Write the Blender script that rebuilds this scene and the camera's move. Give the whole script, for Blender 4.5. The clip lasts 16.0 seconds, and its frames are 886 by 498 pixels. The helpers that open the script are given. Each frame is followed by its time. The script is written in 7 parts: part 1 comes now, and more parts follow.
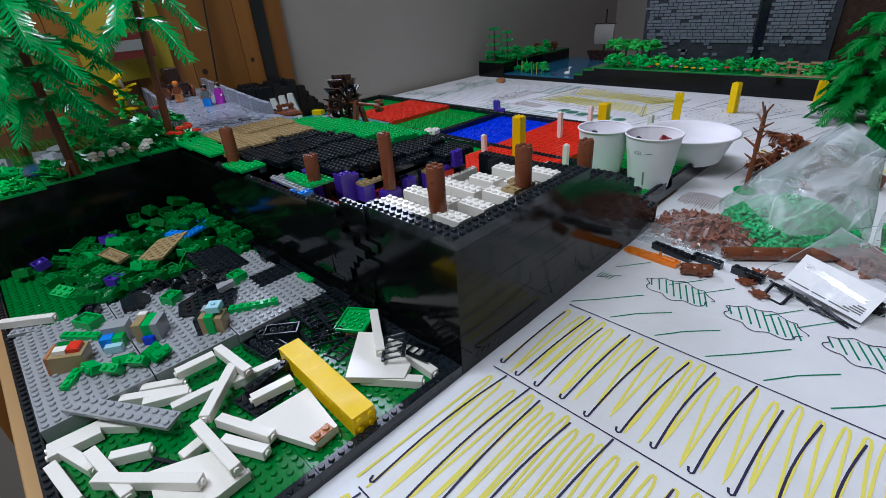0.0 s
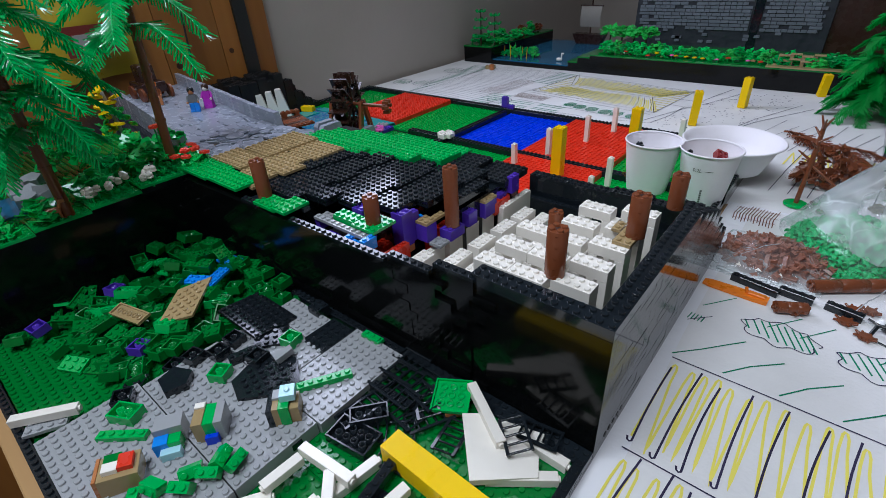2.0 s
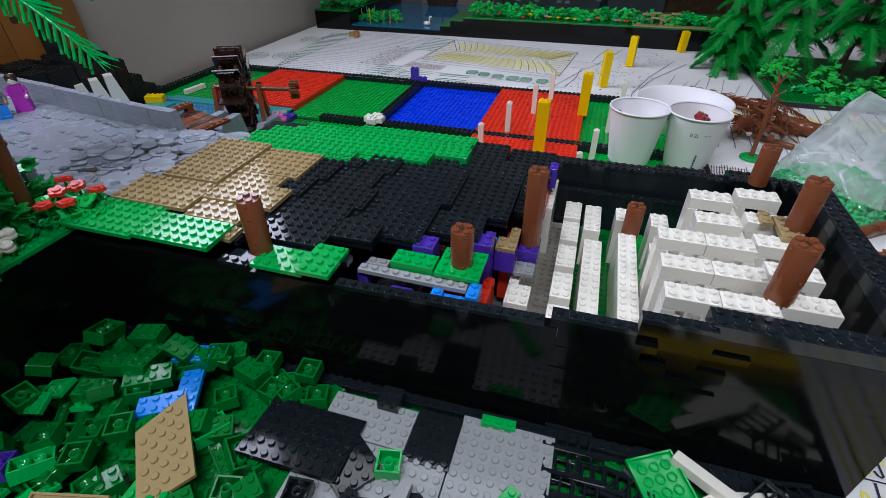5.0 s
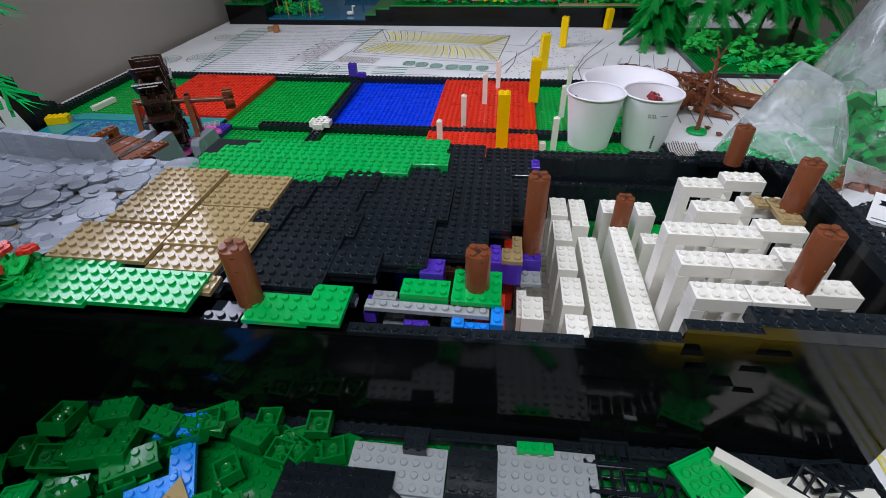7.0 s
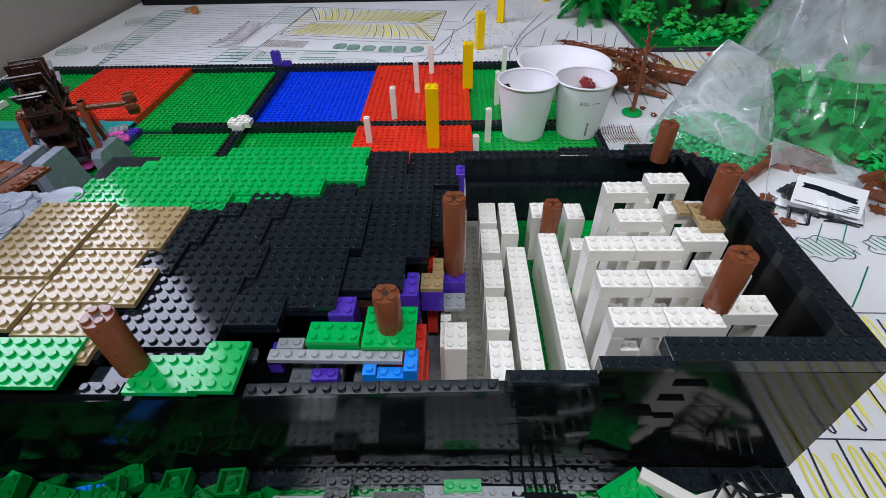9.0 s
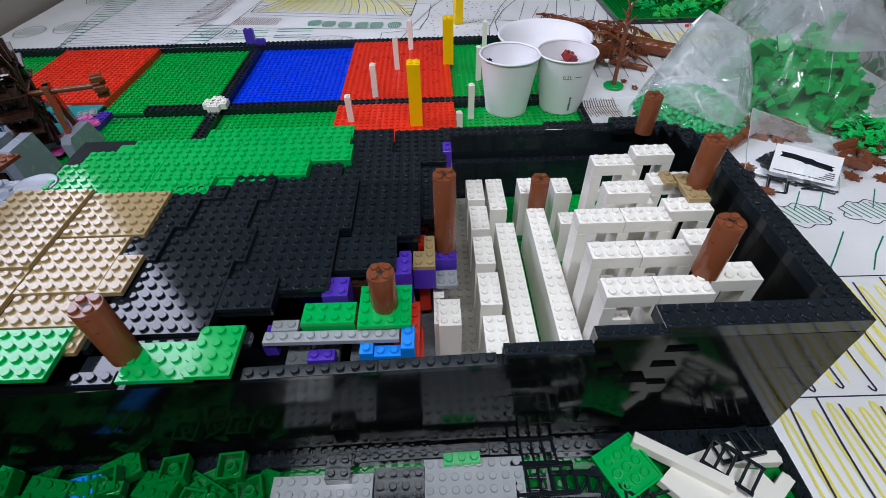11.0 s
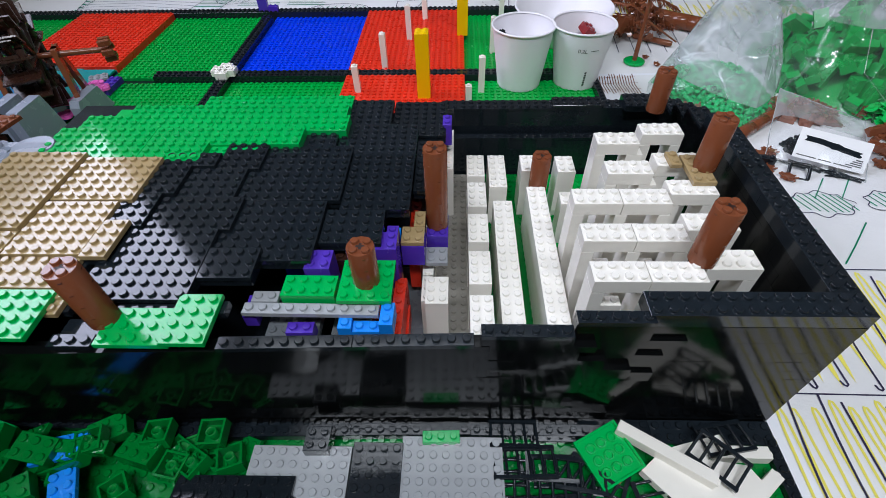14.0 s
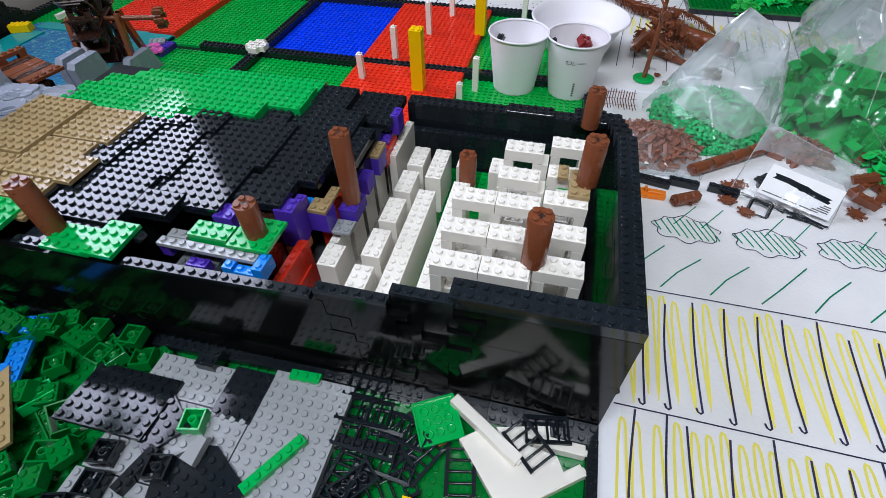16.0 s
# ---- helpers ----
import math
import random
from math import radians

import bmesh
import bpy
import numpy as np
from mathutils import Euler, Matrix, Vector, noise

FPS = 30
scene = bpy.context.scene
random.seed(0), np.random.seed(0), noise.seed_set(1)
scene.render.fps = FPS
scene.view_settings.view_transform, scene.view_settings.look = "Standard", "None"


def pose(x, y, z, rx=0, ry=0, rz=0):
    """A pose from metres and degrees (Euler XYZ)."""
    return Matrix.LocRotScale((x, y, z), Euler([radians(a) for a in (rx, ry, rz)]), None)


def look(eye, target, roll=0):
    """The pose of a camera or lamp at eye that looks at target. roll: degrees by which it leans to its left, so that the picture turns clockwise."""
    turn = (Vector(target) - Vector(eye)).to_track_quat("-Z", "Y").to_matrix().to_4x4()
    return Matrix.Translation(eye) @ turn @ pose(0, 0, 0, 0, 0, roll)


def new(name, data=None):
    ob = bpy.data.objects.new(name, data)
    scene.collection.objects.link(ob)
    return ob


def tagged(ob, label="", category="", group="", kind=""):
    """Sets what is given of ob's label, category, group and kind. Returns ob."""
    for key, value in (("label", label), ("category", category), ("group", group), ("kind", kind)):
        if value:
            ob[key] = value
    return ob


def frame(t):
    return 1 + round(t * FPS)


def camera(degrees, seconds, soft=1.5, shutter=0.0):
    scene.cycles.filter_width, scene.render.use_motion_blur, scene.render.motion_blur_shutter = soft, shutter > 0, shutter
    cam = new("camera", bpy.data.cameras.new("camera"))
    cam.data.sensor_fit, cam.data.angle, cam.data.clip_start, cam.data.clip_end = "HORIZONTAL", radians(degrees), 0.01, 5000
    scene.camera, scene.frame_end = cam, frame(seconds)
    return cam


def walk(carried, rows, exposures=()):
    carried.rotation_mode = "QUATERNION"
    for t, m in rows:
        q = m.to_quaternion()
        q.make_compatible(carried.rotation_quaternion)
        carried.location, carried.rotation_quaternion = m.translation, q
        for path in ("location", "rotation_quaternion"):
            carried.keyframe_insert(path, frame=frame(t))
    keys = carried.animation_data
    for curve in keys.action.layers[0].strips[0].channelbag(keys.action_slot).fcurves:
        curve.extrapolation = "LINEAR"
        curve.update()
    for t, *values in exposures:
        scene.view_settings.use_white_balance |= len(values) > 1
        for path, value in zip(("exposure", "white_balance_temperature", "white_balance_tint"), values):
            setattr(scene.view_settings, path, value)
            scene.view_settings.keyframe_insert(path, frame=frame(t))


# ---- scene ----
# ---- camera ----
cam = camera(86.30, 16.0, 0.72)
# seconds, place, turn to the left, tilt, lean to the left
ROWS = [
    (0.0, 0.2180, -0.2146, 0.2889, 47.08, -28.18, -4.40),
    (0.5, 0.1946, -0.2198, 0.2994, 46.41, -28.75, -4.14),
    (1.0, 0.1629, -0.2291, 0.3147, 45.23, -29.64, -3.89),
    (1.5, 0.1246, -0.2310, 0.3262, 43.59, -30.62, -3.67),
    (2.0, 0.0671, -0.2322, 0.3343, 41.41, -31.65, -3.61),
    (2.5, 0.0170, -0.2201, 0.3286, 36.94, -33.28, -3.38),
    (3.0, -0.0344, -0.2153, 0.3247, 30.20, -34.62, -2.25),
    (3.5, -0.0765, -0.2134, 0.3207, 25.46, -35.24, -0.97),
    (4.0, -0.1106, -0.2124, 0.3155, 22.69, -35.48, -0.43),
    (4.5, -0.1578, -0.2172, 0.3144, 19.95, -35.64, -0.26),
    (7.0, -0.2545, -0.1912, 0.3193, 7.60, -37.63, -1.28),
    (7.5, -0.2404, -0.1661, 0.3402, 5.87, -38.64, -1.34),
    (8.0, -0.2286, -0.1489, 0.3385, 4.30, -39.55, -1.28),
    (8.5, -0.2248, -0.1441, 0.3380, 2.96, -40.45, -1.32),
    (9.0, -0.2238, -0.1461, 0.3359, 1.88, -41.22, -1.40),
    (11.5, -0.2315, -0.1472, 0.3338, -1.34, -44.08, -1.28),
    (12.0, -0.2312, -0.1503, 0.3362, -1.44, -44.43, -1.34),
    (12.5, -0.2302, -0.1567, 0.3389, -1.43, -44.80, -1.25),
    (13.0, -0.2293, -0.1567, 0.3410, -1.16, -45.29, -1.23),
    (13.5, -0.2226, -0.1466, 0.3310, 0.08, -45.83, -1.30),
    (14.0, -0.2094, -0.1412, 0.3273, 2.46, -46.36, -1.59),
    (14.5, -0.1888, -0.1470, 0.3354, 5.38, -46.90, -1.78),
    (15.0, -0.1446, -0.1525, 0.3366, 8.76, -47.13, -1.80),
    (15.5, -0.1113, -0.1681, 0.3392, 11.91, -47.10, -1.63),
    (16.0, -0.0722, -0.1614, 0.3516, 14.62, -47.15, -1.10),
]
walk(cam, [(t, pose(x, y, z, 0, 0, yaw) @ pose(0, 0, 0, 90 + tilt, 0, 0) @ pose(0, 0, 0, 0, 0, lean)) for t, x, y, z, yaw, tilt, lean in ROWS],
     ((0.0, -0.03, 6100, 10), (2.0, -0.02, 6150, 10), (3.5, -0.01, 6300, 10), (4.5, -0.06, 6350, 10), (7.0, 0.02, 6470, 10), (9.0, 0.02, 6420, 10), (12.5, 0.07, 6350, 10), (16.0, 0.18, 6350, 10)))
# ---- end of camera ----

U = 0.008  # one stud
TAB_X0, TAB_X1, TAB_Y0, TAB_Y1 = -137.0, 61.0, -36.0, 215.0
WALL_X, WALL_Y, ROOM_X1, ROOM_Y0, FLOOR_Z, CEIL_Z = -139.0, 300.0, 190.0, -230.0, -95.0, 215.0

# ---- light ----
world = bpy.data.worlds.new("daylight")
scene.world = world
world.use_nodes = True
sky = world.node_tree.nodes.new("ShaderNodeTexSky")
sky.sky_type, sky.sun_disc, sky.sun_elevation, sky.sun_rotation = "NISHITA", False, radians(35), radians(250)
world.node_tree.links.new(sky.outputs[0], world.node_tree.nodes["Background"].inputs[0])
world.node_tree.nodes["Background"].inputs[1].default_value = 0.1


def lamp(name, eye, target, sx, sy, watts, colour):
    data = bpy.data.lights.new(name, "AREA")
    data.shape, data.size, data.size_y, data.energy, data.color = "RECTANGLE", sx * U, sy * U, watts, colour
    ob = new(name, data)
    ob.matrix_world = look(Vector(eye) * U, Vector(target) * U)
    return ob


# the window in the long wall, and two unseen fill lamps added under the ceiling
lamp("window_daylight", (WALL_X + 4.0, 64.5, 120), (0, 64.5, 120), 81, 104, 11.5, (0.86, 0.89, 1.12))
for lx, ly, watts in ((-25, -80, 26.0), (-60, 110, 2.6)):
    lamp("ceiling_fill", (lx, ly, CEIL_Z - 4), (lx, ly, 0), 150, 26, watts, (0.90, 0.95, 1.03))


# ---- materials ----
def nodes_of(name):
    m = bpy.data.materials.new(name)
    m.use_nodes = True
    t = m.node_tree
    return m, t, t.nodes["Principled BSDF"]


def noise_node(t, scale, detail=3.0, rough=0.55):
    n = t.nodes.new("ShaderNodeTexNoise")
    n.inputs["Scale"].default_value, n.inputs["Detail"].default_value, n.inputs["Roughness"].default_value = scale, detail, rough
    tc = t.nodes.new("ShaderNodeTexCoord")
    t.links.new(tc.outputs["Object"], n.inputs["Vector"])
    return n


def ramp(t, source, lo, hi, a=0.0, b=1.0):
    n = t.nodes.new("ShaderNodeMapRange")
    n.inputs["From Min"].default_value, n.inputs["From Max"].default_value = lo, hi
    n.inputs["To Min"].default_value, n.inputs["To Max"].default_value = a, b
    t.links.new(source, n.inputs["Value"])
    return n.outputs[0]


def plastic(name, rgb, rough=0.15, vary=0.12, spec=0.5, wear=0.004, trans=0.0):
    """Moulded plastic: a slight shift of tone from piece to piece, faint dust and hairline scratches."""
    m, t, b = nodes_of(name)
    info = t.nodes.new("ShaderNodeObjectInfo")
    geo = t.nodes.new("ShaderNodeNewGeometry")
    add = t.nodes.new("ShaderNodeMath")
    add.operation = "ADD"
    t.links.new(info.outputs["Random"], add.inputs[0])
    t.links.new(geo.outputs["Random Per Island"], add.inputs[1])
    hsv = t.nodes.new("ShaderNodeHueSaturation")
    hsv.inputs["Color"].default_value = (*rgb, 1)
    t.links.new(ramp(t, add.outputs[0], 0, 2, 1 - vary, 1 + vary), hsv.inputs["Value"])
    dust = noise_node(t, 220, 4)
    mix = t.nodes.new("ShaderNodeMix")
    mix.data_type = "RGBA"
    mix.inputs["B"].default_value = (0.42, 0.42, 0.4, 1)
    t.links.new(ramp(t, dust.outputs[0], 0.55, 0.8, 0.0, wear * 6), mix.inputs["Factor"])
    t.links.new(hsv.outputs[0], mix.inputs["A"])
    t.links.new(mix.outputs["Result"], b.inputs["Base Color"])
    b.inputs["Specular IOR Level"].default_value = spec
    smear = noise_node(t, 60, 5)
    t.links.new(ramp(t, smear.outputs[0], 0.3, 0.75, rough * 0.7, rough * 1.6), b.inputs["Roughness"])
    bump = t.nodes.new("ShaderNodeBump")
    bump.inputs["Strength"].default_value, bump.inputs["Distance"].default_value = 0.08, 0.0004
    t.links.new(noise_node(t, 90, 2).outputs[0], bump.inputs["Height"])
    t.links.new(bump.outputs[0], b.inputs["Normal"])
    if trans:
        b.inputs["Transmission Weight"].default_value = trans
    return m


BLACK = plastic("black_plastic", (0.0095, 0.0135, 0.0175), 0.085, 0.3, 0.5, 0.001)
BLACK_WALL = plastic("black_gloss_plastic", (0.003, 0.0034, 0.0036), 0.1, 0.3, 0.27, 0.0006)
BLACK_DULL = plastic("dull_black_plastic", (0.012, 0.013, 0.014), 0.35, 0.2, 0.3)
GREEN = plastic("green_plastic", (0.0, 0.17, 0.024), 0.12)
BRIGHT = plastic("bright_green_plastic", (0.0, 0.40, 0.075), 0.1, 0.06)
FIELD_GREEN = plastic("baseplate_green_plastic", (0.0, 0.37, 0.05), 0.2)
RED = plastic("red_plastic", (0.72, 0.032, 0.010), 0.3)
BLUE = plastic("blue_plastic", (0.0, 0.045, 0.72), 0.26)
AZURE = plastic("azure_plastic", (0.01, 0.24, 0.80), 0.2)
YELLOW = plastic("yellow_plastic", (0.88, 0.58, 0.0), 0.3, 0.04, 0.2)
WHITE = plastic("white_plastic", (0.86, 0.825, 0.75), 0.14, 0.05, 0.5, 0.01)
TAN = plastic("tan_plastic", (0.36, 0.26, 0.125), 0.12)
BROWN = plastic("brown_plastic", (0.19, 0.055, 0.022), 0.2, 0.05)
DARKBROWN = plastic("dark_brown_plastic", (0.035, 0.014, 0.009), 0.25)
GREY = plastic("light_grey_plastic", (0.33, 0.345, 0.36), 0.18)
DARKGREY = plastic("dark_grey_plastic", (0.13, 0.14, 0.15), 0.25)
BEIGEGREY = plastic("warm_grey_plastic", (0.30, 0.28, 0.24), 0.3)
PURPLE = plastic("purple_plastic", (0.075, 0.03, 0.40), 0.2)
ORANGE = plastic("orange_plastic", (0.86, 0.22, 0.01), 0.3)
NOUGAT = plastic("nougat_plastic", (0.45, 0.17, 0.06), 0.26)
MAGENTA = plastic("magenta_plastic", (0.42, 0.03, 0.42), 0.25)
PINK = plastic("pink_plastic", (0.75, 0.12, 0.45), 0.25)
TEAL = plastic("teal_plastic", (0.01, 0.30, 0.30), 0.12)
ICE = plastic("pale_clear_blue_plastic", (0.38, 0.66, 0.74), 0.08, 0.05)
WATER = plastic("clear_blue_plastic", (0.02, 0.13, 0.24), 0.06, 0.5)
ROADGREY = plastic("blue_grey_stone_plastic", (0.30, 0.33, 0.40), 0.22, 0.08)
COBBLE_DARK = plastic("dark_cobble_plastic", (0.13, 0.16, 0.20), 0.2, 0.2)
COBBLE_MID = plastic("middle_cobble_plastic", (0.20, 0.225, 0.27), 0.24, 0.15)
LEAF = plastic("leaf_green_plastic", (0.01, 0.54, 0.10), 0.14, 0.4)
NEEDLE = plastic("needle_green_plastic", (0.0, 0.45, 0.095), 0.12, 0.3, 0.6)
LEAF_DARK = plastic("dark_leaf_plastic", (0.004, 0.37, 0.075), 0.14, 0.35)
DEEP_NEEDLE = plastic("deep_needle_plastic", (0.0, 0.25, 0.03), 0.4, 0.3, 0.1)
LIME = plastic("lime_leaf_plastic", (0.03, 0.52, 0.08), 0.24, 0.25)
CARD = plastic("cup_card", (0.87, 0.845, 0.885), 0.5, 0.02, 0.3, 0.01)
INK = plastic("black_ink", (0.035, 0.03, 0.07), 0.6, 0.3, 0.2)
INK_GREEN = plastic("green_ink", (0.0, 0.20, 0.10), 0.6, 0.3, 0.2)
INK_YELLOW = plastic("yellow_ink", (0.80, 0.71, 0.13), 0.6, 0.2, 0.2)
INK_BROWN = plastic("brown_ink", (0.13, 0.04, 0.02), 0.6, 0.3, 0.2)


def pond_material():
    """Clear blue plastic water over a mottled bed, with its sparkle painted in as pale tones."""
    m, t, b = nodes_of("pond_water")
    n = noise_node(t, 150, 5, 0.65)
    n.inputs["Distortion"].default_value = 0.8
    cr = t.nodes.new("ShaderNodeValToRGB")
    for pos, c in ((0.2, (0.01, 0.05, 0.16, 1)), (0.45, (0.015, 0.12, 0.33, 1)), (0.58, (0.02, 0.24, 0.30, 1)), (0.7, (0.30, 0.42, 0.45, 1))):
        e = cr.color_ramp.elements.new(pos)
        e.color = c
    cr.color_ramp.elements.remove(cr.color_ramp.elements[0])
    cr.color_ramp.elements.remove(cr.color_ramp.elements[len(cr.color_ramp.elements) - 1])
    t.links.new(n.outputs[0], cr.inputs[0])
    t.links.new(cr.outputs[0], b.inputs["Base Color"])
    b.inputs["Roughness"].default_value = 0.08
    bump = t.nodes.new("ShaderNodeBump")
    bump.inputs["Strength"].default_value, bump.inputs["Distance"].default_value = 0.3, 0.001
    t.links.new(n.outputs[0], bump.inputs["Height"])
    t.links.new(bump.outputs[0], b.inputs["Normal"])
    return m


POND = pond_material()


def painted(name, rgb, scale, amount, rough=0.6, bump_by=0.15):
    m, t, b = nodes_of(name)
    n, fine = noise_node(t, scale, 5), noise_node(t, scale * 30, 3)
    mix = t.nodes.new("ShaderNodeMix")
    mix.data_type = "RGBA"
    mix.inputs["A"].default_value = (*[c * (1 - amount) for c in rgb], 1)
    mix.inputs["B"].default_value = (*[min(1, c * (1 + amount)) for c in rgb], 1)
    t.links.new(ramp(t, n.outputs[0], 0.3, 0.7), mix.inputs["Factor"])
    t.links.new(mix.outputs["Result"], b.inputs["Base Color"])
    b.inputs["Roughness"].default_value = rough
    bump = t.nodes.new("ShaderNodeBump")
    bump.inputs["Strength"].default_value, bump.inputs["Distance"].default_value = bump_by, 0.002
    t.links.new(fine.outputs[0], bump.inputs["Height"])
    t.links.new(bump.outputs[0], b.inputs["Normal"])
    return m


PAPER = painted("white_paper", (0.84, 0.845, 0.88), 14, 0.03, 0.9, 0.1)
# grey of the drawing sheet; on the far sheet it stands in for shade
DRAWN_SHADED = painted("drawn_or_shaded_paper", (0.79, 0.785, 0.785), 9, 0.07, 0.9, 0.25)
DRAWN_SHADED.node_tree.nodes["Principled BSDF"].inputs["Specular IOR Level"].default_value = 0.15
PAPER.node_tree.nodes["Principled BSDF"].inputs["Specular IOR Level"].default_value = 0.15
wrinkle = PAPER.node_tree.nodes.new("ShaderNodeBump")
wrinkle.inputs["Strength"].default_value, wrinkle.inputs["Distance"].default_value = 0.35, 0.006
crinkle = noise_node(PAPER.node_tree, 22, 3, 0.5)
crinkle.inputs["Distortion"].default_value = 1.2
PAPER.node_tree.links.new(crinkle.outputs[0], wrinkle.inputs["Height"])
PAPER.node_tree.links.new(wrinkle.outputs[0], PAPER.node_tree.nodes["Bump"].inputs["Normal"])
WALLPAINT = painted("grey_wall_paint", (0.38, 0.345, 0.31), 2, 0.06, 0.85, 0.2)
# unseen ceiling, darkened so that black plastic mirrors less light
CEILPAINT = painted("darkened_ceiling_paint", (0.19, 0.185, 0.175), 2, 0.05, 0.85, 0.1)
FLOORMAT = painted("brown_floor", (0.10, 0.07, 0.045), 6, 0.25, 0.5, 0.2)
PAINTBLACK = painted("black_painted_steel", (0.012, 0.014, 0.015), 8, 0.2, 0.4, 0.05)


def wood(name, dark, light, scale, axis):
    m, t, b = nodes_of(name)
    tc = t.nodes.new("ShaderNodeTexCoord")
    mp = t.nodes.new("ShaderNodeMapping")
    mp.inputs["Scale"].default_value = axis
    t.links.new(tc.outputs["Object"], mp.inputs["Vector"])
    n = t.nodes.new("ShaderNodeTexNoise")
    n.inputs["Scale"].default_value, n.inputs["Detail"].default_value, n.inputs["Distortion"].default_value = scale, 6, 0.6
    t.links.new(mp.outputs[0], n.inputs["Vector"])
    info = t.nodes.new("ShaderNodeObjectInfo")
    mix = t.nodes.new("ShaderNodeMix")
    mix.data_type = "RGBA"
    mix.inputs["A"].default_value, mix.inputs["B"].default_value = (*dark, 1), (*light, 1)
    t.links.new(ramp(t, n.outputs[0], 0.3, 0.7), mix.inputs["Factor"])
    hsv = t.nodes.new("ShaderNodeHueSaturation")
    t.links.new(mix.outputs["Result"], hsv.inputs["Color"])
    t.links.new(ramp(t, info.outputs["Random"], 0, 1, 0.85, 1.15), hsv.inputs["Value"])
    t.links.new(hsv.outputs[0], b.inputs["Base Color"])
    b.inputs["Roughness"].default_value = 0.42
    return m


PINE = wood("varnished_pine", (0.19, 0.068, 0.012), (0.36, 0.15, 0.03), 9, (1, 1, 0.07))
PINE_EDGE = wood("raw_pine", (0.34, 0.19, 0.075), (0.46, 0.28, 0.12), 12, (0.07, 1, 1))


def film_material(name, rgb, milk, rough=0.06, shine=0.6):
    """Thin clear plastic film: see-through, faintly milky in patches, pale and glossy along sharp creases."""
    m, t, b = nodes_of(name)
    out = t.nodes["Material Output"]
    see = t.nodes.new("ShaderNodeBsdfTransparent")
    see.inputs[0].default_value = (*rgb, 1)
    b.inputs["Base Color"].default_value = (0.60, 0.64, 0.65, 1)
    b.inputs["Roughness"].default_value = 0.3
    fold = noise_node(t, 16, 2, 0.5)
    fold.inputs["Distortion"].default_value = 0.8
    warp = t.nodes.new("ShaderNodeTexCoord")
    bend = t.nodes.new("ShaderNodeVectorMath")
    bend.operation = "MULTIPLY_ADD"
    bend.inputs[1].default_value = (0.03, 0.03, 0.03)
    t.links.new(fold.outputs["Color"], bend.inputs[0])
    t.links.new(warp.outputs["Object"], bend.inputs[2])
    edges = []
    for scale in (6, 15):
        v = t.nodes.new("ShaderNodeTexVoronoi")
        v.feature = "DISTANCE_TO_EDGE"
        v.inputs["Scale"].default_value = scale
        t.links.new(bend.outputs[0], v.inputs["Vector"])
        edges.append(ramp(t, v.outputs["Distance"], 0.0, 0.014 if scale < 12 else 0.02, 1.0, 0.0))
    crease = t.nodes.new("ShaderNodeMath")
    crease.operation = "MULTIPLY_ADD"
    crease.inputs[1].default_value = 0.3
    t.links.new(edges[1], crease.inputs[0])
    t.links.new(edges[0], crease.inputs[2])
    patch = ramp(t, fold.outputs[0], 0.48, 0.72, 0.0, 1.0)
    line = t.nodes.new("ShaderNodeMath")
    line.operation = "MULTIPLY"
    t.links.new(crease.outputs[0], line.inputs[0])
    t.links.new(patch, line.inputs[1])
    haze = t.nodes.new("ShaderNodeMath")
    haze.operation = "MULTIPLY_ADD"
    haze.inputs[1].default_value = 0.5
    t.links.new(line.outputs[0], haze.inputs[0])
    t.links.new(ramp(t, fold.outputs[0], 0.38, 0.7, milk * 0.7, milk * 1.7), haze.inputs[2])
    mix = t.nodes.new("ShaderNodeMixShader")
    t.links.new(haze.outputs[0], mix.inputs[0])
    t.links.new(see.outputs[0], mix.inputs[1])
    t.links.new(b.outputs[0], mix.inputs[2])
    high = t.nodes.new("ShaderNodeMath")
    high.operation = "MULTIPLY_ADD"
    high.inputs[1].default_value = 0.5
    t.links.new(crease.outputs[0], high.inputs[0])
    t.links.new(fold.outputs[0], high.inputs[2])
    bump = t.nodes.new("ShaderNodeBump")
    bump.inputs["Strength"].default_value, bump.inputs["Distance"].default_value = 0.4, 0.006
    t.links.new(high.outputs[0], bump.inputs["Height"])
    gloss = t.nodes.new("ShaderNodeBsdfGlossy")
    gloss.inputs["Roughness"].default_value = rough
    t.links.new(bump.outputs[0], gloss.inputs["Normal"])
    rim = t.nodes.new("ShaderNodeFresnel")
    rim.inputs["IOR"].default_value = 1.5
    t.links.new(bump.outputs[0], rim.inputs["Normal"])
    coat = t.nodes.new("ShaderNodeMixShader")
    t.links.new(ramp(t, rim.outputs[0], 0.0, 1.0, 0.05 * shine, shine), coat.inputs[0])
    t.links.new(mix.outputs[0], coat.inputs[1])
    t.links.new(gloss.outputs[0], coat.inputs[2])
    t.links.new(coat.outputs[0], out.inputs[0])
    return m


FILM = film_material("clear_bag_film", (0.94, 0.96, 0.96), 0.06, 0.06, 0.4)


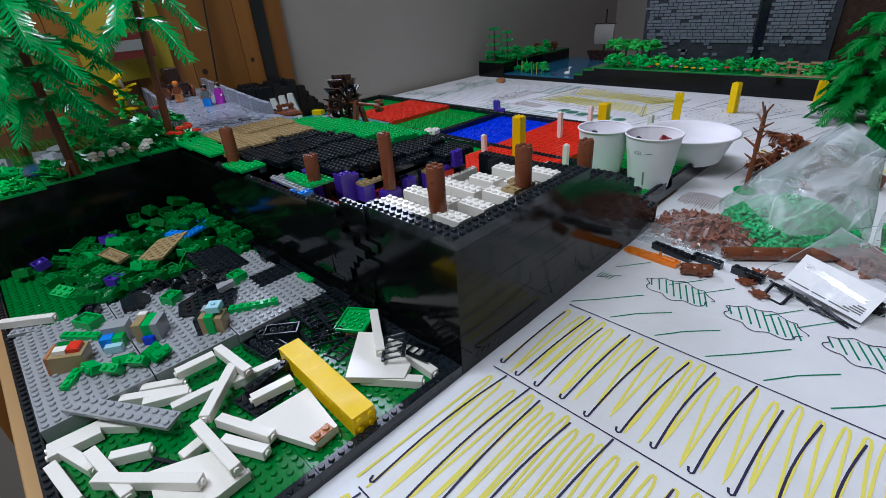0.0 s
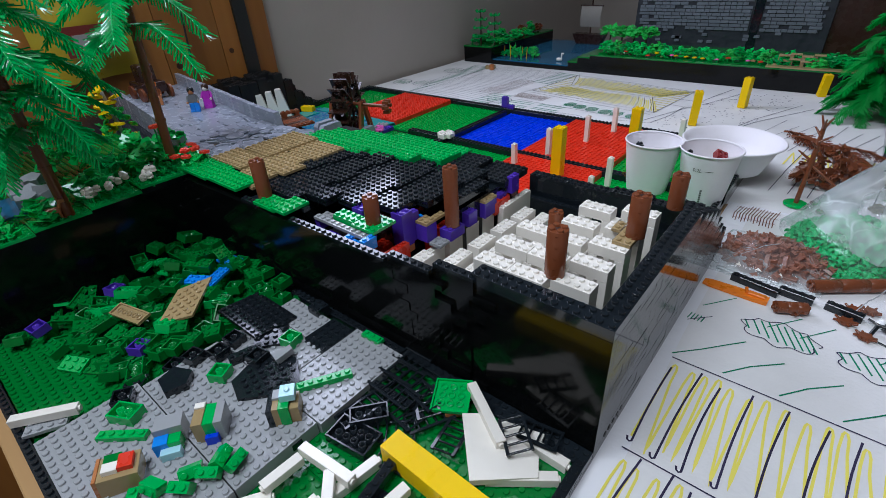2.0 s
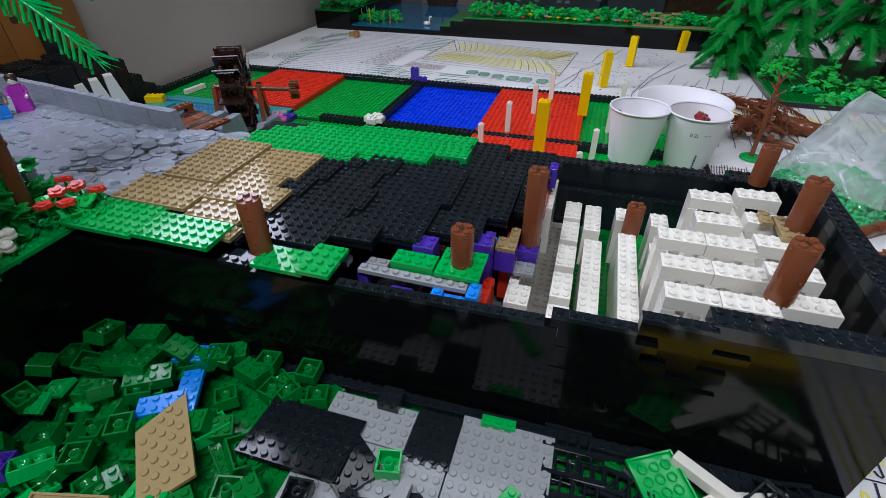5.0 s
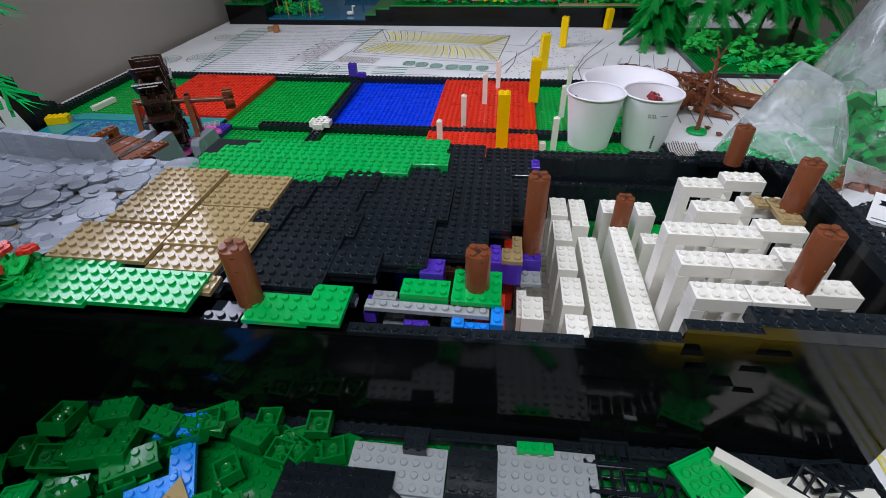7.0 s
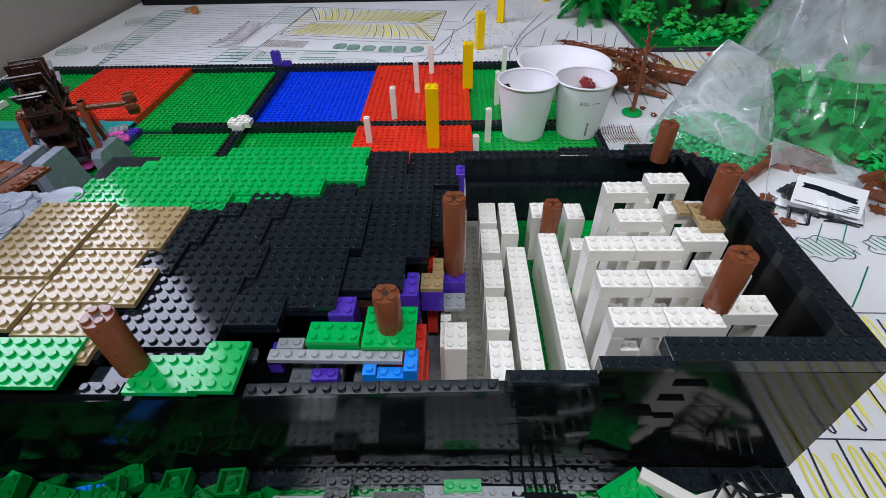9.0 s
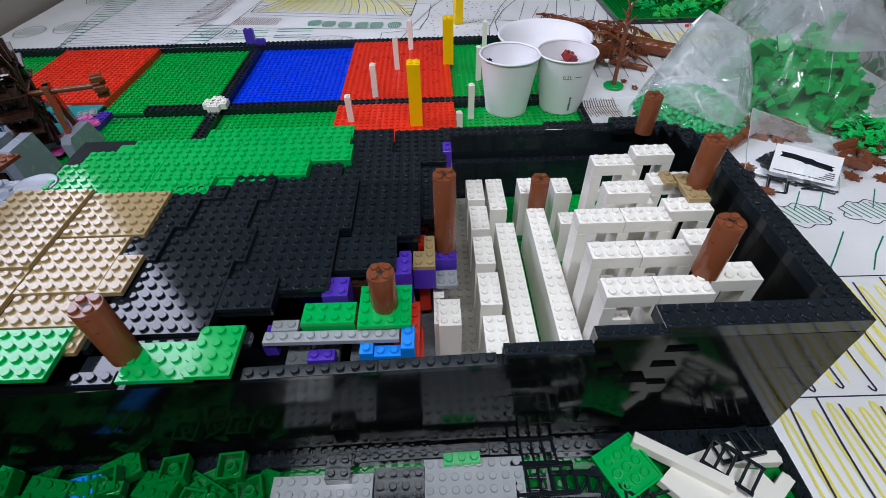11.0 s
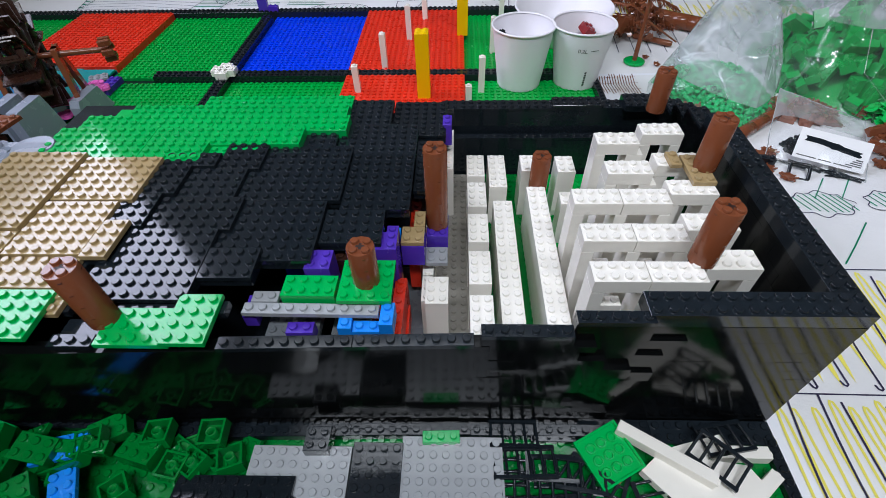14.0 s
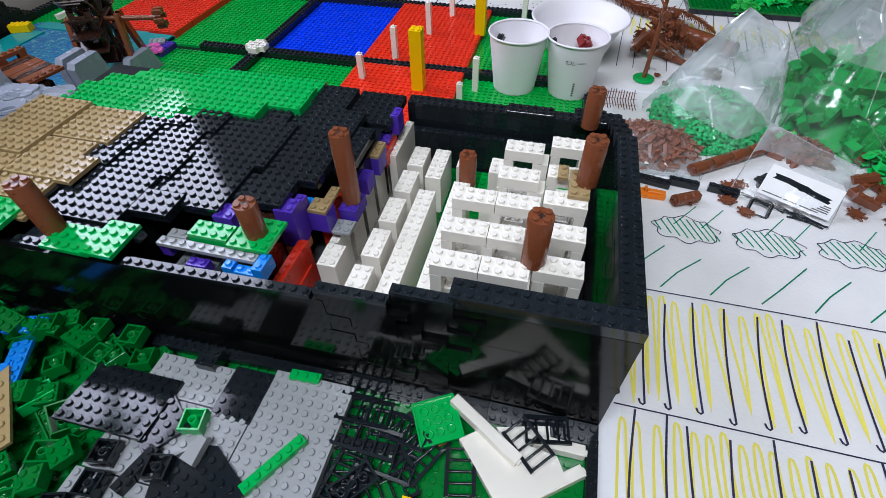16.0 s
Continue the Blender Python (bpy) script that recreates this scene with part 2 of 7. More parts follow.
# ---- mesh helpers ----
class Shape:
    """Collects vertices and faces, in studs."""

    def __init__(self):
        self.v, self.f, self.smooth, self.lift = [], [], [], 0.0

    def poly(self, pts, faces, smooth=False):
        n = len(self.v)
        self.v += [tuple(p) for p in pts]
        self.f += [[n + i for i in f] for f in faces]
        self.smooth += [smooth] * len(faces)

    def box(self, x0, x1, y0, y1, z0, z1, c=0.03):
        a = [(x0, y0, z0), (x1, y0, z0), (x1, y1, z0), (x0, y1, z0)]
        b = [(x0, y0, z1 - c), (x1, y0, z1 - c), (x1, y1, z1 - c), (x0, y1, z1 - c)]
        t = [(x0 + c, y0 + c, z1), (x1 - c, y0 + c, z1), (x1 - c, y1 - c, z1), (x0 + c, y1 - c, z1)]
        f = [(3, 2, 1, 0), (8, 9, 10, 11)]
        for i in range(4):
            j = (i + 1) % 4
            f += [(i, j, 4 + j, 4 + i), (4 + i, 4 + j, 8 + j, 8 + i)]
        self.poly(a + b + t, f)

    def tube(self, p0, p1, r0, r1=None, seg=10, caps=True):
        r1 = r0 if r1 is None else r1
        p0, p1 = Vector(p0), Vector(p1)
        q = (p1 - p0).to_track_quat("Z", "Y")
        ring = [q @ Vector((math.cos(2 * math.pi * i / seg), math.sin(2 * math.pi * i / seg), 0)) for i in range(seg)]
        self.poly([p0 + r * r0 for r in ring] + [p1 + r * r1 for r in ring], [(i, (i + 1) % seg, seg + (i + 1) % seg, seg + i) for i in range(seg)], True)
        if caps:
            self.poly([p1 + r * r1 for r in ring], [tuple(range(seg))])
            self.poly([p0 + r * r0 for r in ring], [tuple(reversed(range(seg)))])

    def stud(self, x, y, z, seg=10, h=0.21, r=0.3):
        ring = [(math.cos(2 * math.pi * i / seg), math.sin(2 * math.pi * i / seg)) for i in range(seg)]
        q, e = (r - 0.035, h - 0.03) if seg >= 10 else (r, h)
        pts = [(x + a * r, y + b * r, z) for a, b in ring] + [(x + a * r, y + b * r, z + e) for a, b in ring]
        faces = [(i, (i + 1) % seg, seg + (i + 1) % seg, seg + i) for i in range(seg)]
        if seg >= 10:
            pts += [(x + a * q, y + b * q, z + h) for a, b in ring]
            faces += [(seg + i, seg + (i + 1) % seg, 2 * seg + (i + 1) % seg, 2 * seg + i) for i in range(seg)]
        self.poly(pts, faces, True)
        self.poly([(x + a * q, y + b * q, z + h) for a, b in ring], [tuple(range(seg))])

    def studs(self, nx, ny, z, seg=10, x0=0.0, y0=0.0):
        for i in range(nx):
            for j in range(ny):
                self.stud(x0 + i + 0.5, y0 + j + 0.5, z, seg)

    def lathe(self, prof, seg=32, centre=(0, 0), smooth=True, oval=1.0):
        pts = [(centre[0] + r * math.cos(2 * math.pi * k / seg), centre[1] + oval * r * math.sin(2 * math.pi * k / seg), z) for r, z in prof for k in range(seg)]
        f = [(i * seg + k, i * seg + (k + 1) % seg, (i + 1) * seg + (k + 1) % seg, (i + 1) * seg + k) for i in range(len(prof) - 1) for k in range(seg)]
        self.poly(pts, f, smooth)

    def add(self, other, m):
        n = len(self.v)
        self.v += [tuple(m @ Vector(p)) for p in other.v]
        self.f += [[n + i for i in f] for f in other.f]
        self.smooth += other.smooth

    def mesh(self, name, material):
        me = bpy.data.meshes.new(name)
        me.from_pydata([(x * U, y * U, z * U) for x, y, z in self.v], [], self.f)
        me.polygons.foreach_set("use_smooth", self.smooth)
        me.materials.append(material)
        me.update()
        return me


MESHES = {}


def cached(key, make, material):
    k = (key, material.name)
    if k not in MESHES:
        MESHES[k] = make().mesh(str(key[0]), material)
    return MESHES[k]


def block_shape(nx, ny, h, studded=True, seg=10, gap=0.012, c=0.025):
    s = Shape()
    s.box(gap, nx - gap, gap, ny - gap, 0, h, c)
    if studded:
        s.studs(nx, ny, h, seg)
    return s


def block(nx, ny, h, material, studded=True, seg=10):
    return cached(("block", nx, ny, h, studded, seg), lambda: block_shape(nx, ny, h, studded, seg), material)


def hollow_shape(nx, ny, h):
    """A brick or plate seen from its open underside: walls, floor and tubes. The opening looks up."""
    s, w = Shape(), 0.19
    s.box(0.01, nx - 0.01, 0.01, ny - 0.01, 0, 0.16, 0.0)
    for x0, x1, y0, y1 in ((0.01, nx - 0.01, 0.01, w), (0.01, nx - 0.01, ny - w, ny - 0.01), (0.01, w, w, ny - w), (nx - w, nx - 0.01, w, ny - w)):
        s.box(x0, x1, y0, y1, 0.16, h, 0.015)
    for i in range(1, nx):
        for j in range(1, max(2, ny)):
            y = j if ny > 1 else 0.5
            r, seg = (0.4, 12) if ny > 1 else (0.2, 8)
            ring = [(math.cos(2 * math.pi * k / seg), math.sin(2 * math.pi * k / seg)) for k in range(seg)]
            top = h - 0.02
            pts = [(i + a * r, y + b * r, 0.16) for a, b in ring] + [(i + a * r, y + b * r, top) for a, b in ring]
            pts += [(i + a * r * 0.74, y + b * r * 0.74, top) for a, b in ring] + [(i + a * r * 0.74, y + b * r * 0.74, 0.16) for a, b in ring]
            s.poly(pts, [(q * seg + k, q * seg + (k + 1) % seg, (q + 1) * seg + (k + 1) % seg, (q + 1) * seg + k) for q in range(3) for k in range(seg)], True)
    s2 = Shape()
    s2.add(s, Matrix.Identity(4))
    return s2


def hollow(nx, ny, h, material):
    return cached(("hollow", nx, ny, h), lambda: hollow_shape(nx, ny, h), material)


def thing(name, x, y, z, label, category, data=None, rz=0.0, rx=0.0, ry=0.0, group="", kind=""):
    ob = new(name, data)
    ob.matrix_basis = pose(x * U, y * U, z * U, rx, ry, rz)
    return tagged(ob, label, category, group, kind)


def part(name, data, parent, x=0.0, y=0.0, z=0.0, rz=0.0, rx=0.0, ry=0.0, label=""):
    """A part at a place of the world, in studs, under its thing."""
    ob = new(name, data)
    ob.parent = parent
    base = parent.matrix_basis.translation / U
    up = parent.parent
    while up:
        base = base + up.matrix_basis.translation / U
        up = up.parent
    ob.matrix_basis = pose((x - base.x) * U, (y - base.y) * U, (z - base.z) * U, rx, ry, rz)
    return tagged(ob, label)


def slab(name, x0, x1, y0, y1, z0, z1, material, parent=None, label="", category="", kind="", c=0.0):
    s = Shape()
    s.box(x0, x1, y0, y1, z0, z1, c)
    me = s.mesh(name, material)
    if parent:
        return part(name, me, parent, label=label)
    ob = new(name, me)
    return tagged(ob, label, category, "", kind)


RNG = random.Random(7)


# ---- room ----
slab("floor", WALL_X - 60, ROOM_X1 + 8, ROOM_Y0 - 8, WALL_Y + 8, FLOOR_Z - 6, FLOOR_Z, FLOORMAT, kind="structure")
slab("ceiling", WALL_X - 60, ROOM_X1 + 8, ROOM_Y0 - 8, WALL_Y + 8, CEIL_Z, CEIL_Z + 8, CEILPAINT, kind="structure")
slab("wall_north", WALL_X - 60, ROOM_X1 + 8, WALL_Y, WALL_Y + 8, FLOOR_Z, CEIL_Z, WALLPAINT, kind="structure")
slab("wall_south", WALL_X - 60, ROOM_X1 + 8, ROOM_Y0 - 8, ROOM_Y0, FLOOR_Z, CEIL_Z, WALLPAINT, kind="structure")
slab("wall_east", ROOM_X1, ROOM_X1 + 8, ROOM_Y0, WALL_Y, FLOOR_Z, CEIL_Z, WALLPAINT, kind="structure")
WIN = (24, 105, 68, 172)
wall = Shape()
wx0, wx1 = WALL_X - 14, WALL_X
wall.box(wx0, wx1, ROOM_Y0, WIN[0], FLOOR_Z, CEIL_Z, 0)
wall.box(wx0, wx1, WIN[1], WALL_Y, FLOOR_Z, CEIL_Z, 0)
wall.box(wx0, wx1, WIN[0], WIN[1], FLOOR_Z, WIN[2], 0)
wall.box(wx0, wx1, WIN[0], WIN[1], WIN[3], CEIL_Z, 0)
tagged(new("wall_west", wall.mesh("wall_west", WALLPAINT)), kind="structure")
win = tagged(new("window_1"), kind="structure")
for y0, y1, z0, z1 in ((21, 25, 65, 175), (104, 108, 65, 175), (25, 104, 65, 69), (25, 104, 171, 175)):
    slab("window_frame", WALL_X - 4, WALL_X - 0.5, y0, y1, z0, z1, WHITE, win, c=0.2)

# pine door leaf with a black steel strip and a hanging cable
door = tagged(new("door_1"), kind="structure")
for k in range(7):
    y0 = -54.6 + k * 16.4
    slab("board", WALL_X + 0.2, WALL_X + 2.4, y0 + 0.1, y0 + 16.3, FLOOR_Z + 1, 61, PINE, door, c=0.3)
slab("rail", WALL_X + 2.42, WALL_X + 3.4, -54, 60, 44, 52, PINE, door, c=0.3)
slab("edge_strip", WALL_X + 2.45, WALL_X + 3.6, 49.5, 53.5, FLOOR_Z + 1, 60.6, PAINTBLACK, door, c=0.2)
knots = Shape()
for k in range(26):
    ky, kz = RNG.uniform(-50, 60), RNG.uniform(4, 60)
    knots.tube((WALL_X + 2.3, ky, kz), (WALL_X + 2.46, ky, kz), RNG.uniform(0.4, 0.9), seg=10)
part("knot", knots.mesh("knot", wood("dark_knot", (0.03, 0.012, 0.005), (0.07, 0.025, 0.01), 30, (1, 1, 1))), door)


def cable_mesh(pts, r, name, material):
    s = Shape()
    for a, b in zip(pts, pts[1:]):
        s.tube(a, b, r, seg=8, caps=False)
    return s.mesh(name, material)


thing("cable", 0, 0, 0, "thin black cable hanging in front of the pine door", "cable", cable_mesh([(WALL_X + 5, 38 - 5 * (k / 12) ** 2 - 3 * k / 12, 95 - 95 * k / 12) for k in range(13)], 0.28, "cable", PAINTBLACK))

# yellow shop bag with a red panel hanging on the door
bag = thing("shopping_bag", WALL_X + 6, 4, 34, "yellow plastic carrier bag with a red panel on the door", "bag")
s = Shape()
for i in range(9):
    for j in range(9):
        s.v.append((WALL_X + 5.5 + 1.6 * math.sin(i * 0.8) * math.cos(j * 0.5) + 2.2 * math.sin(math.pi * i / 8) * math.sin(math.pi * j / 8), -1 + i * 2.75, 21 + j * 3.6))
for i in range(8):
    for j in range(8):
        s.f.append([i * 9 + j, (i + 1) * 9 + j, (i + 1) * 9 + j + 1, i * 9 + j + 1])
        s.smooth.append(True)
part("film", s.mesh("film", plastic("yellow_film", (0.42, 0.31, 0.02), 0.35)), bag)
s = Shape()
s.box(WALL_X + 8.4, WALL_X + 8.6, 4.6, 16.4, 26.6, 33, 0)
part("red_panel", s.mesh("red_panel", plastic("red_print", (0.16, 0.02, 0.015), 0.4)), bag, label="plain red printed panel")
s = Shape()
s.box(WALL_X + 8.6, WALL_X + 8.75, 6.6, 14.4, 28.6, 31.2, 0)
part("white_mark", s.mesh("white_mark", plastic("white_print", (0.3, 0.3, 0.29), 0.4)), bag)

# ---- table, covered with paper ----
table = tagged(new("work_table"), "large pine board table covered with drawn paper", "table")
slab("tabletop", TAB_X0, TAB_X1, TAB_Y0, TAB_Y1, -2.3, -0.06, PINE_EDGE, table, c=0.15)
for lx in (TAB_X0 + 8, TAB_X1 - 8):
    for ly in (TAB_Y0 + 8, 90, TAB_Y1 - 8):
        slab("leg", lx - 4, lx + 4, ly - 4, ly + 4, FLOOR_Z, -2.32, PINE_EDGE, table, c=0.2)

plan = tagged(new("paper_plan"), "white paper with marker drawings of roofs and hedges on the table", "paper")


def sheet_mesh(x0, x1, y0, y1, z, material):
    s = Shape()
    nx, ny = int((x1 - x0) / 2.5), int((y1 - y0) / 2.5)
    for i in range(nx + 1):
        for j in range(ny + 1):
            x, y = x0 + (x1 - x0) * i / nx, y0 + (y1 - y0) * j / ny
            s.v.append((x, y, z + 0.07 * noise.noise((x * 0.11, y * 0.09, 1.0)) + 0.03 * noise.noise((x * 0.4, y * 0.3, 5.0))))
    for i in range(nx):
        for j in range(ny):
            s.f.append([i * (ny + 1) + j, (i + 1) * (ny + 1) + j, (i + 1) * (ny + 1) + j + 1, i * (ny + 1) + j + 1])
            s.smooth.append(True)
    return s.mesh("sheet", material)


# the far sheet's shade is put into its greyer paper colour
part("sheet", sheet_mesh(-136.8, 60.5, 64, 205, 0.05, DRAWN_SHADED), plan)
part("sheet", sheet_mesh(-0.6, 60.7, -35.5, 65.5, 0.12, PAPER), plan)
part("sheet", sheet_mesh(-2.7, 0.6, 47.4, 65.4, 0.09, PAPER), plan)


s = Shape()
for i in range(25):
    for j in range(41):
        y = -35.3 + 2.5 * j
        x0 = 2.4 - 0.043 * y if y < 23 else 1.4
        x = x0 + (60.6 - x0) * i / 24
        s.v.append((x, y, 0.155 + 0.07 * noise.noise((x * 0.11, y * 0.09, 1.0)) + 0.03 * noise.noise((x * 0.4, y * 0.3, 5.0))))
for i in range(24):
    for j in range(40):
        s.f.append([i * 41 + j, (i + 1) * 41 + j, (i + 1) * 41 + j + 1, i * 41 + j + 1])
        s.smooth.append(True)
part("drawing_sheet", s.mesh("drawing_sheet", DRAWN_SHADED), plan, label="slightly grey sheet with marker roofs and hedges")


def paper_z(x, y):
    return (0.12 if y < 65.5 and x > 0.35 else 0.05) + 0.07 * noise.noise((x * 0.11, y * 0.09, 1.0)) + 0.03 * noise.noise((x * 0.4, y * 0.3, 5.0)) + 0.08


def stroke(s, pts, w):
    """One marker line: a narrow ribbon on the paper."""
    dense = []
    for (ax, ay), (bx, by) in zip(pts, pts[1:]):
        n = max(1, int(math.hypot(bx - ax, by - ay) / 1.2))
        dense += [(ax + (bx - ax) * k / n, ay + (by - ay) * k / n) for k in range(n)]
    dense.append(pts[-1])
    v = []
    for k, (x, y) in enumerate(dense):
        a, b = dense[max(0, k - 1)], dense[min(len(dense) - 1, k + 1)]
        d = math.hypot(b[0] - a[0], b[1] - a[1]) or 1.0
        nx, ny, z = -(b[1] - a[1]) / d * w / 2, (b[0] - a[0]) / d * w / 2, paper_z(x, y) + s.lift
        v += [(x + nx, y + ny, z), (x - nx, y - ny, z)]
    s.poly(v, [(2 * k, 2 * k + 1, 2 * k + 3, 2 * k + 2) for k in range(len(dense) - 1)])


black, green, yellow, brown = Shape(), Shape(), Shape(), Shape()
black.lift = 0.02
# roof rows near the box: ruled lines, dark rafters with a hook at the foot, yellow zigzag
for y in (18.3, 3.2, -15.5, -31):
    stroke(black, [(1.6 if y > 0 else 2.4, y), (60, y - 0.6)], 0.15)
# each rafter: place of its head, and how far its foot is drawn to the left
RAFTERS = {3.2: ((2.1, 0.0), (5.1, 0.6), (7.2, 0.3), (10.2, 0.4), (13.5, 0.8), (16.9, 1.1), (19.4, 0.6), (23.0, 0.9), (25.6, 0.5), (28.5, 0.8), (31.6, 0.8)), -15.5: ((3.6, 0.6), (6.5, 0.2), (8.2, -0.5), (11.9, 0.4), (15.7, 0.6), (18.5, 0.5), (21.5, 0.5)), -31: ((3.0, 0.4), (6.2, 0.4))}
HEADS = (1.7, 0.7, 1.8, 0.9, 1.0, 1.3, 1.1, 0.5, 2.3, 2.0, 2.1)
for y0, y1 in ((3.2, 18.3), (-15.5, 3.2), (-31, -15.5)):
    tops = list(RAFTERS[y0])
    while tops[-1][0] < 57:
        tops.append((tops[-1][0] + RNG.uniform(2.6, 3.4), RNG.uniform(0.3, 0.9)))
    for k, (x, lean) in enumerate(tops):
        top, foot = y1 - (HEADS[k % 11] if y0 > 0 else (0.2, 0.1, 0.8, 1.2, 0.3, 1.5, 1.6)[k % 7]), y0 + RNG.uniform(0.5, 1.2)
        bow = RNG.uniform(0.1, 0.5)
        curve = [(x - lean * u - bow * math.sin(math.pi * u), top + (foot - top) * u) for u in [q / 9 for q in range(10)]]
        ex = curve[-1][0]
        stroke(black, curve + [(ex - 0.2, foot - 0.16), (ex - 0.42, foot - 0.02), (ex - 0.55, foot + 0.4)], 0.21)
    x, pts = 2.2, []
    while x < 58:
        top, lean = y1 - RNG.uniform(0.6, 1.8), RNG.uniform(0.0, 0.6)
        pts += [(x - lean - 0.25, y0 + RNG.uniform(0.3, 2.0)), (x - 0.2, top - 2.4), (x - 0.02, top - 0.4), (x + 0.14, top), (x + 0.34, top - 0.1), (x + 0.5, top - 0.9), (x + 0.5, top - 3.0)]
        x += RNG.uniform(1.2, 1.9)
    stroke(yellow, pts, 0.25)
# hedges beside the box, with grass strokes between them and the roofs
for k in range(6):
    cx, cy = 10.7 + 9.8 * k, 29.7 - 0.3 * (k % 2)
    pts = [(cx + (4.0 + 0.4 * math.sin(7 * a + k)) * math.cos(a), cy + (2.3 + 0.35 * math.cos(8 * a + k)) * math.sin(a)) for a in [0.125 * q for q in range(50)]]
    stroke(black, pts, 0.13)
    for q in range(9):
        xx = cx - 3.9 + q * 0.82
        hi = 2.2 * math.sqrt(max(0.1, 1 - ((xx - cx) / 4.4) ** 2))
        stroke(green, [(xx, cy + hi * 0.9), (xx + hi * 0.75, cy - hi * 0.75)], 0.19)
for k in range(11):
    x = 1.4 + 5.45 * k
    ln = RNG.uniform(0.75, 1.1)
    stroke(green, [(x, 19.0), (x + 2.6 * ln, 21.8), (x + 6.2 * ln, 19 + 6.8 * ln)], 0.17)
    stroke(green, [(x + 0.4 + 2 * (k % 2), 30.4), (x + 3.6 + 2 * (k % 2), 34.6)], 0.14)
for k in range(5):
    stroke(green, [(0.9 + 0.4 * k, 26.6), (1.1 + 0.4 * k, 28.0)], 0.13)
stroke(black, [(1.0, 26.2), (3.4, 28.6)], 0.12)
# brown hatch, and a path edge
for k in range(14):
    x = -0.8 + k * 0.46
    stroke(brown, [(x, 58.3 + RNG.uniform(-0.5, 0.5)), (x - 0.25, 61.2), (x + 0.2, 64.8 + RNG.uniform(-0.5, 0.5))], 0.15)
for y in (59.4, 61.6, 63.8):
    stroke(brown, [(-1.2, y), (5.6, y + 0.3)], 0.11)
for k in range(5):
    stroke(black, [(9 + 9 * k, 48 + 6 * k), (19 + 9 * k, 62 + 6 * k)], 0.1)
# far sheet: ploughed field, green verges, fence hatch, roof in yellow, six hedges, dotted path
def along(a, b, u):
    return (a[0] + (b[0] - a[0]) * u, a[1] + (b[1] - a[1]) * u)


for k in range(30):
    u = k / 29
    stroke(black, [along((-117.5, 98), (-114, 151), u), along((-104, 97.4), (-100, 151), u + 0.02), along((-90.4, 96), (-82.5, 152), u)], 0.14)
stroke(black, [(-117.5, 98), (-115.2, 120.4), (-114.1, 151)], 0.14)
stroke(black, [(-90.4, 96), (-87.1, 113.2), (-82.5, 152)], 0.16)
stroke(black, [(-83.4, 96), (-80.5, 110.9), (-74, 151)], 0.16)
stroke(black, [(-117, 98), (-121.4, 120.2), (-123.4, 150)], 0.14)
for k in range(26):
    u = k / 25
    a, b = along((-90.0, 97), (-82.2, 151), u), along((-83.0, 97), (-74.2, 150), u)
    if not 0.3 < u < 0.66:
        stroke(green, [a, b], 0.42)
    a, b = along((-118, 100), (-123.2, 149), u), along((-116.6, 99), (-114.4, 150), u)
    stroke(green, [a, b], 0.4)
for k in range(26):
    u = k / 25
    stroke(brown, [along((-94.3, 112.5), (-91.1, 135.3), u), along((-85.4, 110.8), (-82.9, 132.9), u)], 0.14)
    stroke(brown, [along((-79.6, 112), (-68.4, 110.8), u), along((-79.6, 118), (-68, 116.3), u + 0.02)], 0.12)
for k in range(5):
    stroke(black, [along((-94.5, 112.5), (-91.3, 135.3), k / 4), along((-93.7, 112.5), (-90.5, 135.3), k / 4)], 0.7)
A, B, C, D, E, G = (-74.8, 150), (-30.3, 143.6), (-33.6, 114.8), (-77.6, 121.9), (-69.4, 134.5), (-39.5, 130.8)
for a, b in ((A, B), (B, C), (C, D), (D, A), (A, E), (D, E), (E, G), (G, B), (G, C)):
    stroke(black, [a, b], 0.2)
for k in range(17):
    u = (k + 0.5) / 17
    for m, n in ((along(E, G, u), along(D, C, u)), (along(E, G, u), along(A, B, u))):
        stroke(black, [along(m, n, 0.1), (along(m, n, 0.5)[0] + 0.5, along(m, n, 0.5)[1]), along(m, n, 0.95)], 0.14)
    for w in (0.012, 0.03, 0.046):
        for m, n in ((along(E, G, u + w), along(D, C, u + w)), (along(E, G, u + w), along(A, B, u + w))):
            stroke(yellow, [along(m, n, RNG.uniform(0.05, 0.25)), along(m, n, RNG.uniform(0.75, 0.95))], 0.32)
for k in range(12):
    u = (k + 0.5) / 12
    stroke(yellow, [along(D, A, u), along(D, E, min(1, 2 * u)) if u < 0.5 else along(E, A, 2 * u - 1)], 0.5)
    stroke(black, [along(D, A, u), along(D, E, min(1, 2 * u)) if u < 0.5 else along(E, A, 2 * u - 1)], 0.12)
    stroke(yellow, [along(C, B, u), along(C, G, min(1, 2 * u)) if u < 0.5 else along(G, B, 2 * u - 1)], 0.5)
    stroke(black, [along(C, B, u), along(C, G, min(1, 2 * u)) if u < 0.5 else along(G, B, 2 * u - 1)], 0.12)
for cx, cy in ((-58.4, 111.6), (-54.6, 110.7), (-50.4, 109.9), (-46, 109.1), (-42.2, 108.8), (-37.6, 108.5)):
    for q in range(6):
        stroke(green, [(cx - 1.3 + 0.48 * q, cy - 2.0 + RNG.uniform(-0.3, 0.3)), (cx - 1.0 + 0.48 * q, cy + 2.0 + RNG.uniform(-0.3, 0.3))], 0.24)
    stroke(green, [(cx + 1.7 * math.cos(q * 0.6), cy + 2.2 * math.sin(q * 0.6)) for q in range(12)], 0.2)
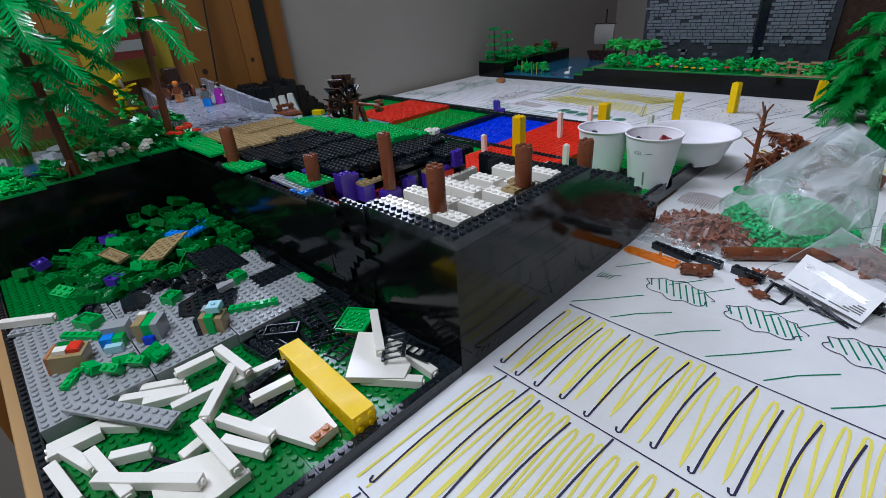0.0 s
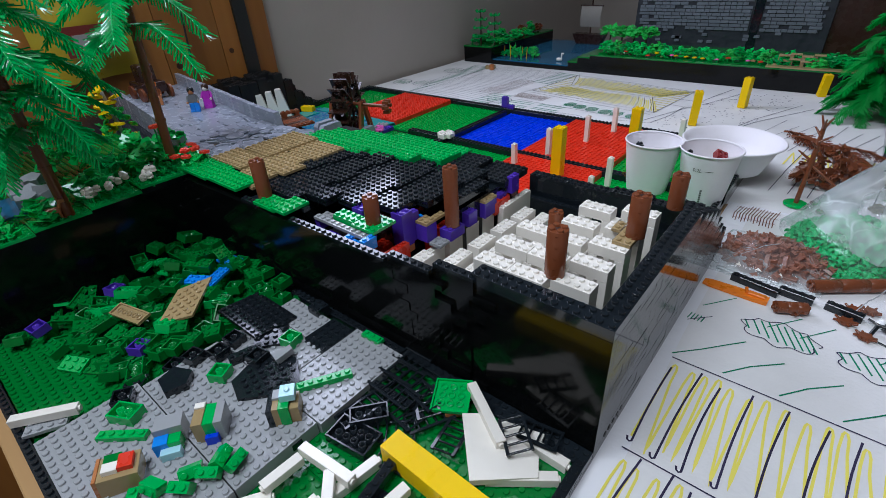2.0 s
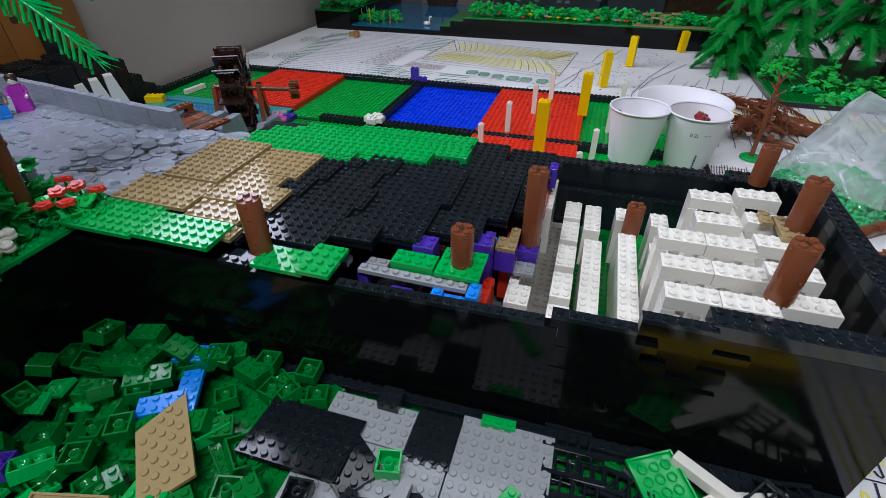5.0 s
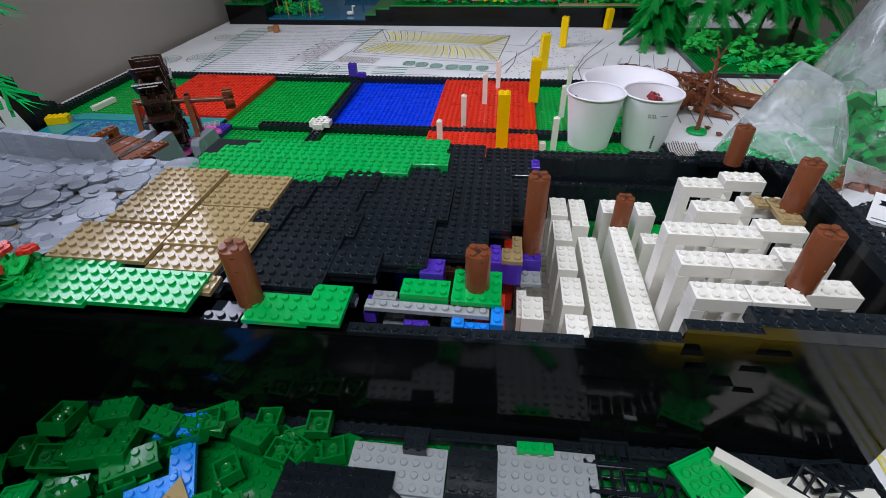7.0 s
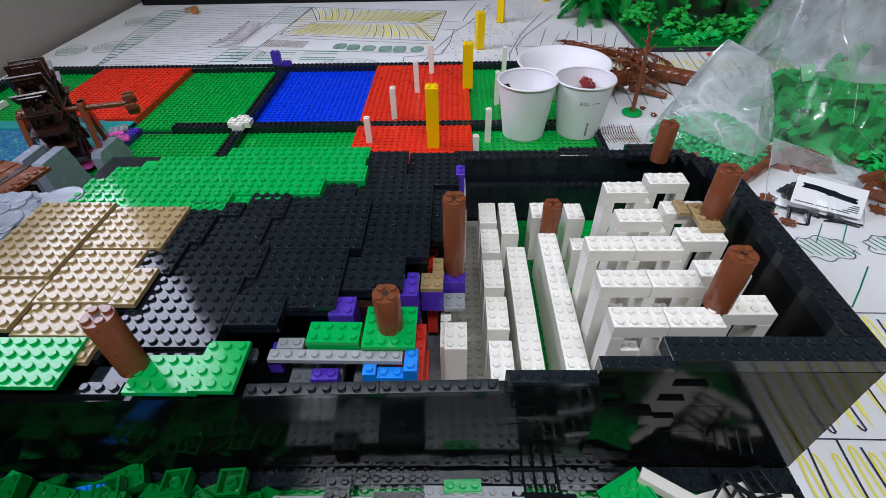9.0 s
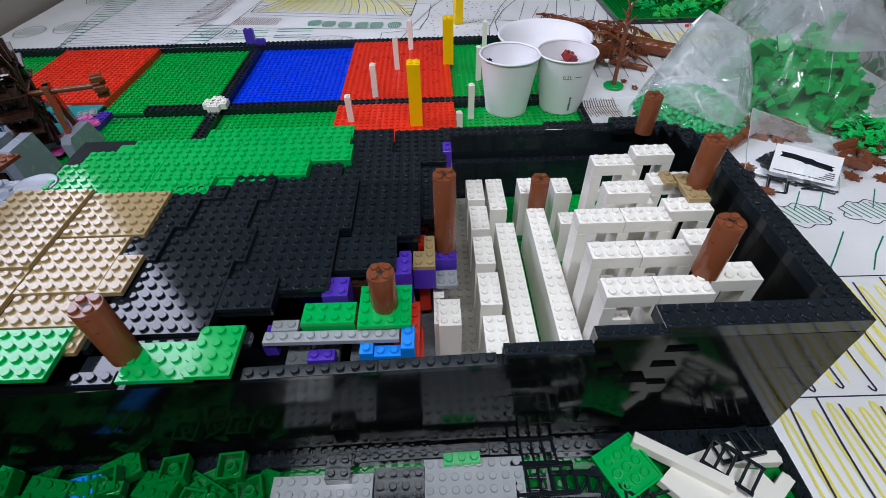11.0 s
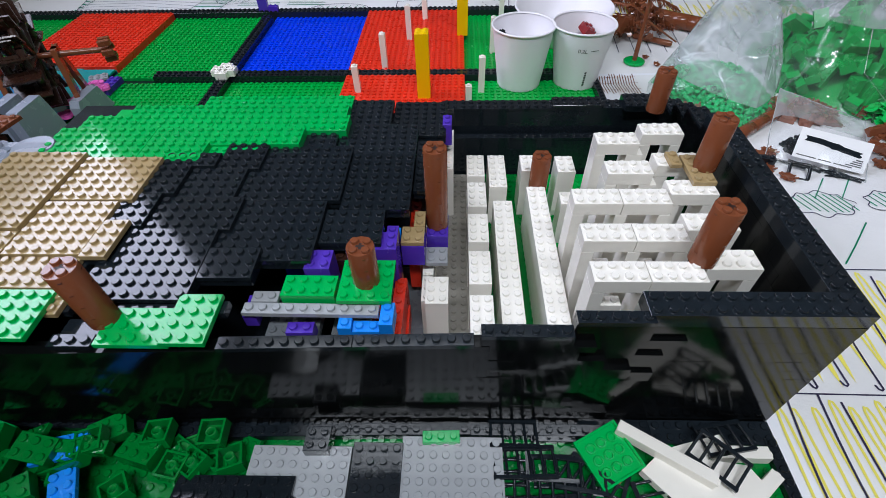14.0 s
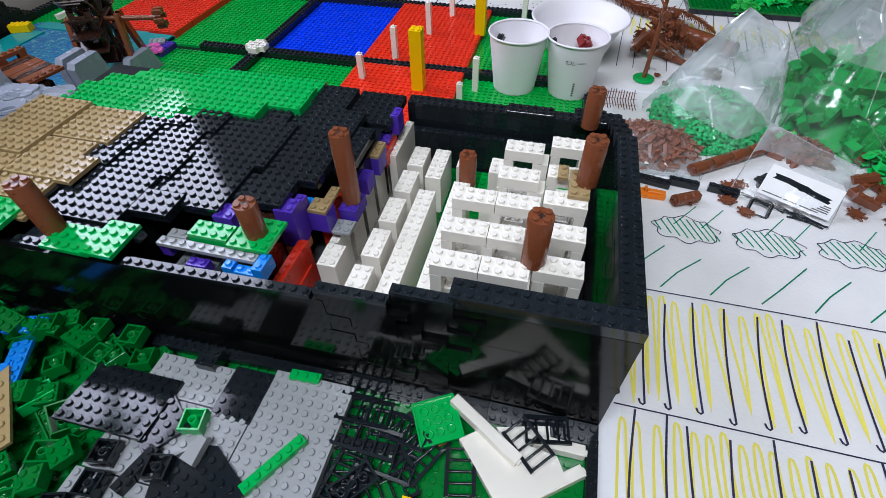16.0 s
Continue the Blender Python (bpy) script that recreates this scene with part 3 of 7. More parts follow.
for x0, x1, y in ((-79, -69, 107.4), (-79, -69, 105.6), (-79, -69, 103.2), (-79, -69, 101.8), (-67, -58, 107.6), (-67, -58, 106), (-67, -58, 103.4), (-67, -58, 102)):
    stroke(green, [(x0, y), (x1, y - 0.2)], 0.34)
for cx, cy, wx, wy in ((-81.4, 106.1, 4.4, 3.6), (-131, 110.9, 3.6, 4.0), (-122.2, 113.7, 3.8, 4.6), (-125.6, 137.2, 4, 4.5), (-54, 99, 7, 3)):
    stroke(black, [(cx + wx * math.cos(q * 0.45) * (1 + 0.06 * math.sin(3 * q)), cy + wy * math.sin(q * 0.45)) for q in range(15)], 0.16)
    for q in range(7):
        stroke(green, [(cx - wx * 0.8 + wx * 0.24 * q, cy - wy * 0.6), (cx - wx * 0.6 + wx * 0.24 * q, cy + wy * 0.6)], 0.16)
for line in ([(-36.2, 97), (-33, 108), (-27.6, 122.6), (-23.3, 131.2), (-16.3, 151)], [(-40.6, 97), (-40.6, 103), (-31.3, 104.6), (-29, 114), (-28.1, 124.3)], [(-33.6, 132.8), (-23.3, 131.2)], [(-32.6, 125.2), (-26.8, 124.3)], [(-25.3, 132.9), (-24, 140), (-20.8, 152)], [(-14.5, 97), (-14, 104), (-9.2, 120.5), (-0.8, 140.9)], [(-12, 97), (-12, 108.4), (-8.7, 118), (2.2, 137.8)], [(-14.7, 110.6), (-3.8, 108.6)], [(-77, 119.5), (-34, 112.5)], [(-77, 109.4), (-34, 105.4)]):
    stroke(black, line, 0.17)
for k in range(240):
    w = RNG.random()
    x, y = RNG.uniform(-34, -14.5) + 16 * w, 98 + 52 * w
    stroke(black, [(x, y), (x + 0.35, y)], 0.3)
for k in range(10):
    stroke(black, [(-8 + 3.2 * k, 100 + RNG.uniform(-6, 4)), (-2 + 3.2 * k, 124 + RNG.uniform(-8, 4))], 0.12)
for k in range(16):
    x = 2 + 3.1 * k
    stroke(black, [(x, 74), (x + 1.2, 88), (x + 3, 104)], 0.14)
    stroke(yellow, [(x, 90), (x + 0.8, 99), (x + 1.7, 91), (x + 2.6, 100)], 0.3)
for shape, material, nm in ((black, INK, "marker_drawing"), (green, INK_GREEN, "green_hatching"), (yellow, INK_YELLOW, "yellow_hatching"), (brown, INK_BROWN, "brown_hatching")):
    tagged(part(nm, shape.mesh(nm, material), plan), kind="stuff")

# ---- tray of sorted bricks ----
tray = tagged(new("sorting_tray"), "shallow black-edged brick tray with green and grey floor plates", "tray")
slab("base", -70, 0, -34.5, -0.05, 0.13, 0.6, BLACK, tray)
TZ = 1.0


def plate_at(parent, x, y, z, nx, ny, h, material, name="plate", studded=True, seg=10, rz=0.0, label=""):
    return part(name, block(nx, ny, h, material, studded, seg), parent, x, y, z, rz, label=label)


for x0, nx in ((-69, 16), (-53, 16), (-37, 14), (-23, 22)):
    for y0, ny in ((-33.5, 16), (-17.5, 16)):
        plate_at(tray, x0, y0, TZ - 0.4, nx, ny, 0.4, GREEN, "floor_plate")
x = -70
while x < 0:
    n = min(10, -x)
    plate_at(tray, x, -34.5, 0.15, n, 1, 1.45, BLACK, "border_brick")
    deep = 2 if x > -26 else 1
    plate_at(tray, x, -0.5 - deep if deep == 1 else -2.06, 0.62, n, deep, 0.9, BLACK, "border_brick")
    x += n


def technic_shape(n, h):
    s = block_shape(n, 1, h)
    for k in range(1, n):
        s.tube((k + 0.0, -0.004, h * 0.55), (k, 0.03, h * 0.55), 0.3, 0.3, 14, False)
        s.tube((k, -0.004, h * 0.55), (k, 0.004, h * 0.55), 0.3, 0.22, 14, False)
        s.poly([(k + 0.22 * math.cos(a), -0.008, h * 0.55 + 0.22 * math.sin(a)) for a in [2 * math.pi * q / 14 for q in range(14)]], [tuple(range(14))])
    return s


y = -33.5
while y < -1.6:
    n = int(min(8, -1.5 - y))
    if n < 1:
        break
    part("border_brick", cached(("technic", n), lambda: technic_shape(n, 1.45), BLACK) if y > -12 else block(n, 1, 1.45, BLACK), tray, 0, y, 0.15, 90)
    y += n
# grey floor plates, one brick above the green
for x0, y0, nx, ny, h in ((-44, -33.4, 21, 10, 1.6), (-43, -23.3, 20, 9, 1.6), (-42.6, -14.2, 12, 7, 1.6), (-30.5, -14.2, 8, 12, 1.6), (-42.5, -7.1, 8, 4, 1.6)):
    plate_at(tray, x0, y0, TZ + 0.01, nx, ny, h, GREY, "grey_plate")
plate_at(tray, -34.4, -7.8, TZ + 0.02, 4, 5, 1.74, BLACK, "black_plate")
plate_at(tray, -38.2, -3.9, TZ + 1.02, 2, 2, 1.6, BLACK, "black_plate")

# ---- the landscape box ----
box = tagged(new("landscape_box"), "black brick landscape box with stepped plate hill and open white framework", "brick model")


def wall_y(x):
    """The top of the front wall stands outward, in steps, past the middle."""
    return 0.0 if x > -14.2 else -0.3 if x > -18.6 else -0.85 if x > -25 else -0.95 - (-25 - x) * 0.028


def smooth_brick(n, depth=1, h=1.2):
    return cached(("wallbrick", n, depth, h), lambda: block_shape(n, depth, h, False, gap=0.004, c=0.008), BLACK_WALL)


z, course = 0.15, 0
while z < 14.0:
    h = min(1.2, 14.0 - z)
    x = 0.0
    first = 2 if course % 2 else 4
    while x > -70.4:
        n = first if x == 0 else RNG.choice((3, 4, 4, 6))
        n = int(min(n, 71 + x)) or 1
        xm = x - n / 2
        tilt = math.degrees(math.atan(0.028)) if xm < -25 else 0.0
        part("wall_brick", smooth_brick(n, 1, round(h, 2)), box, x - n, wall_y(x - n) * (0.55 + 0.032 * z) + RNG.uniform(-0.004, 0.004), z, tilt + RNG.uniform(-0.16, 0.16), RNG.uniform(-0.22, 0.22))
        x -= n
    z, course = z + h, course + 1
for x0, n, z0, h in ((-14, 14, 14.0, 1.2), (-24.6, 6, 14.0, 0.8), (-18.5, 5, 14.0, 1.6)):
    part("wall_brick", smooth_brick(n, 1, h), box, x0, wall_y(x0 + 1), z0, RNG.uniform(-0.1, 0.1), RNG.uniform(-0.2, 0.2))
plate_at(box, -14, 0, 15.2, 14, 2, 1.2, BLACK, "top_plate")
plate_at(box, -18.5, -0.3, 15.6, 5, 1, 0.4, BLACK, "top_plate")
plate_at(box, -24.6, -0.87, 14.82, 6, 1, 0.4, BLACK, "top_plate")
for x0, n in ((-33, 8), (-42, 9)):
    plate_at(box, x0, wall_y(x0) - 0.08, 14.02, n, 1, 0.4, BLACK, "top_plate", rz=1.6)

# five dull black discs for the shade in pin holes, at the foot of the right wall
for k in range(5):
    s = Shape()
    s.tube((-0.05, 2.6 + 1.0 * k, 1.4), (0.04, 2.6 + 1.0 * k, 1.4), 0.31, 0.31, 16)
    part("pin_hole", s.mesh("pin_hole", BLACK_DULL), box)

# right wall: level, then stepping down to the back
SIDE = [(0, 24, 15.2), (24, 28, 14.4), (28, 31, 13.2), (31, 34, 12.0), (34, 37, 10.8), (37, 40, 8.4), (40, 43, 6.0), (43, 47, 3.6)]
z, course = 0.15, 0
while z < 15.15:
    h = min(1.2, 15.2 - z)
    top = max(b for a, b, c in SIDE if c >= z + 0.05)
    y = 1.0
    first = True
    while y < top - 0.4:
        n = (3 if course % 2 else 5) if first else RNG.choice((4, 4, 6))
        n = int(min(n, math.ceil(top - y)))
        part("wall_brick", smooth_brick(n, 2, round(h, 2)), box, 0, y, z, 90 + RNG.uniform(-0.35, 0.35), 0, RNG.uniform(-0.5, 0.5))
        y, first = y + n, False
    z, course = z + h, course + 1
plate_at(box, 0, 2, 15.2, 10, 2, 1.2, BLACK, "top_plate", rz=90)
plate_at(box, 0, 12, 15.2, 12, 2, 1.2, BLACK, "top_plate", rz=90)
for a, b, c in SIDE[1:]:
    plate_at(box, 0, a, c, b - a, 2, 0.4, BLACK, "top_plate", rz=90)
# back wall with an inner ledge
for x0, n in ((-28, 8), (-20, 10), (-10, 10)):
    for k in range(3):
        part("wall_brick", cached(("backbrick", n), lambda: block_shape(n, 2, 3.36, False, gap=0.004, c=0), BLACK), box, x0, 35, 0.15 + 3.37 * k)
    part("top_plate", cached(("backtop", n), lambda: block_shape(n, 2, 0.4, c=0), BLACK), box, x0, 35, 10.27)
    part("ledge_plate", cached(("ledgetop", n), lambda: block_shape(n, 1, 0.4, c=0), BLACK), box, x0, 33.6, 6.98)
    part("wall_brick", cached(("ledgebrick", n), lambda: block_shape(n, 1, 6.8, False, c=0), BLACK), box, x0, 33.6, 0.15)
plate_at(box, -14.5, 35, 10.68, 6, 2, 0.4, BLACK, "top_plate")
plate_at(box, -6, 34, 10.68, 4, 3, 0.8, BLACK, "top_plate")
# inner floor
slab("inner_floor", -69, -2.1, 0.05, 33.5, 0.14, 1.6, BLACK, box)
plate_at(box, -31, 1.2, 1.62, 8, 32, 0.4, BEIGEGREY, "floor_plate")
plate_at(box, -23, 1.2, 1.62, 6, 32, 0.4, GREEN, "floor_plate")
plate_at(box, -17, 1.2, 1.62, 14, 32, 0.4, FIELD_GREEN, "floor_plate")

# hill core and its plates: x0, x1, y0, y1, top
slab("hill_core", -69, -46, 3.2, 31, 0.2, 13.6, BLACK, box)
slab("hill_core", -45.95, -33, 8.4, 31, 0.2, 12.4, BLACK, box)
slab("hill_core", -32.95, -28.4, 16.8, 32, 0.2, 11.8, BLACK, box)
slab("hill_core", -58, -38.6, 19.0, 32.4, 10.0, 12.7, BRIGHT, box)
slab("hill_core", -64, -45, 19.0, 29.6, 10.0, 13.9, BRIGHT, box)
HILL = (
    (BLACK, (-54.2, -51.2, 8.9, 12.9, 15.6), (-54.2, -50.2, 12.9, 16.9, 15.6), (-53.2, -48.2, 16.9, 18.9, 15.5), (-53, -45, 1.9, 8.9, 15.2), (-51.2, -44.2, 8.9, 12.9, 15.2), (-50.2, -45.2, 12.9, 16.9, 15.2), (-48.2, -44.2, 16.9, 20.9, 15.2),
     (-45, -41, 3.9, 6.9, 15.2), (-45.2, -37.2, 5.9, 12.9, 14.8), (-45.2, -36.2, 12.9, 20.9, 14.8), (-37.2, -32.2, 8.2, 12.2, 14.4), (-36.2, -30.2, 12.2, 20.2, 14.4),
     (-30.2, -28.2, 15.6, 23.6, 13.6), (-42.2, -38.2, 20.9, 23.9, 14.4), (-38.2, -30.2, 20.2, 26.2, 14.0), (-38.4, -33.4, 26.2, 32.2, 13.4), (-33.4, -27.4, 26.2, 33.2, 12.6)),
    (TAN, (-67, -60, 7.8, 18, 16.4), (-60, -53, 11.6, 17.2, 16.0), (-60, -54, 5.4, 11.6, 16.0), (-54, -52.4, 5.2, 9.4, 16.0), (-69, -60, 2.8, 7.8, 16.0), (-60, -53.6, 2.6, 5.4, 15.6), (-54.4, -53, 0.6, 2.6, 15.2)),
    (BRIGHT, (-62, -54, -1.6, 2.8, 15.6), (-70, -62, -2.0, 2.8, 15.6)),
    (BRIGHT, (-50, -45.4, -1.5, 1.6, 14.8), (-45.4, -42, -1.6, 2.2, 15.2)),
    (BLACK, (-53.4, -50.4, -1.4, -0.4, 14.4), (-51, -45.4, 1.0, 2.0, 14.6)),
)
for y0, y1, xl, xr, top in ((17.6, 20.6, -66.0, -50.0, 15.6), (19.6, 21.6, -50.0, -45.0, 15.0), (20.6, 23.6, -66.4, -42.4, 15.3), (23.6, 26.6, -65.4, -38.4, 14.9), (26.6, 29.6, -62.0, -38.4, 14.4), (29.6, 32.6, -55.0, -38.4, 13.8)):
    x = xl
    while x < xr - 0.5:
        n = int(min(RNG.choice((6, 8, 10)), math.ceil(xr - x)))
        plate_at(box, x, y0, top - 1.2 - RNG.choice((0.0, 0.0, 0.02)), n, int(math.ceil(y1 - y0)), 1.2, BRIGHT, "hill_plate")
        x += n
for material, *rows in HILL:
    for x0, x1, y0, y1, top in rows:
        nx, ny = max(1, round(x1 - x0)), max(1, round(y1 - y0))
        tip = 1.1 if y0 < 4 else RNG.uniform(-0.25, 0.25)
        part("hill_plate", block(nx, ny, 0.4, material), box, x0, y0, top - 0.4, RNG.uniform(-0.1, 0.1), tip, RNG.uniform(-0.25, 0.25))
        slab("hill_filler", x0 + 0.05, x1 - 0.05, max(y0 + 0.1, 1.1), y1 - 0.05, top - 1.0, top - 0.42, BLACK, box)


def round_post(h):
    """A two by two round brick column: grooved sides, four round studs and a cross hole on top."""
    s, seg = Shape(), 24
    prof = [(1.0, 0.0), (1.0, h - 0.04), (0.97, h)]
    s.lathe(prof, seg)
    s.poly([(0.97 * math.cos(2 * math.pi * k / seg), 0.97 * math.sin(2 * math.pi * k / seg), h - 0.002) for k in range(seg)], [tuple(range(seg))])
    for k in range(int(h / 1.2) + 1):
        for a in (20, 110, 200, 290):
            z = max(0.1, h - 0.25 - 1.2 * k)
            c, e = Vector((math.cos(radians(a)), math.sin(radians(a)), 0)), Vector((-math.sin(radians(a)), math.cos(radians(a)), 0))
            s.poly([c * 1.0 - e * 0.16 + Vector((0, 0, z)), c * 1.0 + e * 0.16 + Vector((0, 0, z)), c * 1.03 + e * 0.12 + Vector((0, 0, z - 0.1)), c * 1.03 - e * 0.12 + Vector((0, 0, z - 0.1)), c * 0.99 - e * 0.12 + Vector((0, 0, z - 0.22)), c * 0.99 + e * 0.12 + Vector((0, 0, z - 0.22))], [(0, 1, 2, 3), (3, 2, 5, 4)])
    for a in (45, 135, 225, 315):
        s.stud(0.62 * math.cos(radians(a)), 0.62 * math.sin(radians(a)), h - 0.01, 12)
    return s


# a raised dark cross; the hole's shade is put into its colour
def cross_hole(h):
    s = Shape()
    s.box(-0.3, 0.3, -0.1, 0.1, h - 0.05, h + 0.012, 0)
    s.box(-0.1, 0.1, -0.3, 0.3, h - 0.05, h + 0.014, 0)
    return s


HOLE = plastic("hole_shadow_brown", (0.02, 0.006, 0.003), 0.5)
for x, y, z0, z1 in ((-50.1, 0.6, 14.8, 20.0), (-32.9, 4.9, 13.9, 17.5), (-28.0, 14.5, 10.6, 19.0), (-4.6, 16.6, 15.55, 20.3), (-8.35, 6.0, 15.12, 20.2), (-4.3, 30.2, 13.2, 17.7), (-17.3, 23.7, 7.4, 11.7)):
    col = part("round_post", cached(("round_post", round(z1 - z0, 2)), lambda: round_post(z1 - z0), BROWN), box, x, y, z0, 0, label="reddish brown round column")
    part("cross_hole", cached(("cross_hole", round(z1 - z0, 2)), lambda: cross_hole(z1 - z0), HOLE), col, x, y, z0)

# white framework: beams on posts
BEAM_Z = 13.9
for k, y0 in enumerate((3.8, 7.8, 12.1, 16.1, 20.7)):
    left = -16.5 if k < 3 else -12.9
    for x0 in (left, left + 4.03) if k < 3 else (left,):
        plate_at(box, x0, y0, BEAM_Z, 4, 2, 1.2, WHITE, "beam")
    dy = 1.2 if k < 4 else 1.6
    plate_at(box, -8.25, y0 + dy, BEAM_Z, 4, 2, 1.2, WHITE, "beam")
    for px, off in ((left, 0), (left + 3.6 if k < 3 else left + 3.0, 0), (-9.3, 0), (-8.15, dy), (-5.25, dy)):
        part("post", cached(("post", 1, 2), lambda: block_shape(1, 2, 11.8, False), WHITE), box, px, y0 + off, 2.05)
    for px, n in ((left + 1.0, 2), (left + 4.7, 2)) if k < 3 else ((left + 1.0, 2),):
        part("lintel", cached(("lintel", n), lambda: block_shape(n, 1, 1.2), WHITE), box, px, y0 + 0.8, BEAM_Z - 3.8)
        part("panel", cached(("panel", n + 1, 1), lambda: block_shape(n + 1, 1, 5.6, True), WHITE), box, px - 0.3, y0 + 2.05, 2.05)
    part("panel", cached(("panel", 3, 1), lambda: block_shape(3, 1, 4.2, True), WHITE), box, -8.2, y0 + 3.2, 2.05)
# white walls of the inner rooms
for x0, y0, nx, ny, top in [(-25.1, 3.2 + 5.35 * k, 2, 4, 9.2 - 0.22 * k) for k in range(5)] + [(-22.6, 23.6, 2, 6, 7.6), (-22.4, 4.6, 2, 16, 8.2), (-18.7, 4.8, 2, 18, 8.3), (-19.0, 25.2, 2, 3, 8.6), (-15.0, 25.0, 2, 3, 8.6), (-15.2, 20.4, 2, 2, 7.9), (-28.9, 6.4, 2, 3, 9.0), (-28.9, 2.2, 2, 1, 7.0), (-27.6, 25, 1, 8, 9.0)]:
    part("inner_wall", block(nx, ny, round(top - 2.05, 2), WHITE), box, x0, y0, 2.05)
# supports and rock pieces under the hill's open side
BITS = (
    (PURPLE, -31.0, 10.4, 9.4, 2, 2, 2.4), (TAN, -31.0, 10.4, 11.85, 2, 2, 0.4), (TAN, -30.0, 12.4, 11.85, 1, 2, 0.4), (GREY, -29.0, 10.6, 9.02, 2, 2, 0.4), (PURPLE, -29.0, 12.9, 9.0, 2, 3, 1.5),
    (PURPLE, -33.0, 8.0, 9.0, 2, 2, 4.9), (PURPLE, -37.8, 5.6, 9.4, 2, 2, 4.9), (RED, -35.4, 6.2, 6.0, 2, 2, 3.2), (PURPLE, -29.2, 17.2, 9.2, 2, 2, 2.0), (TAN, -29.4, 21.4, 11.0, 2, 3, 0.4), (PURPLE, -29.4, 21.4, 8.6, 2, 3, 2.4),
    (PURPLE, -28.6, 25.4, 9.6, 1, 2, 1.2), (PURPLE, -27.8, 27.6, 10.4, 1, 2, 2.6), (RED, -29.4, 24.0, 8.0, 2, 4, 2.0), (RED, -31.5, 1.4, 4.0, 1, 7, 6.0), (NOUGAT, -33.0, 7.95, 8.0, 2, 2, 0.95), (AZURE, -32.1, 11.5, 11.0, 1, 1, 1.0),
    (BRIGHT, -39.1, 3.35, 12.7, 4, 2, 1.2), (BRIGHT, -34.9, 2.9, 13.5, 4, 4, 0.4), (GREY, -41.8, 2.2, 12.9, 10, 1, 0.4), (GREY, -41.4, 3.25, 12.9, 2, 1, 0.4), (AZURE, -34.7, 1.2, 12.0, 1, 1, 0.9), (AZURE, -33.7, 1.2, 12.0, 2, 1, 0.5), (AZURE, -31.68, 1.2, 11.9, 1, 2, 1.5),
    (PURPLE, -42.0, 2.4, 11.4, 1, 2, 1.2), (PURPLE, -38.6, 1.25, 11.0, 2, 1, 1.2), (DARKGREY, -40.6, 1.8, 10.2, 4, 4, 0.8), (DARKGREY, -36.0, 2.0, 9.0, 3, 3, 0.8), (RED, -33.2, 1.6, 6.4, 3, 6, 0.8), (DARKBROWN, -36.2, 8.0, 9.0, 3, 1, 3.6), (PURPLE, -32.1, 9.3, 9.2, 1, 2, 4.2),
    (BLUE, -40.6, 8.2, 9.2, 3, 1, 3.0), (TAN, -6.2, 14.4, 15.13, 2, 4, 0.4), (TAN, -7.3, 16.9, 15.13, 1, 2, 0.4), (RED, -30.6, 11.4, 5.0, 1, 8, 5.0),
)
for material, x0, y0, z0, nx, ny, h in BITS:
    plate_at(box, x0, y0, z0, nx, ny, h, material, "support_brick", rz=RNG.uniform(-1, 1))
slab("support_core", -32.9, -29.3, 1.3, 15, 2.05, 3.9, DARKGREY, box)
for y0 in (7.2, 10, 14, 18, 22, 26):
    part("inner_wall", block(1, 3, 6.2, WHITE), box, -29.3, y0, 2.05)


# ---- baseplate field ----
def flower_shape(r, n):
    s = Shape()
    for k in range(n):
        a = 2 * math.pi * k / n
        s.tube((r * 0.55 * math.cos(a), r * 0.55 * math.sin(a), 0), (r * 0.55 * math.cos(a), r * 0.55 * math.sin(a), 0.35), r * 0.45, r * 0.38, 8)
    s.tube((0, 0, 0), (0, 0, 0.45), r * 0.5, r * 0.4, 8)
    return s


field = tagged(new("baseplate_field"), "coloured brick baseplates in red, green and blue framed by black ridges", "brick model")
slab("base", -126.5, -3, 34, 89.3, 0.13, 1.9, BLACK, field)
FZ = 2.4
for x0, nx, material, top in ((-125.5, 18, FIELD_GREEN, FZ), (-107, 20, RED, 3.6), (-87, 20, FIELD_GREEN, FZ), (-65, 20, BLUE, FZ), (-45, 20, RED, 3.6), (-25, 21, FIELD_GREEN, FZ)):
    y0 = 60.4 if x0 > -100 else 62.5
    plate_at(field, x0, y0, 1.92, nx, round(87.3 - y0), top - 1.92, material, "baseplate", seg=8)
for x0, nx, material, top in ((-87, 42, FIELD_GREEN, FZ), (-45, 20, RED, 3.6), (-25, 21, FIELD_GREEN, FZ)):
    plate_at(field, x0, 38.4, 1.92, nx, 20, top - 1.92, material, "baseplate", seg=8)
x = -126.5
while x < -4:
    n = int(min(12, -3.5 - x))
    if n < 1:
        break
    plate_at(field, x, 87.3, 1.92, n, 2, 1.68, BLACK, "ridge_brick", seg=8)
    if x > -88:
        plate_at(field, x, 58.4, 1.92, n, 2, 1.68, BLACK, "ridge_brick", seg=8)
    x += n
for y0, n in ((62, 9), (71, 8), (79, 8)):
    plate_at(field, -65, y0 - 1.6, 2.0, n, 2, 1.62, BLACK, "ridge_brick", seg=8, rz=90)
    plate_at(field, -124.5, y0, 2.0, n, 2, 1.62, BLACK, "ridge_brick", seg=8, rz=90)
plate_at(field, -65, 47, 2.0, 11, 2, 1.62, BLACK, "ridge_brick", seg=8, rz=90)
plate_at(field, -80, 44.5, 2.42, 6, 1, 0.5, BLACK, "ridge_brick", seg=8)
plate_at(field, -3, 40, 1.92, 18, 1, 1.5, BLACK, "ridge_brick", seg=8, rz=90)
plate_at(field, -3, 60.5, 1.92, 26, 1, 1.5, BLACK, "ridge_brick", seg=8, rz=90)
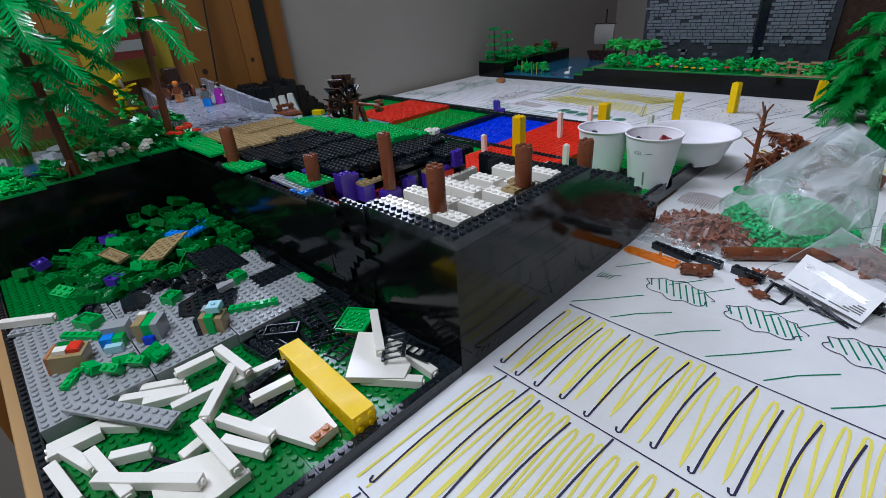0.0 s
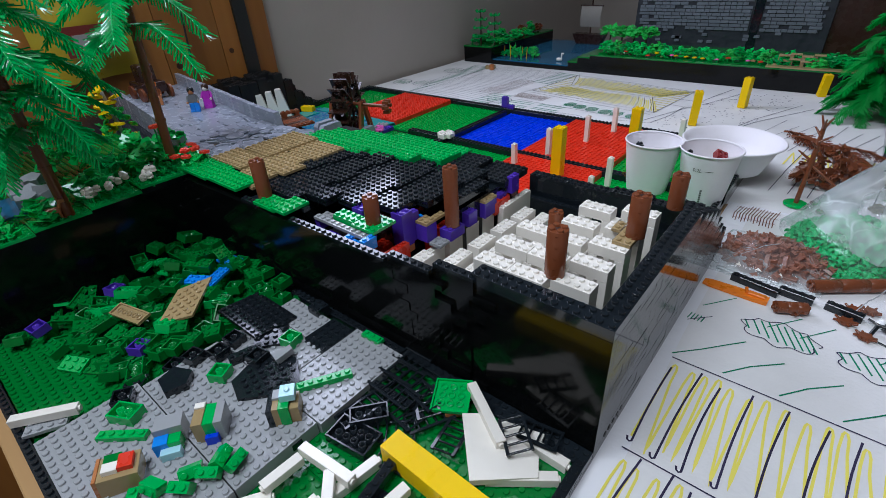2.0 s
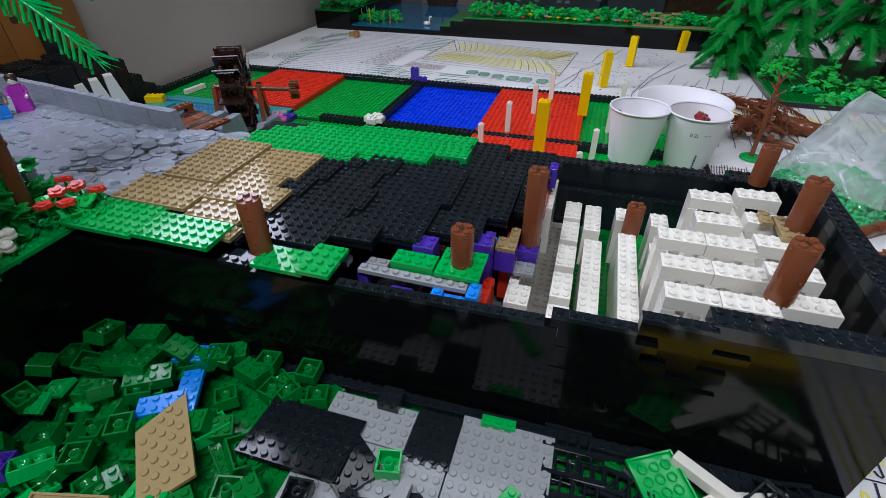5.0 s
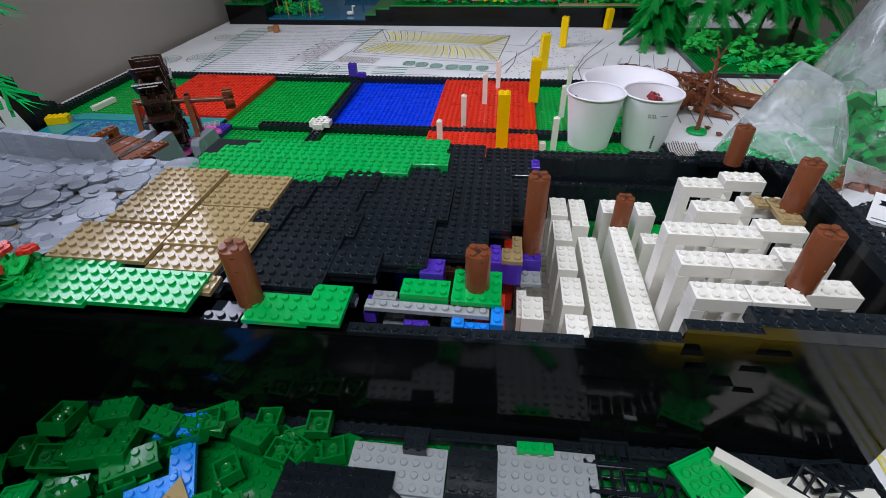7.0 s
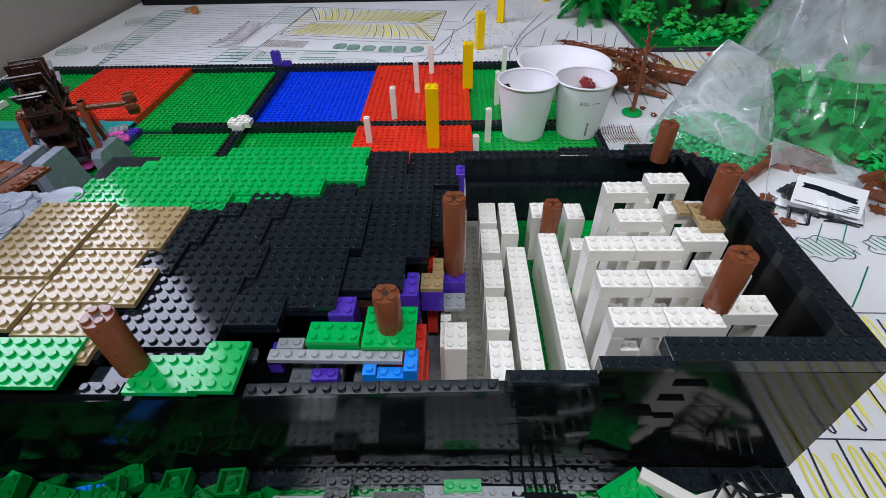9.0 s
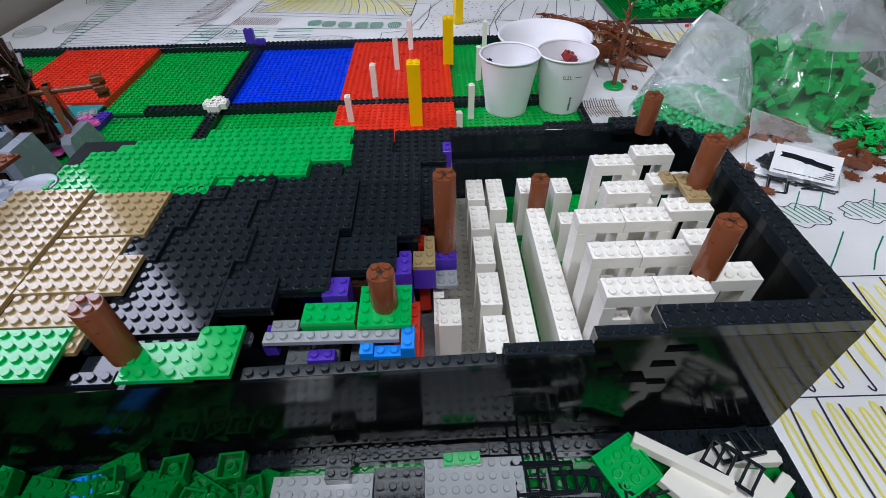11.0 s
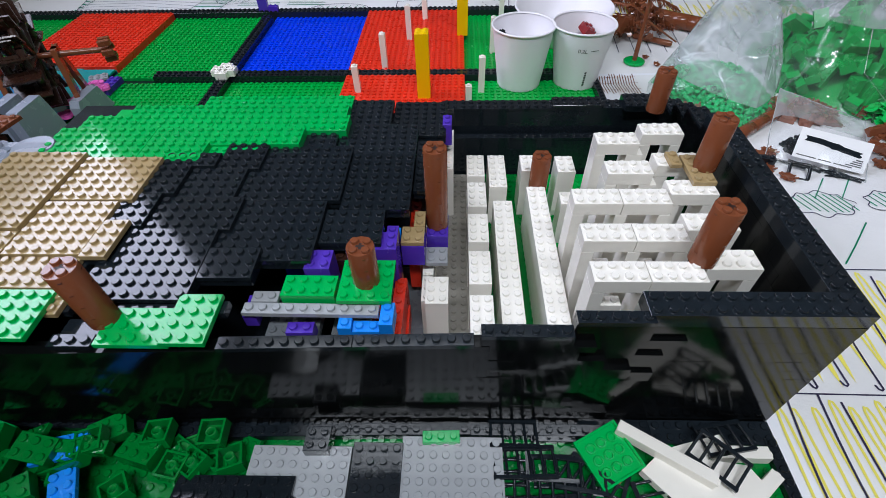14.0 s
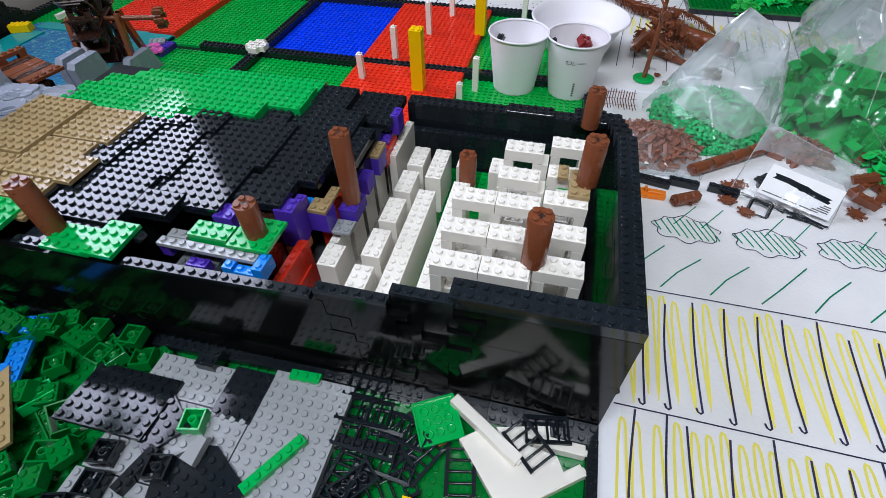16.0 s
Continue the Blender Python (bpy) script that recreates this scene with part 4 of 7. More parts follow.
plate_at(field, -17, 40.2, 2.45, 6, 3, 0.8, BLACK, "black_plate", seg=8)
plate_at(field, -21, 40.2, 2.45, 8, 2, 0.4, BLACK, "black_plate", seg=8)
# white joint where the ridges cross
s = block_shape(2, 4, 1.0)
s.add(block_shape(4, 2, 1.0), Matrix.Translation((-1, 1, 0.002)))
part("joint_plate", s.mesh("joint_plate", WHITE), field, -67.0, 57.2, 3.62, label="white crossed plates")
for x, y, h in ((-68.6, 88.0, 3.0), (-66.4, 87.6, 1.0)):
    plate_at(field, x, y, 3.62, 2, 1, h, PURPLE, "marker_brick", label="purple marker brick")
for x, y, z0, z1 in ((-42.6, 52.4, 3.6, 7.9), (-39.2, 60.8, 3.6, 9.4), (-35.8, 72.6, 3.6, 9.6), (-33.3, 82.3, 3.6, 9.4), (-22.8, 54.4, 2.4, 8.2), (-20.3, 69.0, 2.4, 8.7), (-18, 82, 2.4, 9.0), (-24.9, 51.4, 2.4, 5.0)):
    part("marker_post", block(1, 1, round(z1 - z0, 1), WHITE, True, 12), field, x, y, z0, RNG.uniform(-6, 6), RNG.uniform(-1.2, 1.2), RNG.uniform(-1.2, 1.2), label="slim white brick post")
for x, y, z1 in ((-32.4, 50.5, 13.5), (-26.3, 74.2, 12.1)):
    part("marker_column", block(2, 2, round(z1 - 3.6, 1), YELLOW, True, 12), field, x, y, 3.6, label="tall yellow brick column")
part("white_bar", block(6, 1, 1.0, WHITE, False), field, -118.2, 65, 2.65, 84)
# pond with teal rim, gravel reflections painted into its colour, and flowers
part("pond", cached(("pond",), lambda: block_shape(34, 28, 0.6, False), POND), field, -121, 34.3, 2.42)
part("pond_rim", block(6, 16, 0.7, TEAL, False), field, -93.0, 46, 2.6)
part("pond_rim", block(26, 3, 0.66, TEAL, False), field, -119, 59.6, 2.55)
part("pond_rim", block(6, 20, 0.68, TEAL, False), field, -121.2, 38, 2.58)
plate_at(field, -88.6, 56.6, 3.35, 3, 2, 0.4, GREY, "edge_plate", rz=30)
for k in range(7):
    part("flower", cached(("pinkdisc",), lambda: flower_shape(1.5, 5), PINK), field, -87.5 + 1.1 * (k % 3), 44 + 2.1 * k, 3.3 + 0.2 * (k % 2), RNG.uniform(0, 90), label="pink petal plate")
plate_at(field, -86.2, 54, 2.5, 2, 5, 0.9, PURPLE, "edge_brick")
plate_at(field, -86.8, 47, 2.5, 2, 7, 0.6, BRIGHT, "edge_plate")
plate_at(field, -88.5, 51.5, 3.4, 2, 4, 0.4, GREY, "edge_plate")

# ---- markers on the far paper ----
for x, y, z1, lean in ((-22.2, 107.2, 8.9, 2), (-15.5, 130.6, 8.4, -2), (1.6, 152.4, 6.4, 3)):
    thing("brick_column", x, y, 0.2, "yellow brick column standing on the drawn paper", "brick", block(2, 2, round(z1 - 0.2, 1), YELLOW), 8 * lean, lean * 0.6, lean * 0.5, group="yellow markers")
thing("shell_piece", -114.5, 145, 0.15, "small tan brick animal piece on the paper", "toy", block(4, 2, 1.2, TAN), 20)
thing("round_brick", -111.2, 145, 0.15, "small orange round bricks on the paper", "brick", cached(("rb",), lambda: round_post(2.0), NOUGAT))


# ---- loose pieces in the tray ----
def loose(name, mesh, x, y, z, rz, label, category="brick", rx=0.0, ry=0.0, group="loose bricks in the tray"):
    return thing(name, x, y, z, label, category, mesh, rz, rx, ry, group=group)


def bar_shape(n):
    s = Shape()
    s.box(0, n, -0.5, 0.5, 0, 0.98, 0.04)
    s.tube((n - 0.01, 0, 0.5), (n + 0.2, 0, 0.5), 0.3, seg=12)
    s.box(-0.012, 0.0, -0.34, 0.34, 0.16, 0.84, 0)
    return s


def bar2_shape(n):
    s = Shape()
    s.box(0, n, -1, 1, 0, 0.98, 0.04)
    for y in (-0.5, 0.5):
        s.tube((0.01, y, 0.5), (-0.2, y, 0.5), 0.3, seg=12)
    return s


FLOOR_BARS = ((-22.8, -24.9, 4.2, 57), (-22.8, -26.9, 6.6, 54), (-20.4, -25.4, 4.3, 64), (-17.4, -23.6, 4.6, 85), (-16.2, -18.0, 5.0, 82), (-20.8, -29.4, 4.2, 44), (-20.0, -32.4, 5.0, 19),
              (-18.6, -33.4, 6.1, 9), (-15.4, -29.5, 3.4, 59), (-10.5, -25.0, 2.8, 103), (-9.6, -21.7, 4.9, 26), (-4.5, -24.4, 2.8, 95), (-6.5, -8.4, 6.5, 37), (-5.6, -2.9, 4.4, 0))
RAISED_BARS = ((-20.9, -17.7, 4.0, 266, 1.0), (-21.7, -17.0, 6.6, 5, 1.0), (-17.5, -17.0, 7.4, -43, 1.05), (-11.2, -13.6, 4.2, 263, 0.6), (-16.4, -30.5, 7.4, 9, 1.0), (-12.7, -30.9, 9.4, 41, 1.0),
               (-11.8, -22.8, 7.4, 4, 1.4), (-11.9, -21.0, 6.4, 23, 0.42), (-13.2, -1.4, 7.6, -32, 1.35), (-48.9, -34.1, 6.4, 55, 1.2))
for x, y, n, a, up in [(*b, 0.0) for b in FLOOR_BARS] + list(RAISED_BARS):
    loose("pillar_brick", cached(("bar", n), lambda: bar_shape(n), WHITE), x, y, 1.22 + up, a, "white tall pillar brick lying on its side in the tray", ry=RNG.uniform(-1.5, 1.5), rx=RNG.uniform(-4, 4))
loose("pillar_brick", cached(("bar2", 4), lambda: bar2_shape(4.2), WHITE), -20.4, -33.4, 1.22, 85, "wide white pillar brick lying on its side in the tray")
loose("wing_plate", block(12, 2, 0.4, GREY), -23.9, -31.4, 2.9, 33, "long light grey plate lying askew over white bricks", ry=2)
loose("wing_plate", block(4, 2, 0.4, GREY), -46.6, -34.0, 1.75, 62, "light grey plate beside a white brick")
# yellow pillar laid across the tray
yl = thing("yellow_pillar", -15.3, -11.5, 1.3, "long yellow brick pillar lying across loose bricks", "brick", None, -1.5, group="loose bricks in the tray")
for k in range(10):
    s = Shape()
    s.box(k * 1.43 + 0.001, (k + 1) * 1.43 - 0.001, -1.2, 1.2, 0, 2.3, 0.004)
    ob = new("segment", s.mesh("segment", YELLOW))
    ob.parent = yl
s = Shape()
for yy in (-0.6, 0.6):
    for zz in (0.6, 1.7):
        s.tube((14.3, yy, zz), (14.5, yy, zz), 0.3, seg=12)
ob = new("end_stud", s.mesh("end_stud", YELLOW))
ob.parent = yl


def wedge_shape(pts, h):
    s, n = Shape(), len(pts)
    s.poly([(x, y, 0) for x, y in pts] + [(x, y, h) for x, y in pts], [tuple(reversed(range(n))), tuple(range(n, 2 * n))] + [(i, (i + 1) % n, n + (i + 1) % n, n + i) for i in range(n)])
    return s


def wedge(pts, z, h, rx, ry, label, material=WHITE):
    cx, cy = sum(p[0] for p in pts) / len(pts), sum(p[1] for p in pts) / len(pts)
    return loose("wedge_tile", wedge_shape([(x - cx, y - cy) for x, y in pts], h).mesh("wedge_tile", material), cx, cy, z, 0, label, rx=rx, ry=ry)


wedge([(-9.4, -19.4), (-2.4, -16.4), (-2.6, -13.8), (-8.8, -13.2)], 1.5, 0.8, 3, 1, "white wedge roof piece lying flat in the tray")
loose("log_brick", block(2, 1, 1.1, NOUGAT), -2.4, -16.2, 1.3, 95, "brown log brick at the wedge tip")
wedge([(-12.0, -4.6), (-7.2, -9.8), (-2.6, -5.8), (-3.6, -4.0), (-10.2, -3.2)], 1.7, 0.8, 1, 2, "large white wedge roof piece under small black fences")
loose("tile", block(2, 2, 0.4, NOUGAT, False), -13.6, -5.4, 1.6, 40, "orange brown tile half under a white wedge")
wedge([(-10.5, -27.6), (-8.3, -21.8), (-4.2, -23.2), (-3.6, -28.6)], 1.5, 0.8, -2, 2, "white wedge roof piece under white pillars")
wedge([(-9.0, -2.6), (-4.4, -1.4), (-4.2, -2.6), (-8.0, -4.2)], 1.5, 0.6, 0, 0, "small white wedge beside the wall")
# upside-down green plate
loose("plate", hollow(4, 4, 0.42, BRIGHT), -16.9, -2.6, 2.5, -62, "bright green plate lying upside down", rx=4, ry=6)


def fence_shape(n, h=2.6):
    s = Shape()
    s.box(0, n, 0, 0.3, 0, 0.34, 0.02)
    s.box(0, n, 0, 0.3, h - 0.3, h, 0.02)
    for k in range(n + 1):
        s.tube((k * (n - 0.3) / n + 0.15, 0.15, 0.2), (k * (n - 0.3) / n + 0.15, 0.15, h - 0.1), 0.12, seg=8)
    return s


for x, y, z, rz, rx, n in ((-5.6, -6.2, 2.9, 136, 78, 4), (-6.8, -1.0, 2.1, 10, 84, 4), (-22.2, -11.6, 1.5, 100, 88, 8), (-23.5, -0.5, 1.9, 0, 78, 4), (-20.2, -3.2, 1.5, 0, 86, 4), (-19.9, -6.2, 1.6, -6, 84, 5), (-12.2, -9.3, 2.0, 100, 84, 4), (-17.2, -8.0, 1.5, 62, 88, 5), (-19.6, -10.6, 1.4, 40, 88, 5), (-17.4, -11.4, 1.4, 15, 90, 4), (-15.4, -7.6, 1.7, 140, 80, 4)):
    loose("fence_piece", cached(("fence", n), lambda: fence_shape(n), BLACK), x, y, z, rz, "small black lattice fence lying loose in the tray", "fence piece", rx=rx)
loose("brick", hollow(4, 2, 1.2, BLACK), -20.2, -12.4, 1.5, 50, "black brick lying upside down with pale open tubes")
loose("brick", hollow(5, 3, 1.0, BLACK), -21.5, -14.6, 1.3, 8, "black plate upside down under white pillars")
loose("plate", block(4, 3, 0.8, BLACK), -23.6, -20.2, 1.4, 78, "black plate between white pillars")
loose("brick", cached(("techloose",), lambda: technic_shape(6, 1.0), BLACK), -12.6, -17.6, 1.8, 98, "black perforated beam between white pillars")
loose("plate", block(4, 4, 0.4, BLACK), -14.0, -19.0, 1.2, 10, "black plate on the green floor")
loose("grille", cached(("fence", 5), lambda: fence_shape(5), BLACK), -12.8, -26.6, 1.3, 30, "black grille under white pillars", rx=88)


for x, y, z, rz, n in ((-23.2, -6.6, 1.9, 86, 4), (-23.4, -2.9, 2.2, 2, 5), (-22.8, -5.0, 2.3, -3, 6), (-18.4, -3.4, 2.1, -8, 4), (-22.6, -12.6, 1.9, 80, 6)):
    loose("fence_piece", cached(("fence", n), lambda: fence_shape(n), BLACK), x, y, z, rz, "small black lattice fence lying loose in the tray", "fence piece", rx=RNG.uniform(80, 90))
loose("brick", cached(("techloose", 6), lambda: technic_shape(6, 1.0), BLACK), -22.9, -7.6, 1.3, 4, "black perforated beam under small fences")
# black studded strip along the foot of the box
for x0, n, y0 in ((-52.0, 9, -2.75), (-43.0, 8, -2.5), (-35.0, 10, -2.3), (-25.0, 11, -2.15)):
    loose("brick", block(n, 1, 0.8, BLACK), x0, y0 + 0.3, 1.24, 1.2 if x0 < -30 else 0.4, "long black studded brick along the foot of the black wall")


# small painted blocks, glued from several colours
def face_block(x, y, z, rz, ry, rows, label):
    t = thing("block_stack", x, y, z, label, "brick", None, rz, 0, ry, group="loose bricks in the tray")
    for material, x0, x1, y0, y1, z0, z1, nm in rows:
        s = Shape()
        s.box(x0, x1, y0, y1, z0, z1, 0.03)
        if nm == "studded":
            s.stud((x0 + x1) / 2, (y0 + y1) / 2, z1)
        ob = new("brick", s.mesh("brick", material))
        ob.parent = t
    return t


face_block(-31.7, -31.1, 2.66, 62, 6, ((TAN, 0, 3.2, 0, 2.6, 0, 2.2, ""), (NOUGAT, -0.3, 0, 0, 2.6, 0, 2.3, ""), (WHITE, 0.4, 1.6, 0.5, 1.5, 2.2, 2.7, ""), (RED, 1.6, 2.8, 0.6, 2.2, 2.2, 2.7, ""), (GREEN, 0.4, 1.8, 1.5, 2.5, 2.2, 2.6, "")), "tan block stack with red, white and green tiles on top")
face_block(-32.4, -26.0, 2.66, 58, 0, ((GREY, 0, 2.6, 0.8, 2.6, 0, 2.2, ""), (AZURE, 0, 1.3, -0.4, 0.8, 0, 1.5, ""), (BRIGHT, 1.3, 2.4, -0.4, 0.8, 0, 1.4, ""), (ICE, 0.6, 2.4, -1.2, -0.4, 0, 0.9, "")), "grey, blue and green block stack")
face_block(-30.4, -23.0, 2.66, 52, 0, ((TAN, 0, 1.0, 0, 2.8, 0, 2.5, ""), (BRIGHT, 1.0, 2.0, 0, 2.6, 0, 2.4, ""), (GREY, 2.0, 2.8, 0, 2.6, 0, 2.4, ""), (BLUE, 1.0, 2.2, -0.5, 0, 0, 1.0, ""), (WHITE, 0, 1.0, 2.0, 2.7, 2.5, 2.7, "")), "tan, green and blue block stack")
face_block(-25.9, -17.2, 2.66, 50, 0, ((BLACK, -0.5, 0.1, 0, 2.4, 0, 2.2, ""), (TAN, 0.1, 0.7, 0, 2.4, 0, 2.4, ""), (BRIGHT, 0.7, 1.7, 0, 2.4, 0, 2.4, ""), (TAN, 1.7, 2.6, 0.2, 2.4, 0, 2.0, ""), (GREY, 0.1, 1.2, 1.2, 2.4, 2.4, 2.7, ""), (ICE, 0.9, 2.4, 0.8, 2.4, 2.4, 3.2, "studded")), "tan, green and clear blue block stack")
def centred(x, y, nx, ny, rz):
    """Where the corner of a piece lies when its middle is at x, y."""
    c, q = math.cos(radians(rz)), math.sin(radians(rz))
    return x - c * nx / 2 + q * ny / 2, y - q * nx / 2 - c * ny / 2


GREY_Z = 2.63
LOOSE = ((-28.9, -27.0, 2, 1, 1.2, 20, 1), (-26.6, -26.0, 2, 1, 1.2, 35, 1), (-28.0, -24.6, 2, 1, 1.2, 65, 1), (-26.0, -23.8, 2, 1, 1.1, 40, 1), (-27.1, -22.8, 2, 1, 1.2, 120, 1), (-25.5, -22.0, 2, 1, 1.2, 110, 1),
         (-28.9, -29.7, 3, 1, 0.6, -35, 0), (-37.2, -27.3, 5, 1, 0.6, 40, 0), (-39.5, -26.0, 3, 2, 1.2, 28, 2), (-36.8, -17.0, 2, 2, 1.2, 30, 2), (-35.0, -8.8, 2, 2, 1.2, 12, 2), (-27.4, -2.4, 3, 1, 0.5, 2, 0), (-26.5, -10.4, 6, 1, 0.7, 59, 0))
for x, y, nx, ny, h, rz, kind in LOOSE:
    me = hollow(nx, ny, h, BRIGHT) if kind == 2 else block(nx, ny, h, BRIGHT)
    cx, cy = centred(x, y, nx, ny, rz)
    loose("brick", me, cx, cy, GREY_Z, rz, "bright green brick lying upside down" if kind == 2 else "bright green brick lying loose on the grey plates", rx=RNG.uniform(20, 70) if kind == 1 else 0)


def studded_plate(pts, h=0.4):
    """A flat plate of any outline, with studs wherever one fits."""
    s = wedge_shape(pts, h)
    n = len(pts)
    for i in range(int(min(p[0] for p in pts)) - 1, int(max(p[0] for p in pts)) + 1):
        for j in range(int(min(p[1] for p in pts)) - 1, int(max(p[1] for p in pts)) + 1):
            x, y, fits = i + 0.5, j + 0.5, True
            for k in range(n):
                (ax, ay), (bx, by) = pts[k], pts[(k + 1) % n]
                d = math.hypot(bx - ax, by - ay)
                if ((bx - ax) * (y - ay) - (by - ay) * (x - ax)) / d < 0.34:
                    fits = False
            if fits:
                s.stud(x, y, h, 10)
    return s


loose("plate", block(9, 6, 0.4, BLACK), -47.4, -11.6, 3.3, 0.5, "black plate tilted on loose bricks", rx=-6.2, ry=0.6)
cx, cy = centred(-38.0, -9.7, 4, 4, -36)
loose("plate", block(4, 4, 0.4, BLACK), cx, cy, GREY_Z + 0.22, -36, "black plate lying on the grey floor plates", rx=-4)
loose("plate", studded_plate([(2.8, -2.8), (6.0, 3.0), (1.0, 4.6), (-0.6, 3.9), (-2.4, 1.0), (-0.2, -2.6)]).mesh("plate", BLACK), -34.0, -14.4, GREY_Z + 0.02, -14, "black angled wing plate lying on the grey floor plates")
for x, y, rz in ((-40.8, -13.0, 8), (-40.0, -15.4, 4), (-41.9, -17.6, 16), (-35.5, -13.0, 10), (-44.6, -23.4, 40), (-43.6, -19.4, 24), (-42.0, -25.4, 60)):
    cx, cy = centred(x, y, 2, 2, rz)
    loose("brick", hollow(2, 2, 1.2, BLACK), cx, cy, GREY_Z if x > -43 else 1.5, rz, "black brick lying upside down", ry=RNG.uniform(-4, 4))
cx, cy = centred(-37.3, -13.5, 4, 1, 74)
loose("brick", cached(("techloose3",), lambda: technic_shape(4, 1.0), BLACK), cx, cy, GREY_Z, 74, "black perforated brick between upside-down bricks")
loose("slope_brick", wedge_shape([(0, 0), (2.4, -0.8), (3.4, 1.2), (2.2, 2.8), (-0.2, 2.2)], 1.0).mesh("slope_brick", BLACK), -41.2, -22.0, GREY_Z, 10, "black angled brick on the grey plates")
loose("slope_brick", wedge_shape([(0, 0), (1.4, 0), (1.0, 2.2), (0.2, 2.2)], 0.8).mesh("slope_brick", GREY), -34.0, -11.9, GREY_Z + 0.45, -14, "light grey cheese slope", rx=8)
# heap of green bricks in the far corner, thickest against the walls
HEAP = []
for k in range(112):
    u, w = RNG.random(), RNG.random()
    x = -68.5 + 26 * u ** 1.25
    y = -4.5 - 25 * w + (x + 68) * 0.18
    if y > -3 or (x > -47 and y < -21) or y < -31:
        continue
    near = max(0.0, 1 - (x + 69) / 24) * max(0.2, 1 - (-4 - y) / 26)
    HEAP.append((x, y, 1.2 + RNG.random() * 3.4 * near + near * 1.2))
for k, (x, y, z) in enumerate(HEAP):
    nx, ny, h = RNG.choice(((2, 2, 1.2), (2, 2, 1.2), (3, 2, 1.2), (4, 2, 1.2), (2, 2, 0.4), (4, 1, 0.4), (3, 2, 0.4)))
    material = GREEN if k % 6 else BRIGHT
    up = RNG.random() < 0.62
    me = hollow(nx, ny, h, material) if up else block(nx, ny, h, material)
    loose("brick", me, x, y, z, RNG.uniform(0, 360), ("green brick lying upside down in the heap" if up else "green brick tipped in the heap"), rx=RNG.uniform(-24, 24), ry=RNG.uniform(-24, 24), group="heap of green bricks")
for x, y, z, rz in ((-50.8, -4.0, 3.3, 8), (-46.4, -3.8, 3.3, 4), (-44.6, -5.6, 2.1, 20), (-49.4, -5.8, 2.2, -10), (-47.6, -6.6, 1.8, 30), (-52.2, -8.2, 2.0, 40), (-59.5, -17.0, 3.2, 24), (-58.0, -14.0, 3.4, 30), (-50.4, -21.0, 2.2, 25), (-46.6, -19.6, 2.2, 30), (-55.4, -5.0, 3.6, 20)):
    loose("brick", hollow(2, 2, 1.2, GREEN), x, y, z, rz, "green brick lying upside down in the heap", rx=RNG.uniform(-8, 8), group="heap of green bricks")
for x, y, z, rz, nx, ny in ((-63.6, -5.4, 4.3, 12, 3, 2), (-60.0, -5.2, 4.2, -8, 3, 2), (-57.4, -4.6, 3.6, 2, 4, 1), (-63.8, -12.0, 3.8, 20, 3, 2), (-63.4, -9.0, 4.2, 14, 4, 2), (-52.6, -4.8, 3.0, -14, 3, 2), (-60.0, -10.0, 3.9, 35, 4, 2)):
    loose("brick", block(nx, ny, 1.2, GREEN), x, y, z, rz, "green brick tipped in the heap", rx=RNG.uniform(-10, 10), ry=RNG.uniform(-8, 8), group="heap of green bricks")
for x, y in ((-51.4, -19.4), (-52.8, -20.2), (-47.2, -17.6), (-49.0, -16.2), (-47.4, -21.9), (-52.5, -22.3), (-50.8, -24.2), (-45.2, -16.2), (-46.6, -14.2), (-44.6, -13.6), (-47.0, -19.6), (-55.0, -21.5), (-50.6, -9.6), (-61.0, -13.0), (-60.6, -17.2), (-55.4, -23.6), (-58.0, -24.4)):
    a = RNG.uniform(15, 55)
    cx, cy = centred(x, y, 2, 2, a)
    up = RNG.random() < 0.7
    loose("brick", hollow(2, 2, 1.2, GREEN) if up else block(2, 2, 1.2, GREEN), cx, cy, RNG.uniform(1.6, 2.3), a, "green brick lying upside down in the heap" if up else "green brick tipped in the heap", rx=RNG.uniform(-16, 12), ry=RNG.uniform(-12, 12), group="heap of green bricks")
wing_mesh = studded_plate([(0.0, 0.0), (2.4, 3.5), (-3.3, 9.3), (-4.8, 5.0)], 0.36).mesh("wing_plate", TAN)
for x, y, z, rz in ((-64.8, -28.8, 2.6, 12), (-50.2, -22.2, 2.2, 30), (-64.6, -19.6, 3.4, 25)):
    loose("brick", hollow(2, 2, 1.2, PURPLE), x, y, z, rz, "purple brick tipped in the green heap", rx=RNG.uniform(-12, 12), group="heap of green bricks")
loose("wing_plate", wing_mesh, -51.2, -17.7, 3.3, 0, "tan angled studded wing plate on the green heap", rx=5)
loose("wing_plate", hollow(6, 2, 0.42, TAN), -58.9, -20.8, 3.5, 14, "tan wing plate lying upside down on the heap", rx=12)
for x, y, z, rz, n in ((-52.9, -9.6, 3.6, 118, 5), (-58.8, -5.6, 3.8, 12, 4), (-57.4, -11.6, 3.6, 32, 4)):
    loose("plate", block(n, 2, 0.4, AZURE), x, y, z, rz, "bright blue plate among the green bricks", ry=RNG.uniform(-5, 5), rx=RNG.uniform(-5, 5))


# ---- plants ----
def disc_shape(r):
    s = Shape()
    s.lathe([(r, 0), (r, 0.36), (r * 0.95, 0.4)], 20)
    s.poly([(r * 0.95 * math.cos(2 * math.pi * k / 20), r * 0.95 * math.sin(2 * math.pi * k / 20), 0.4) for k in range(20)], [tuple(range(20))])
    return s


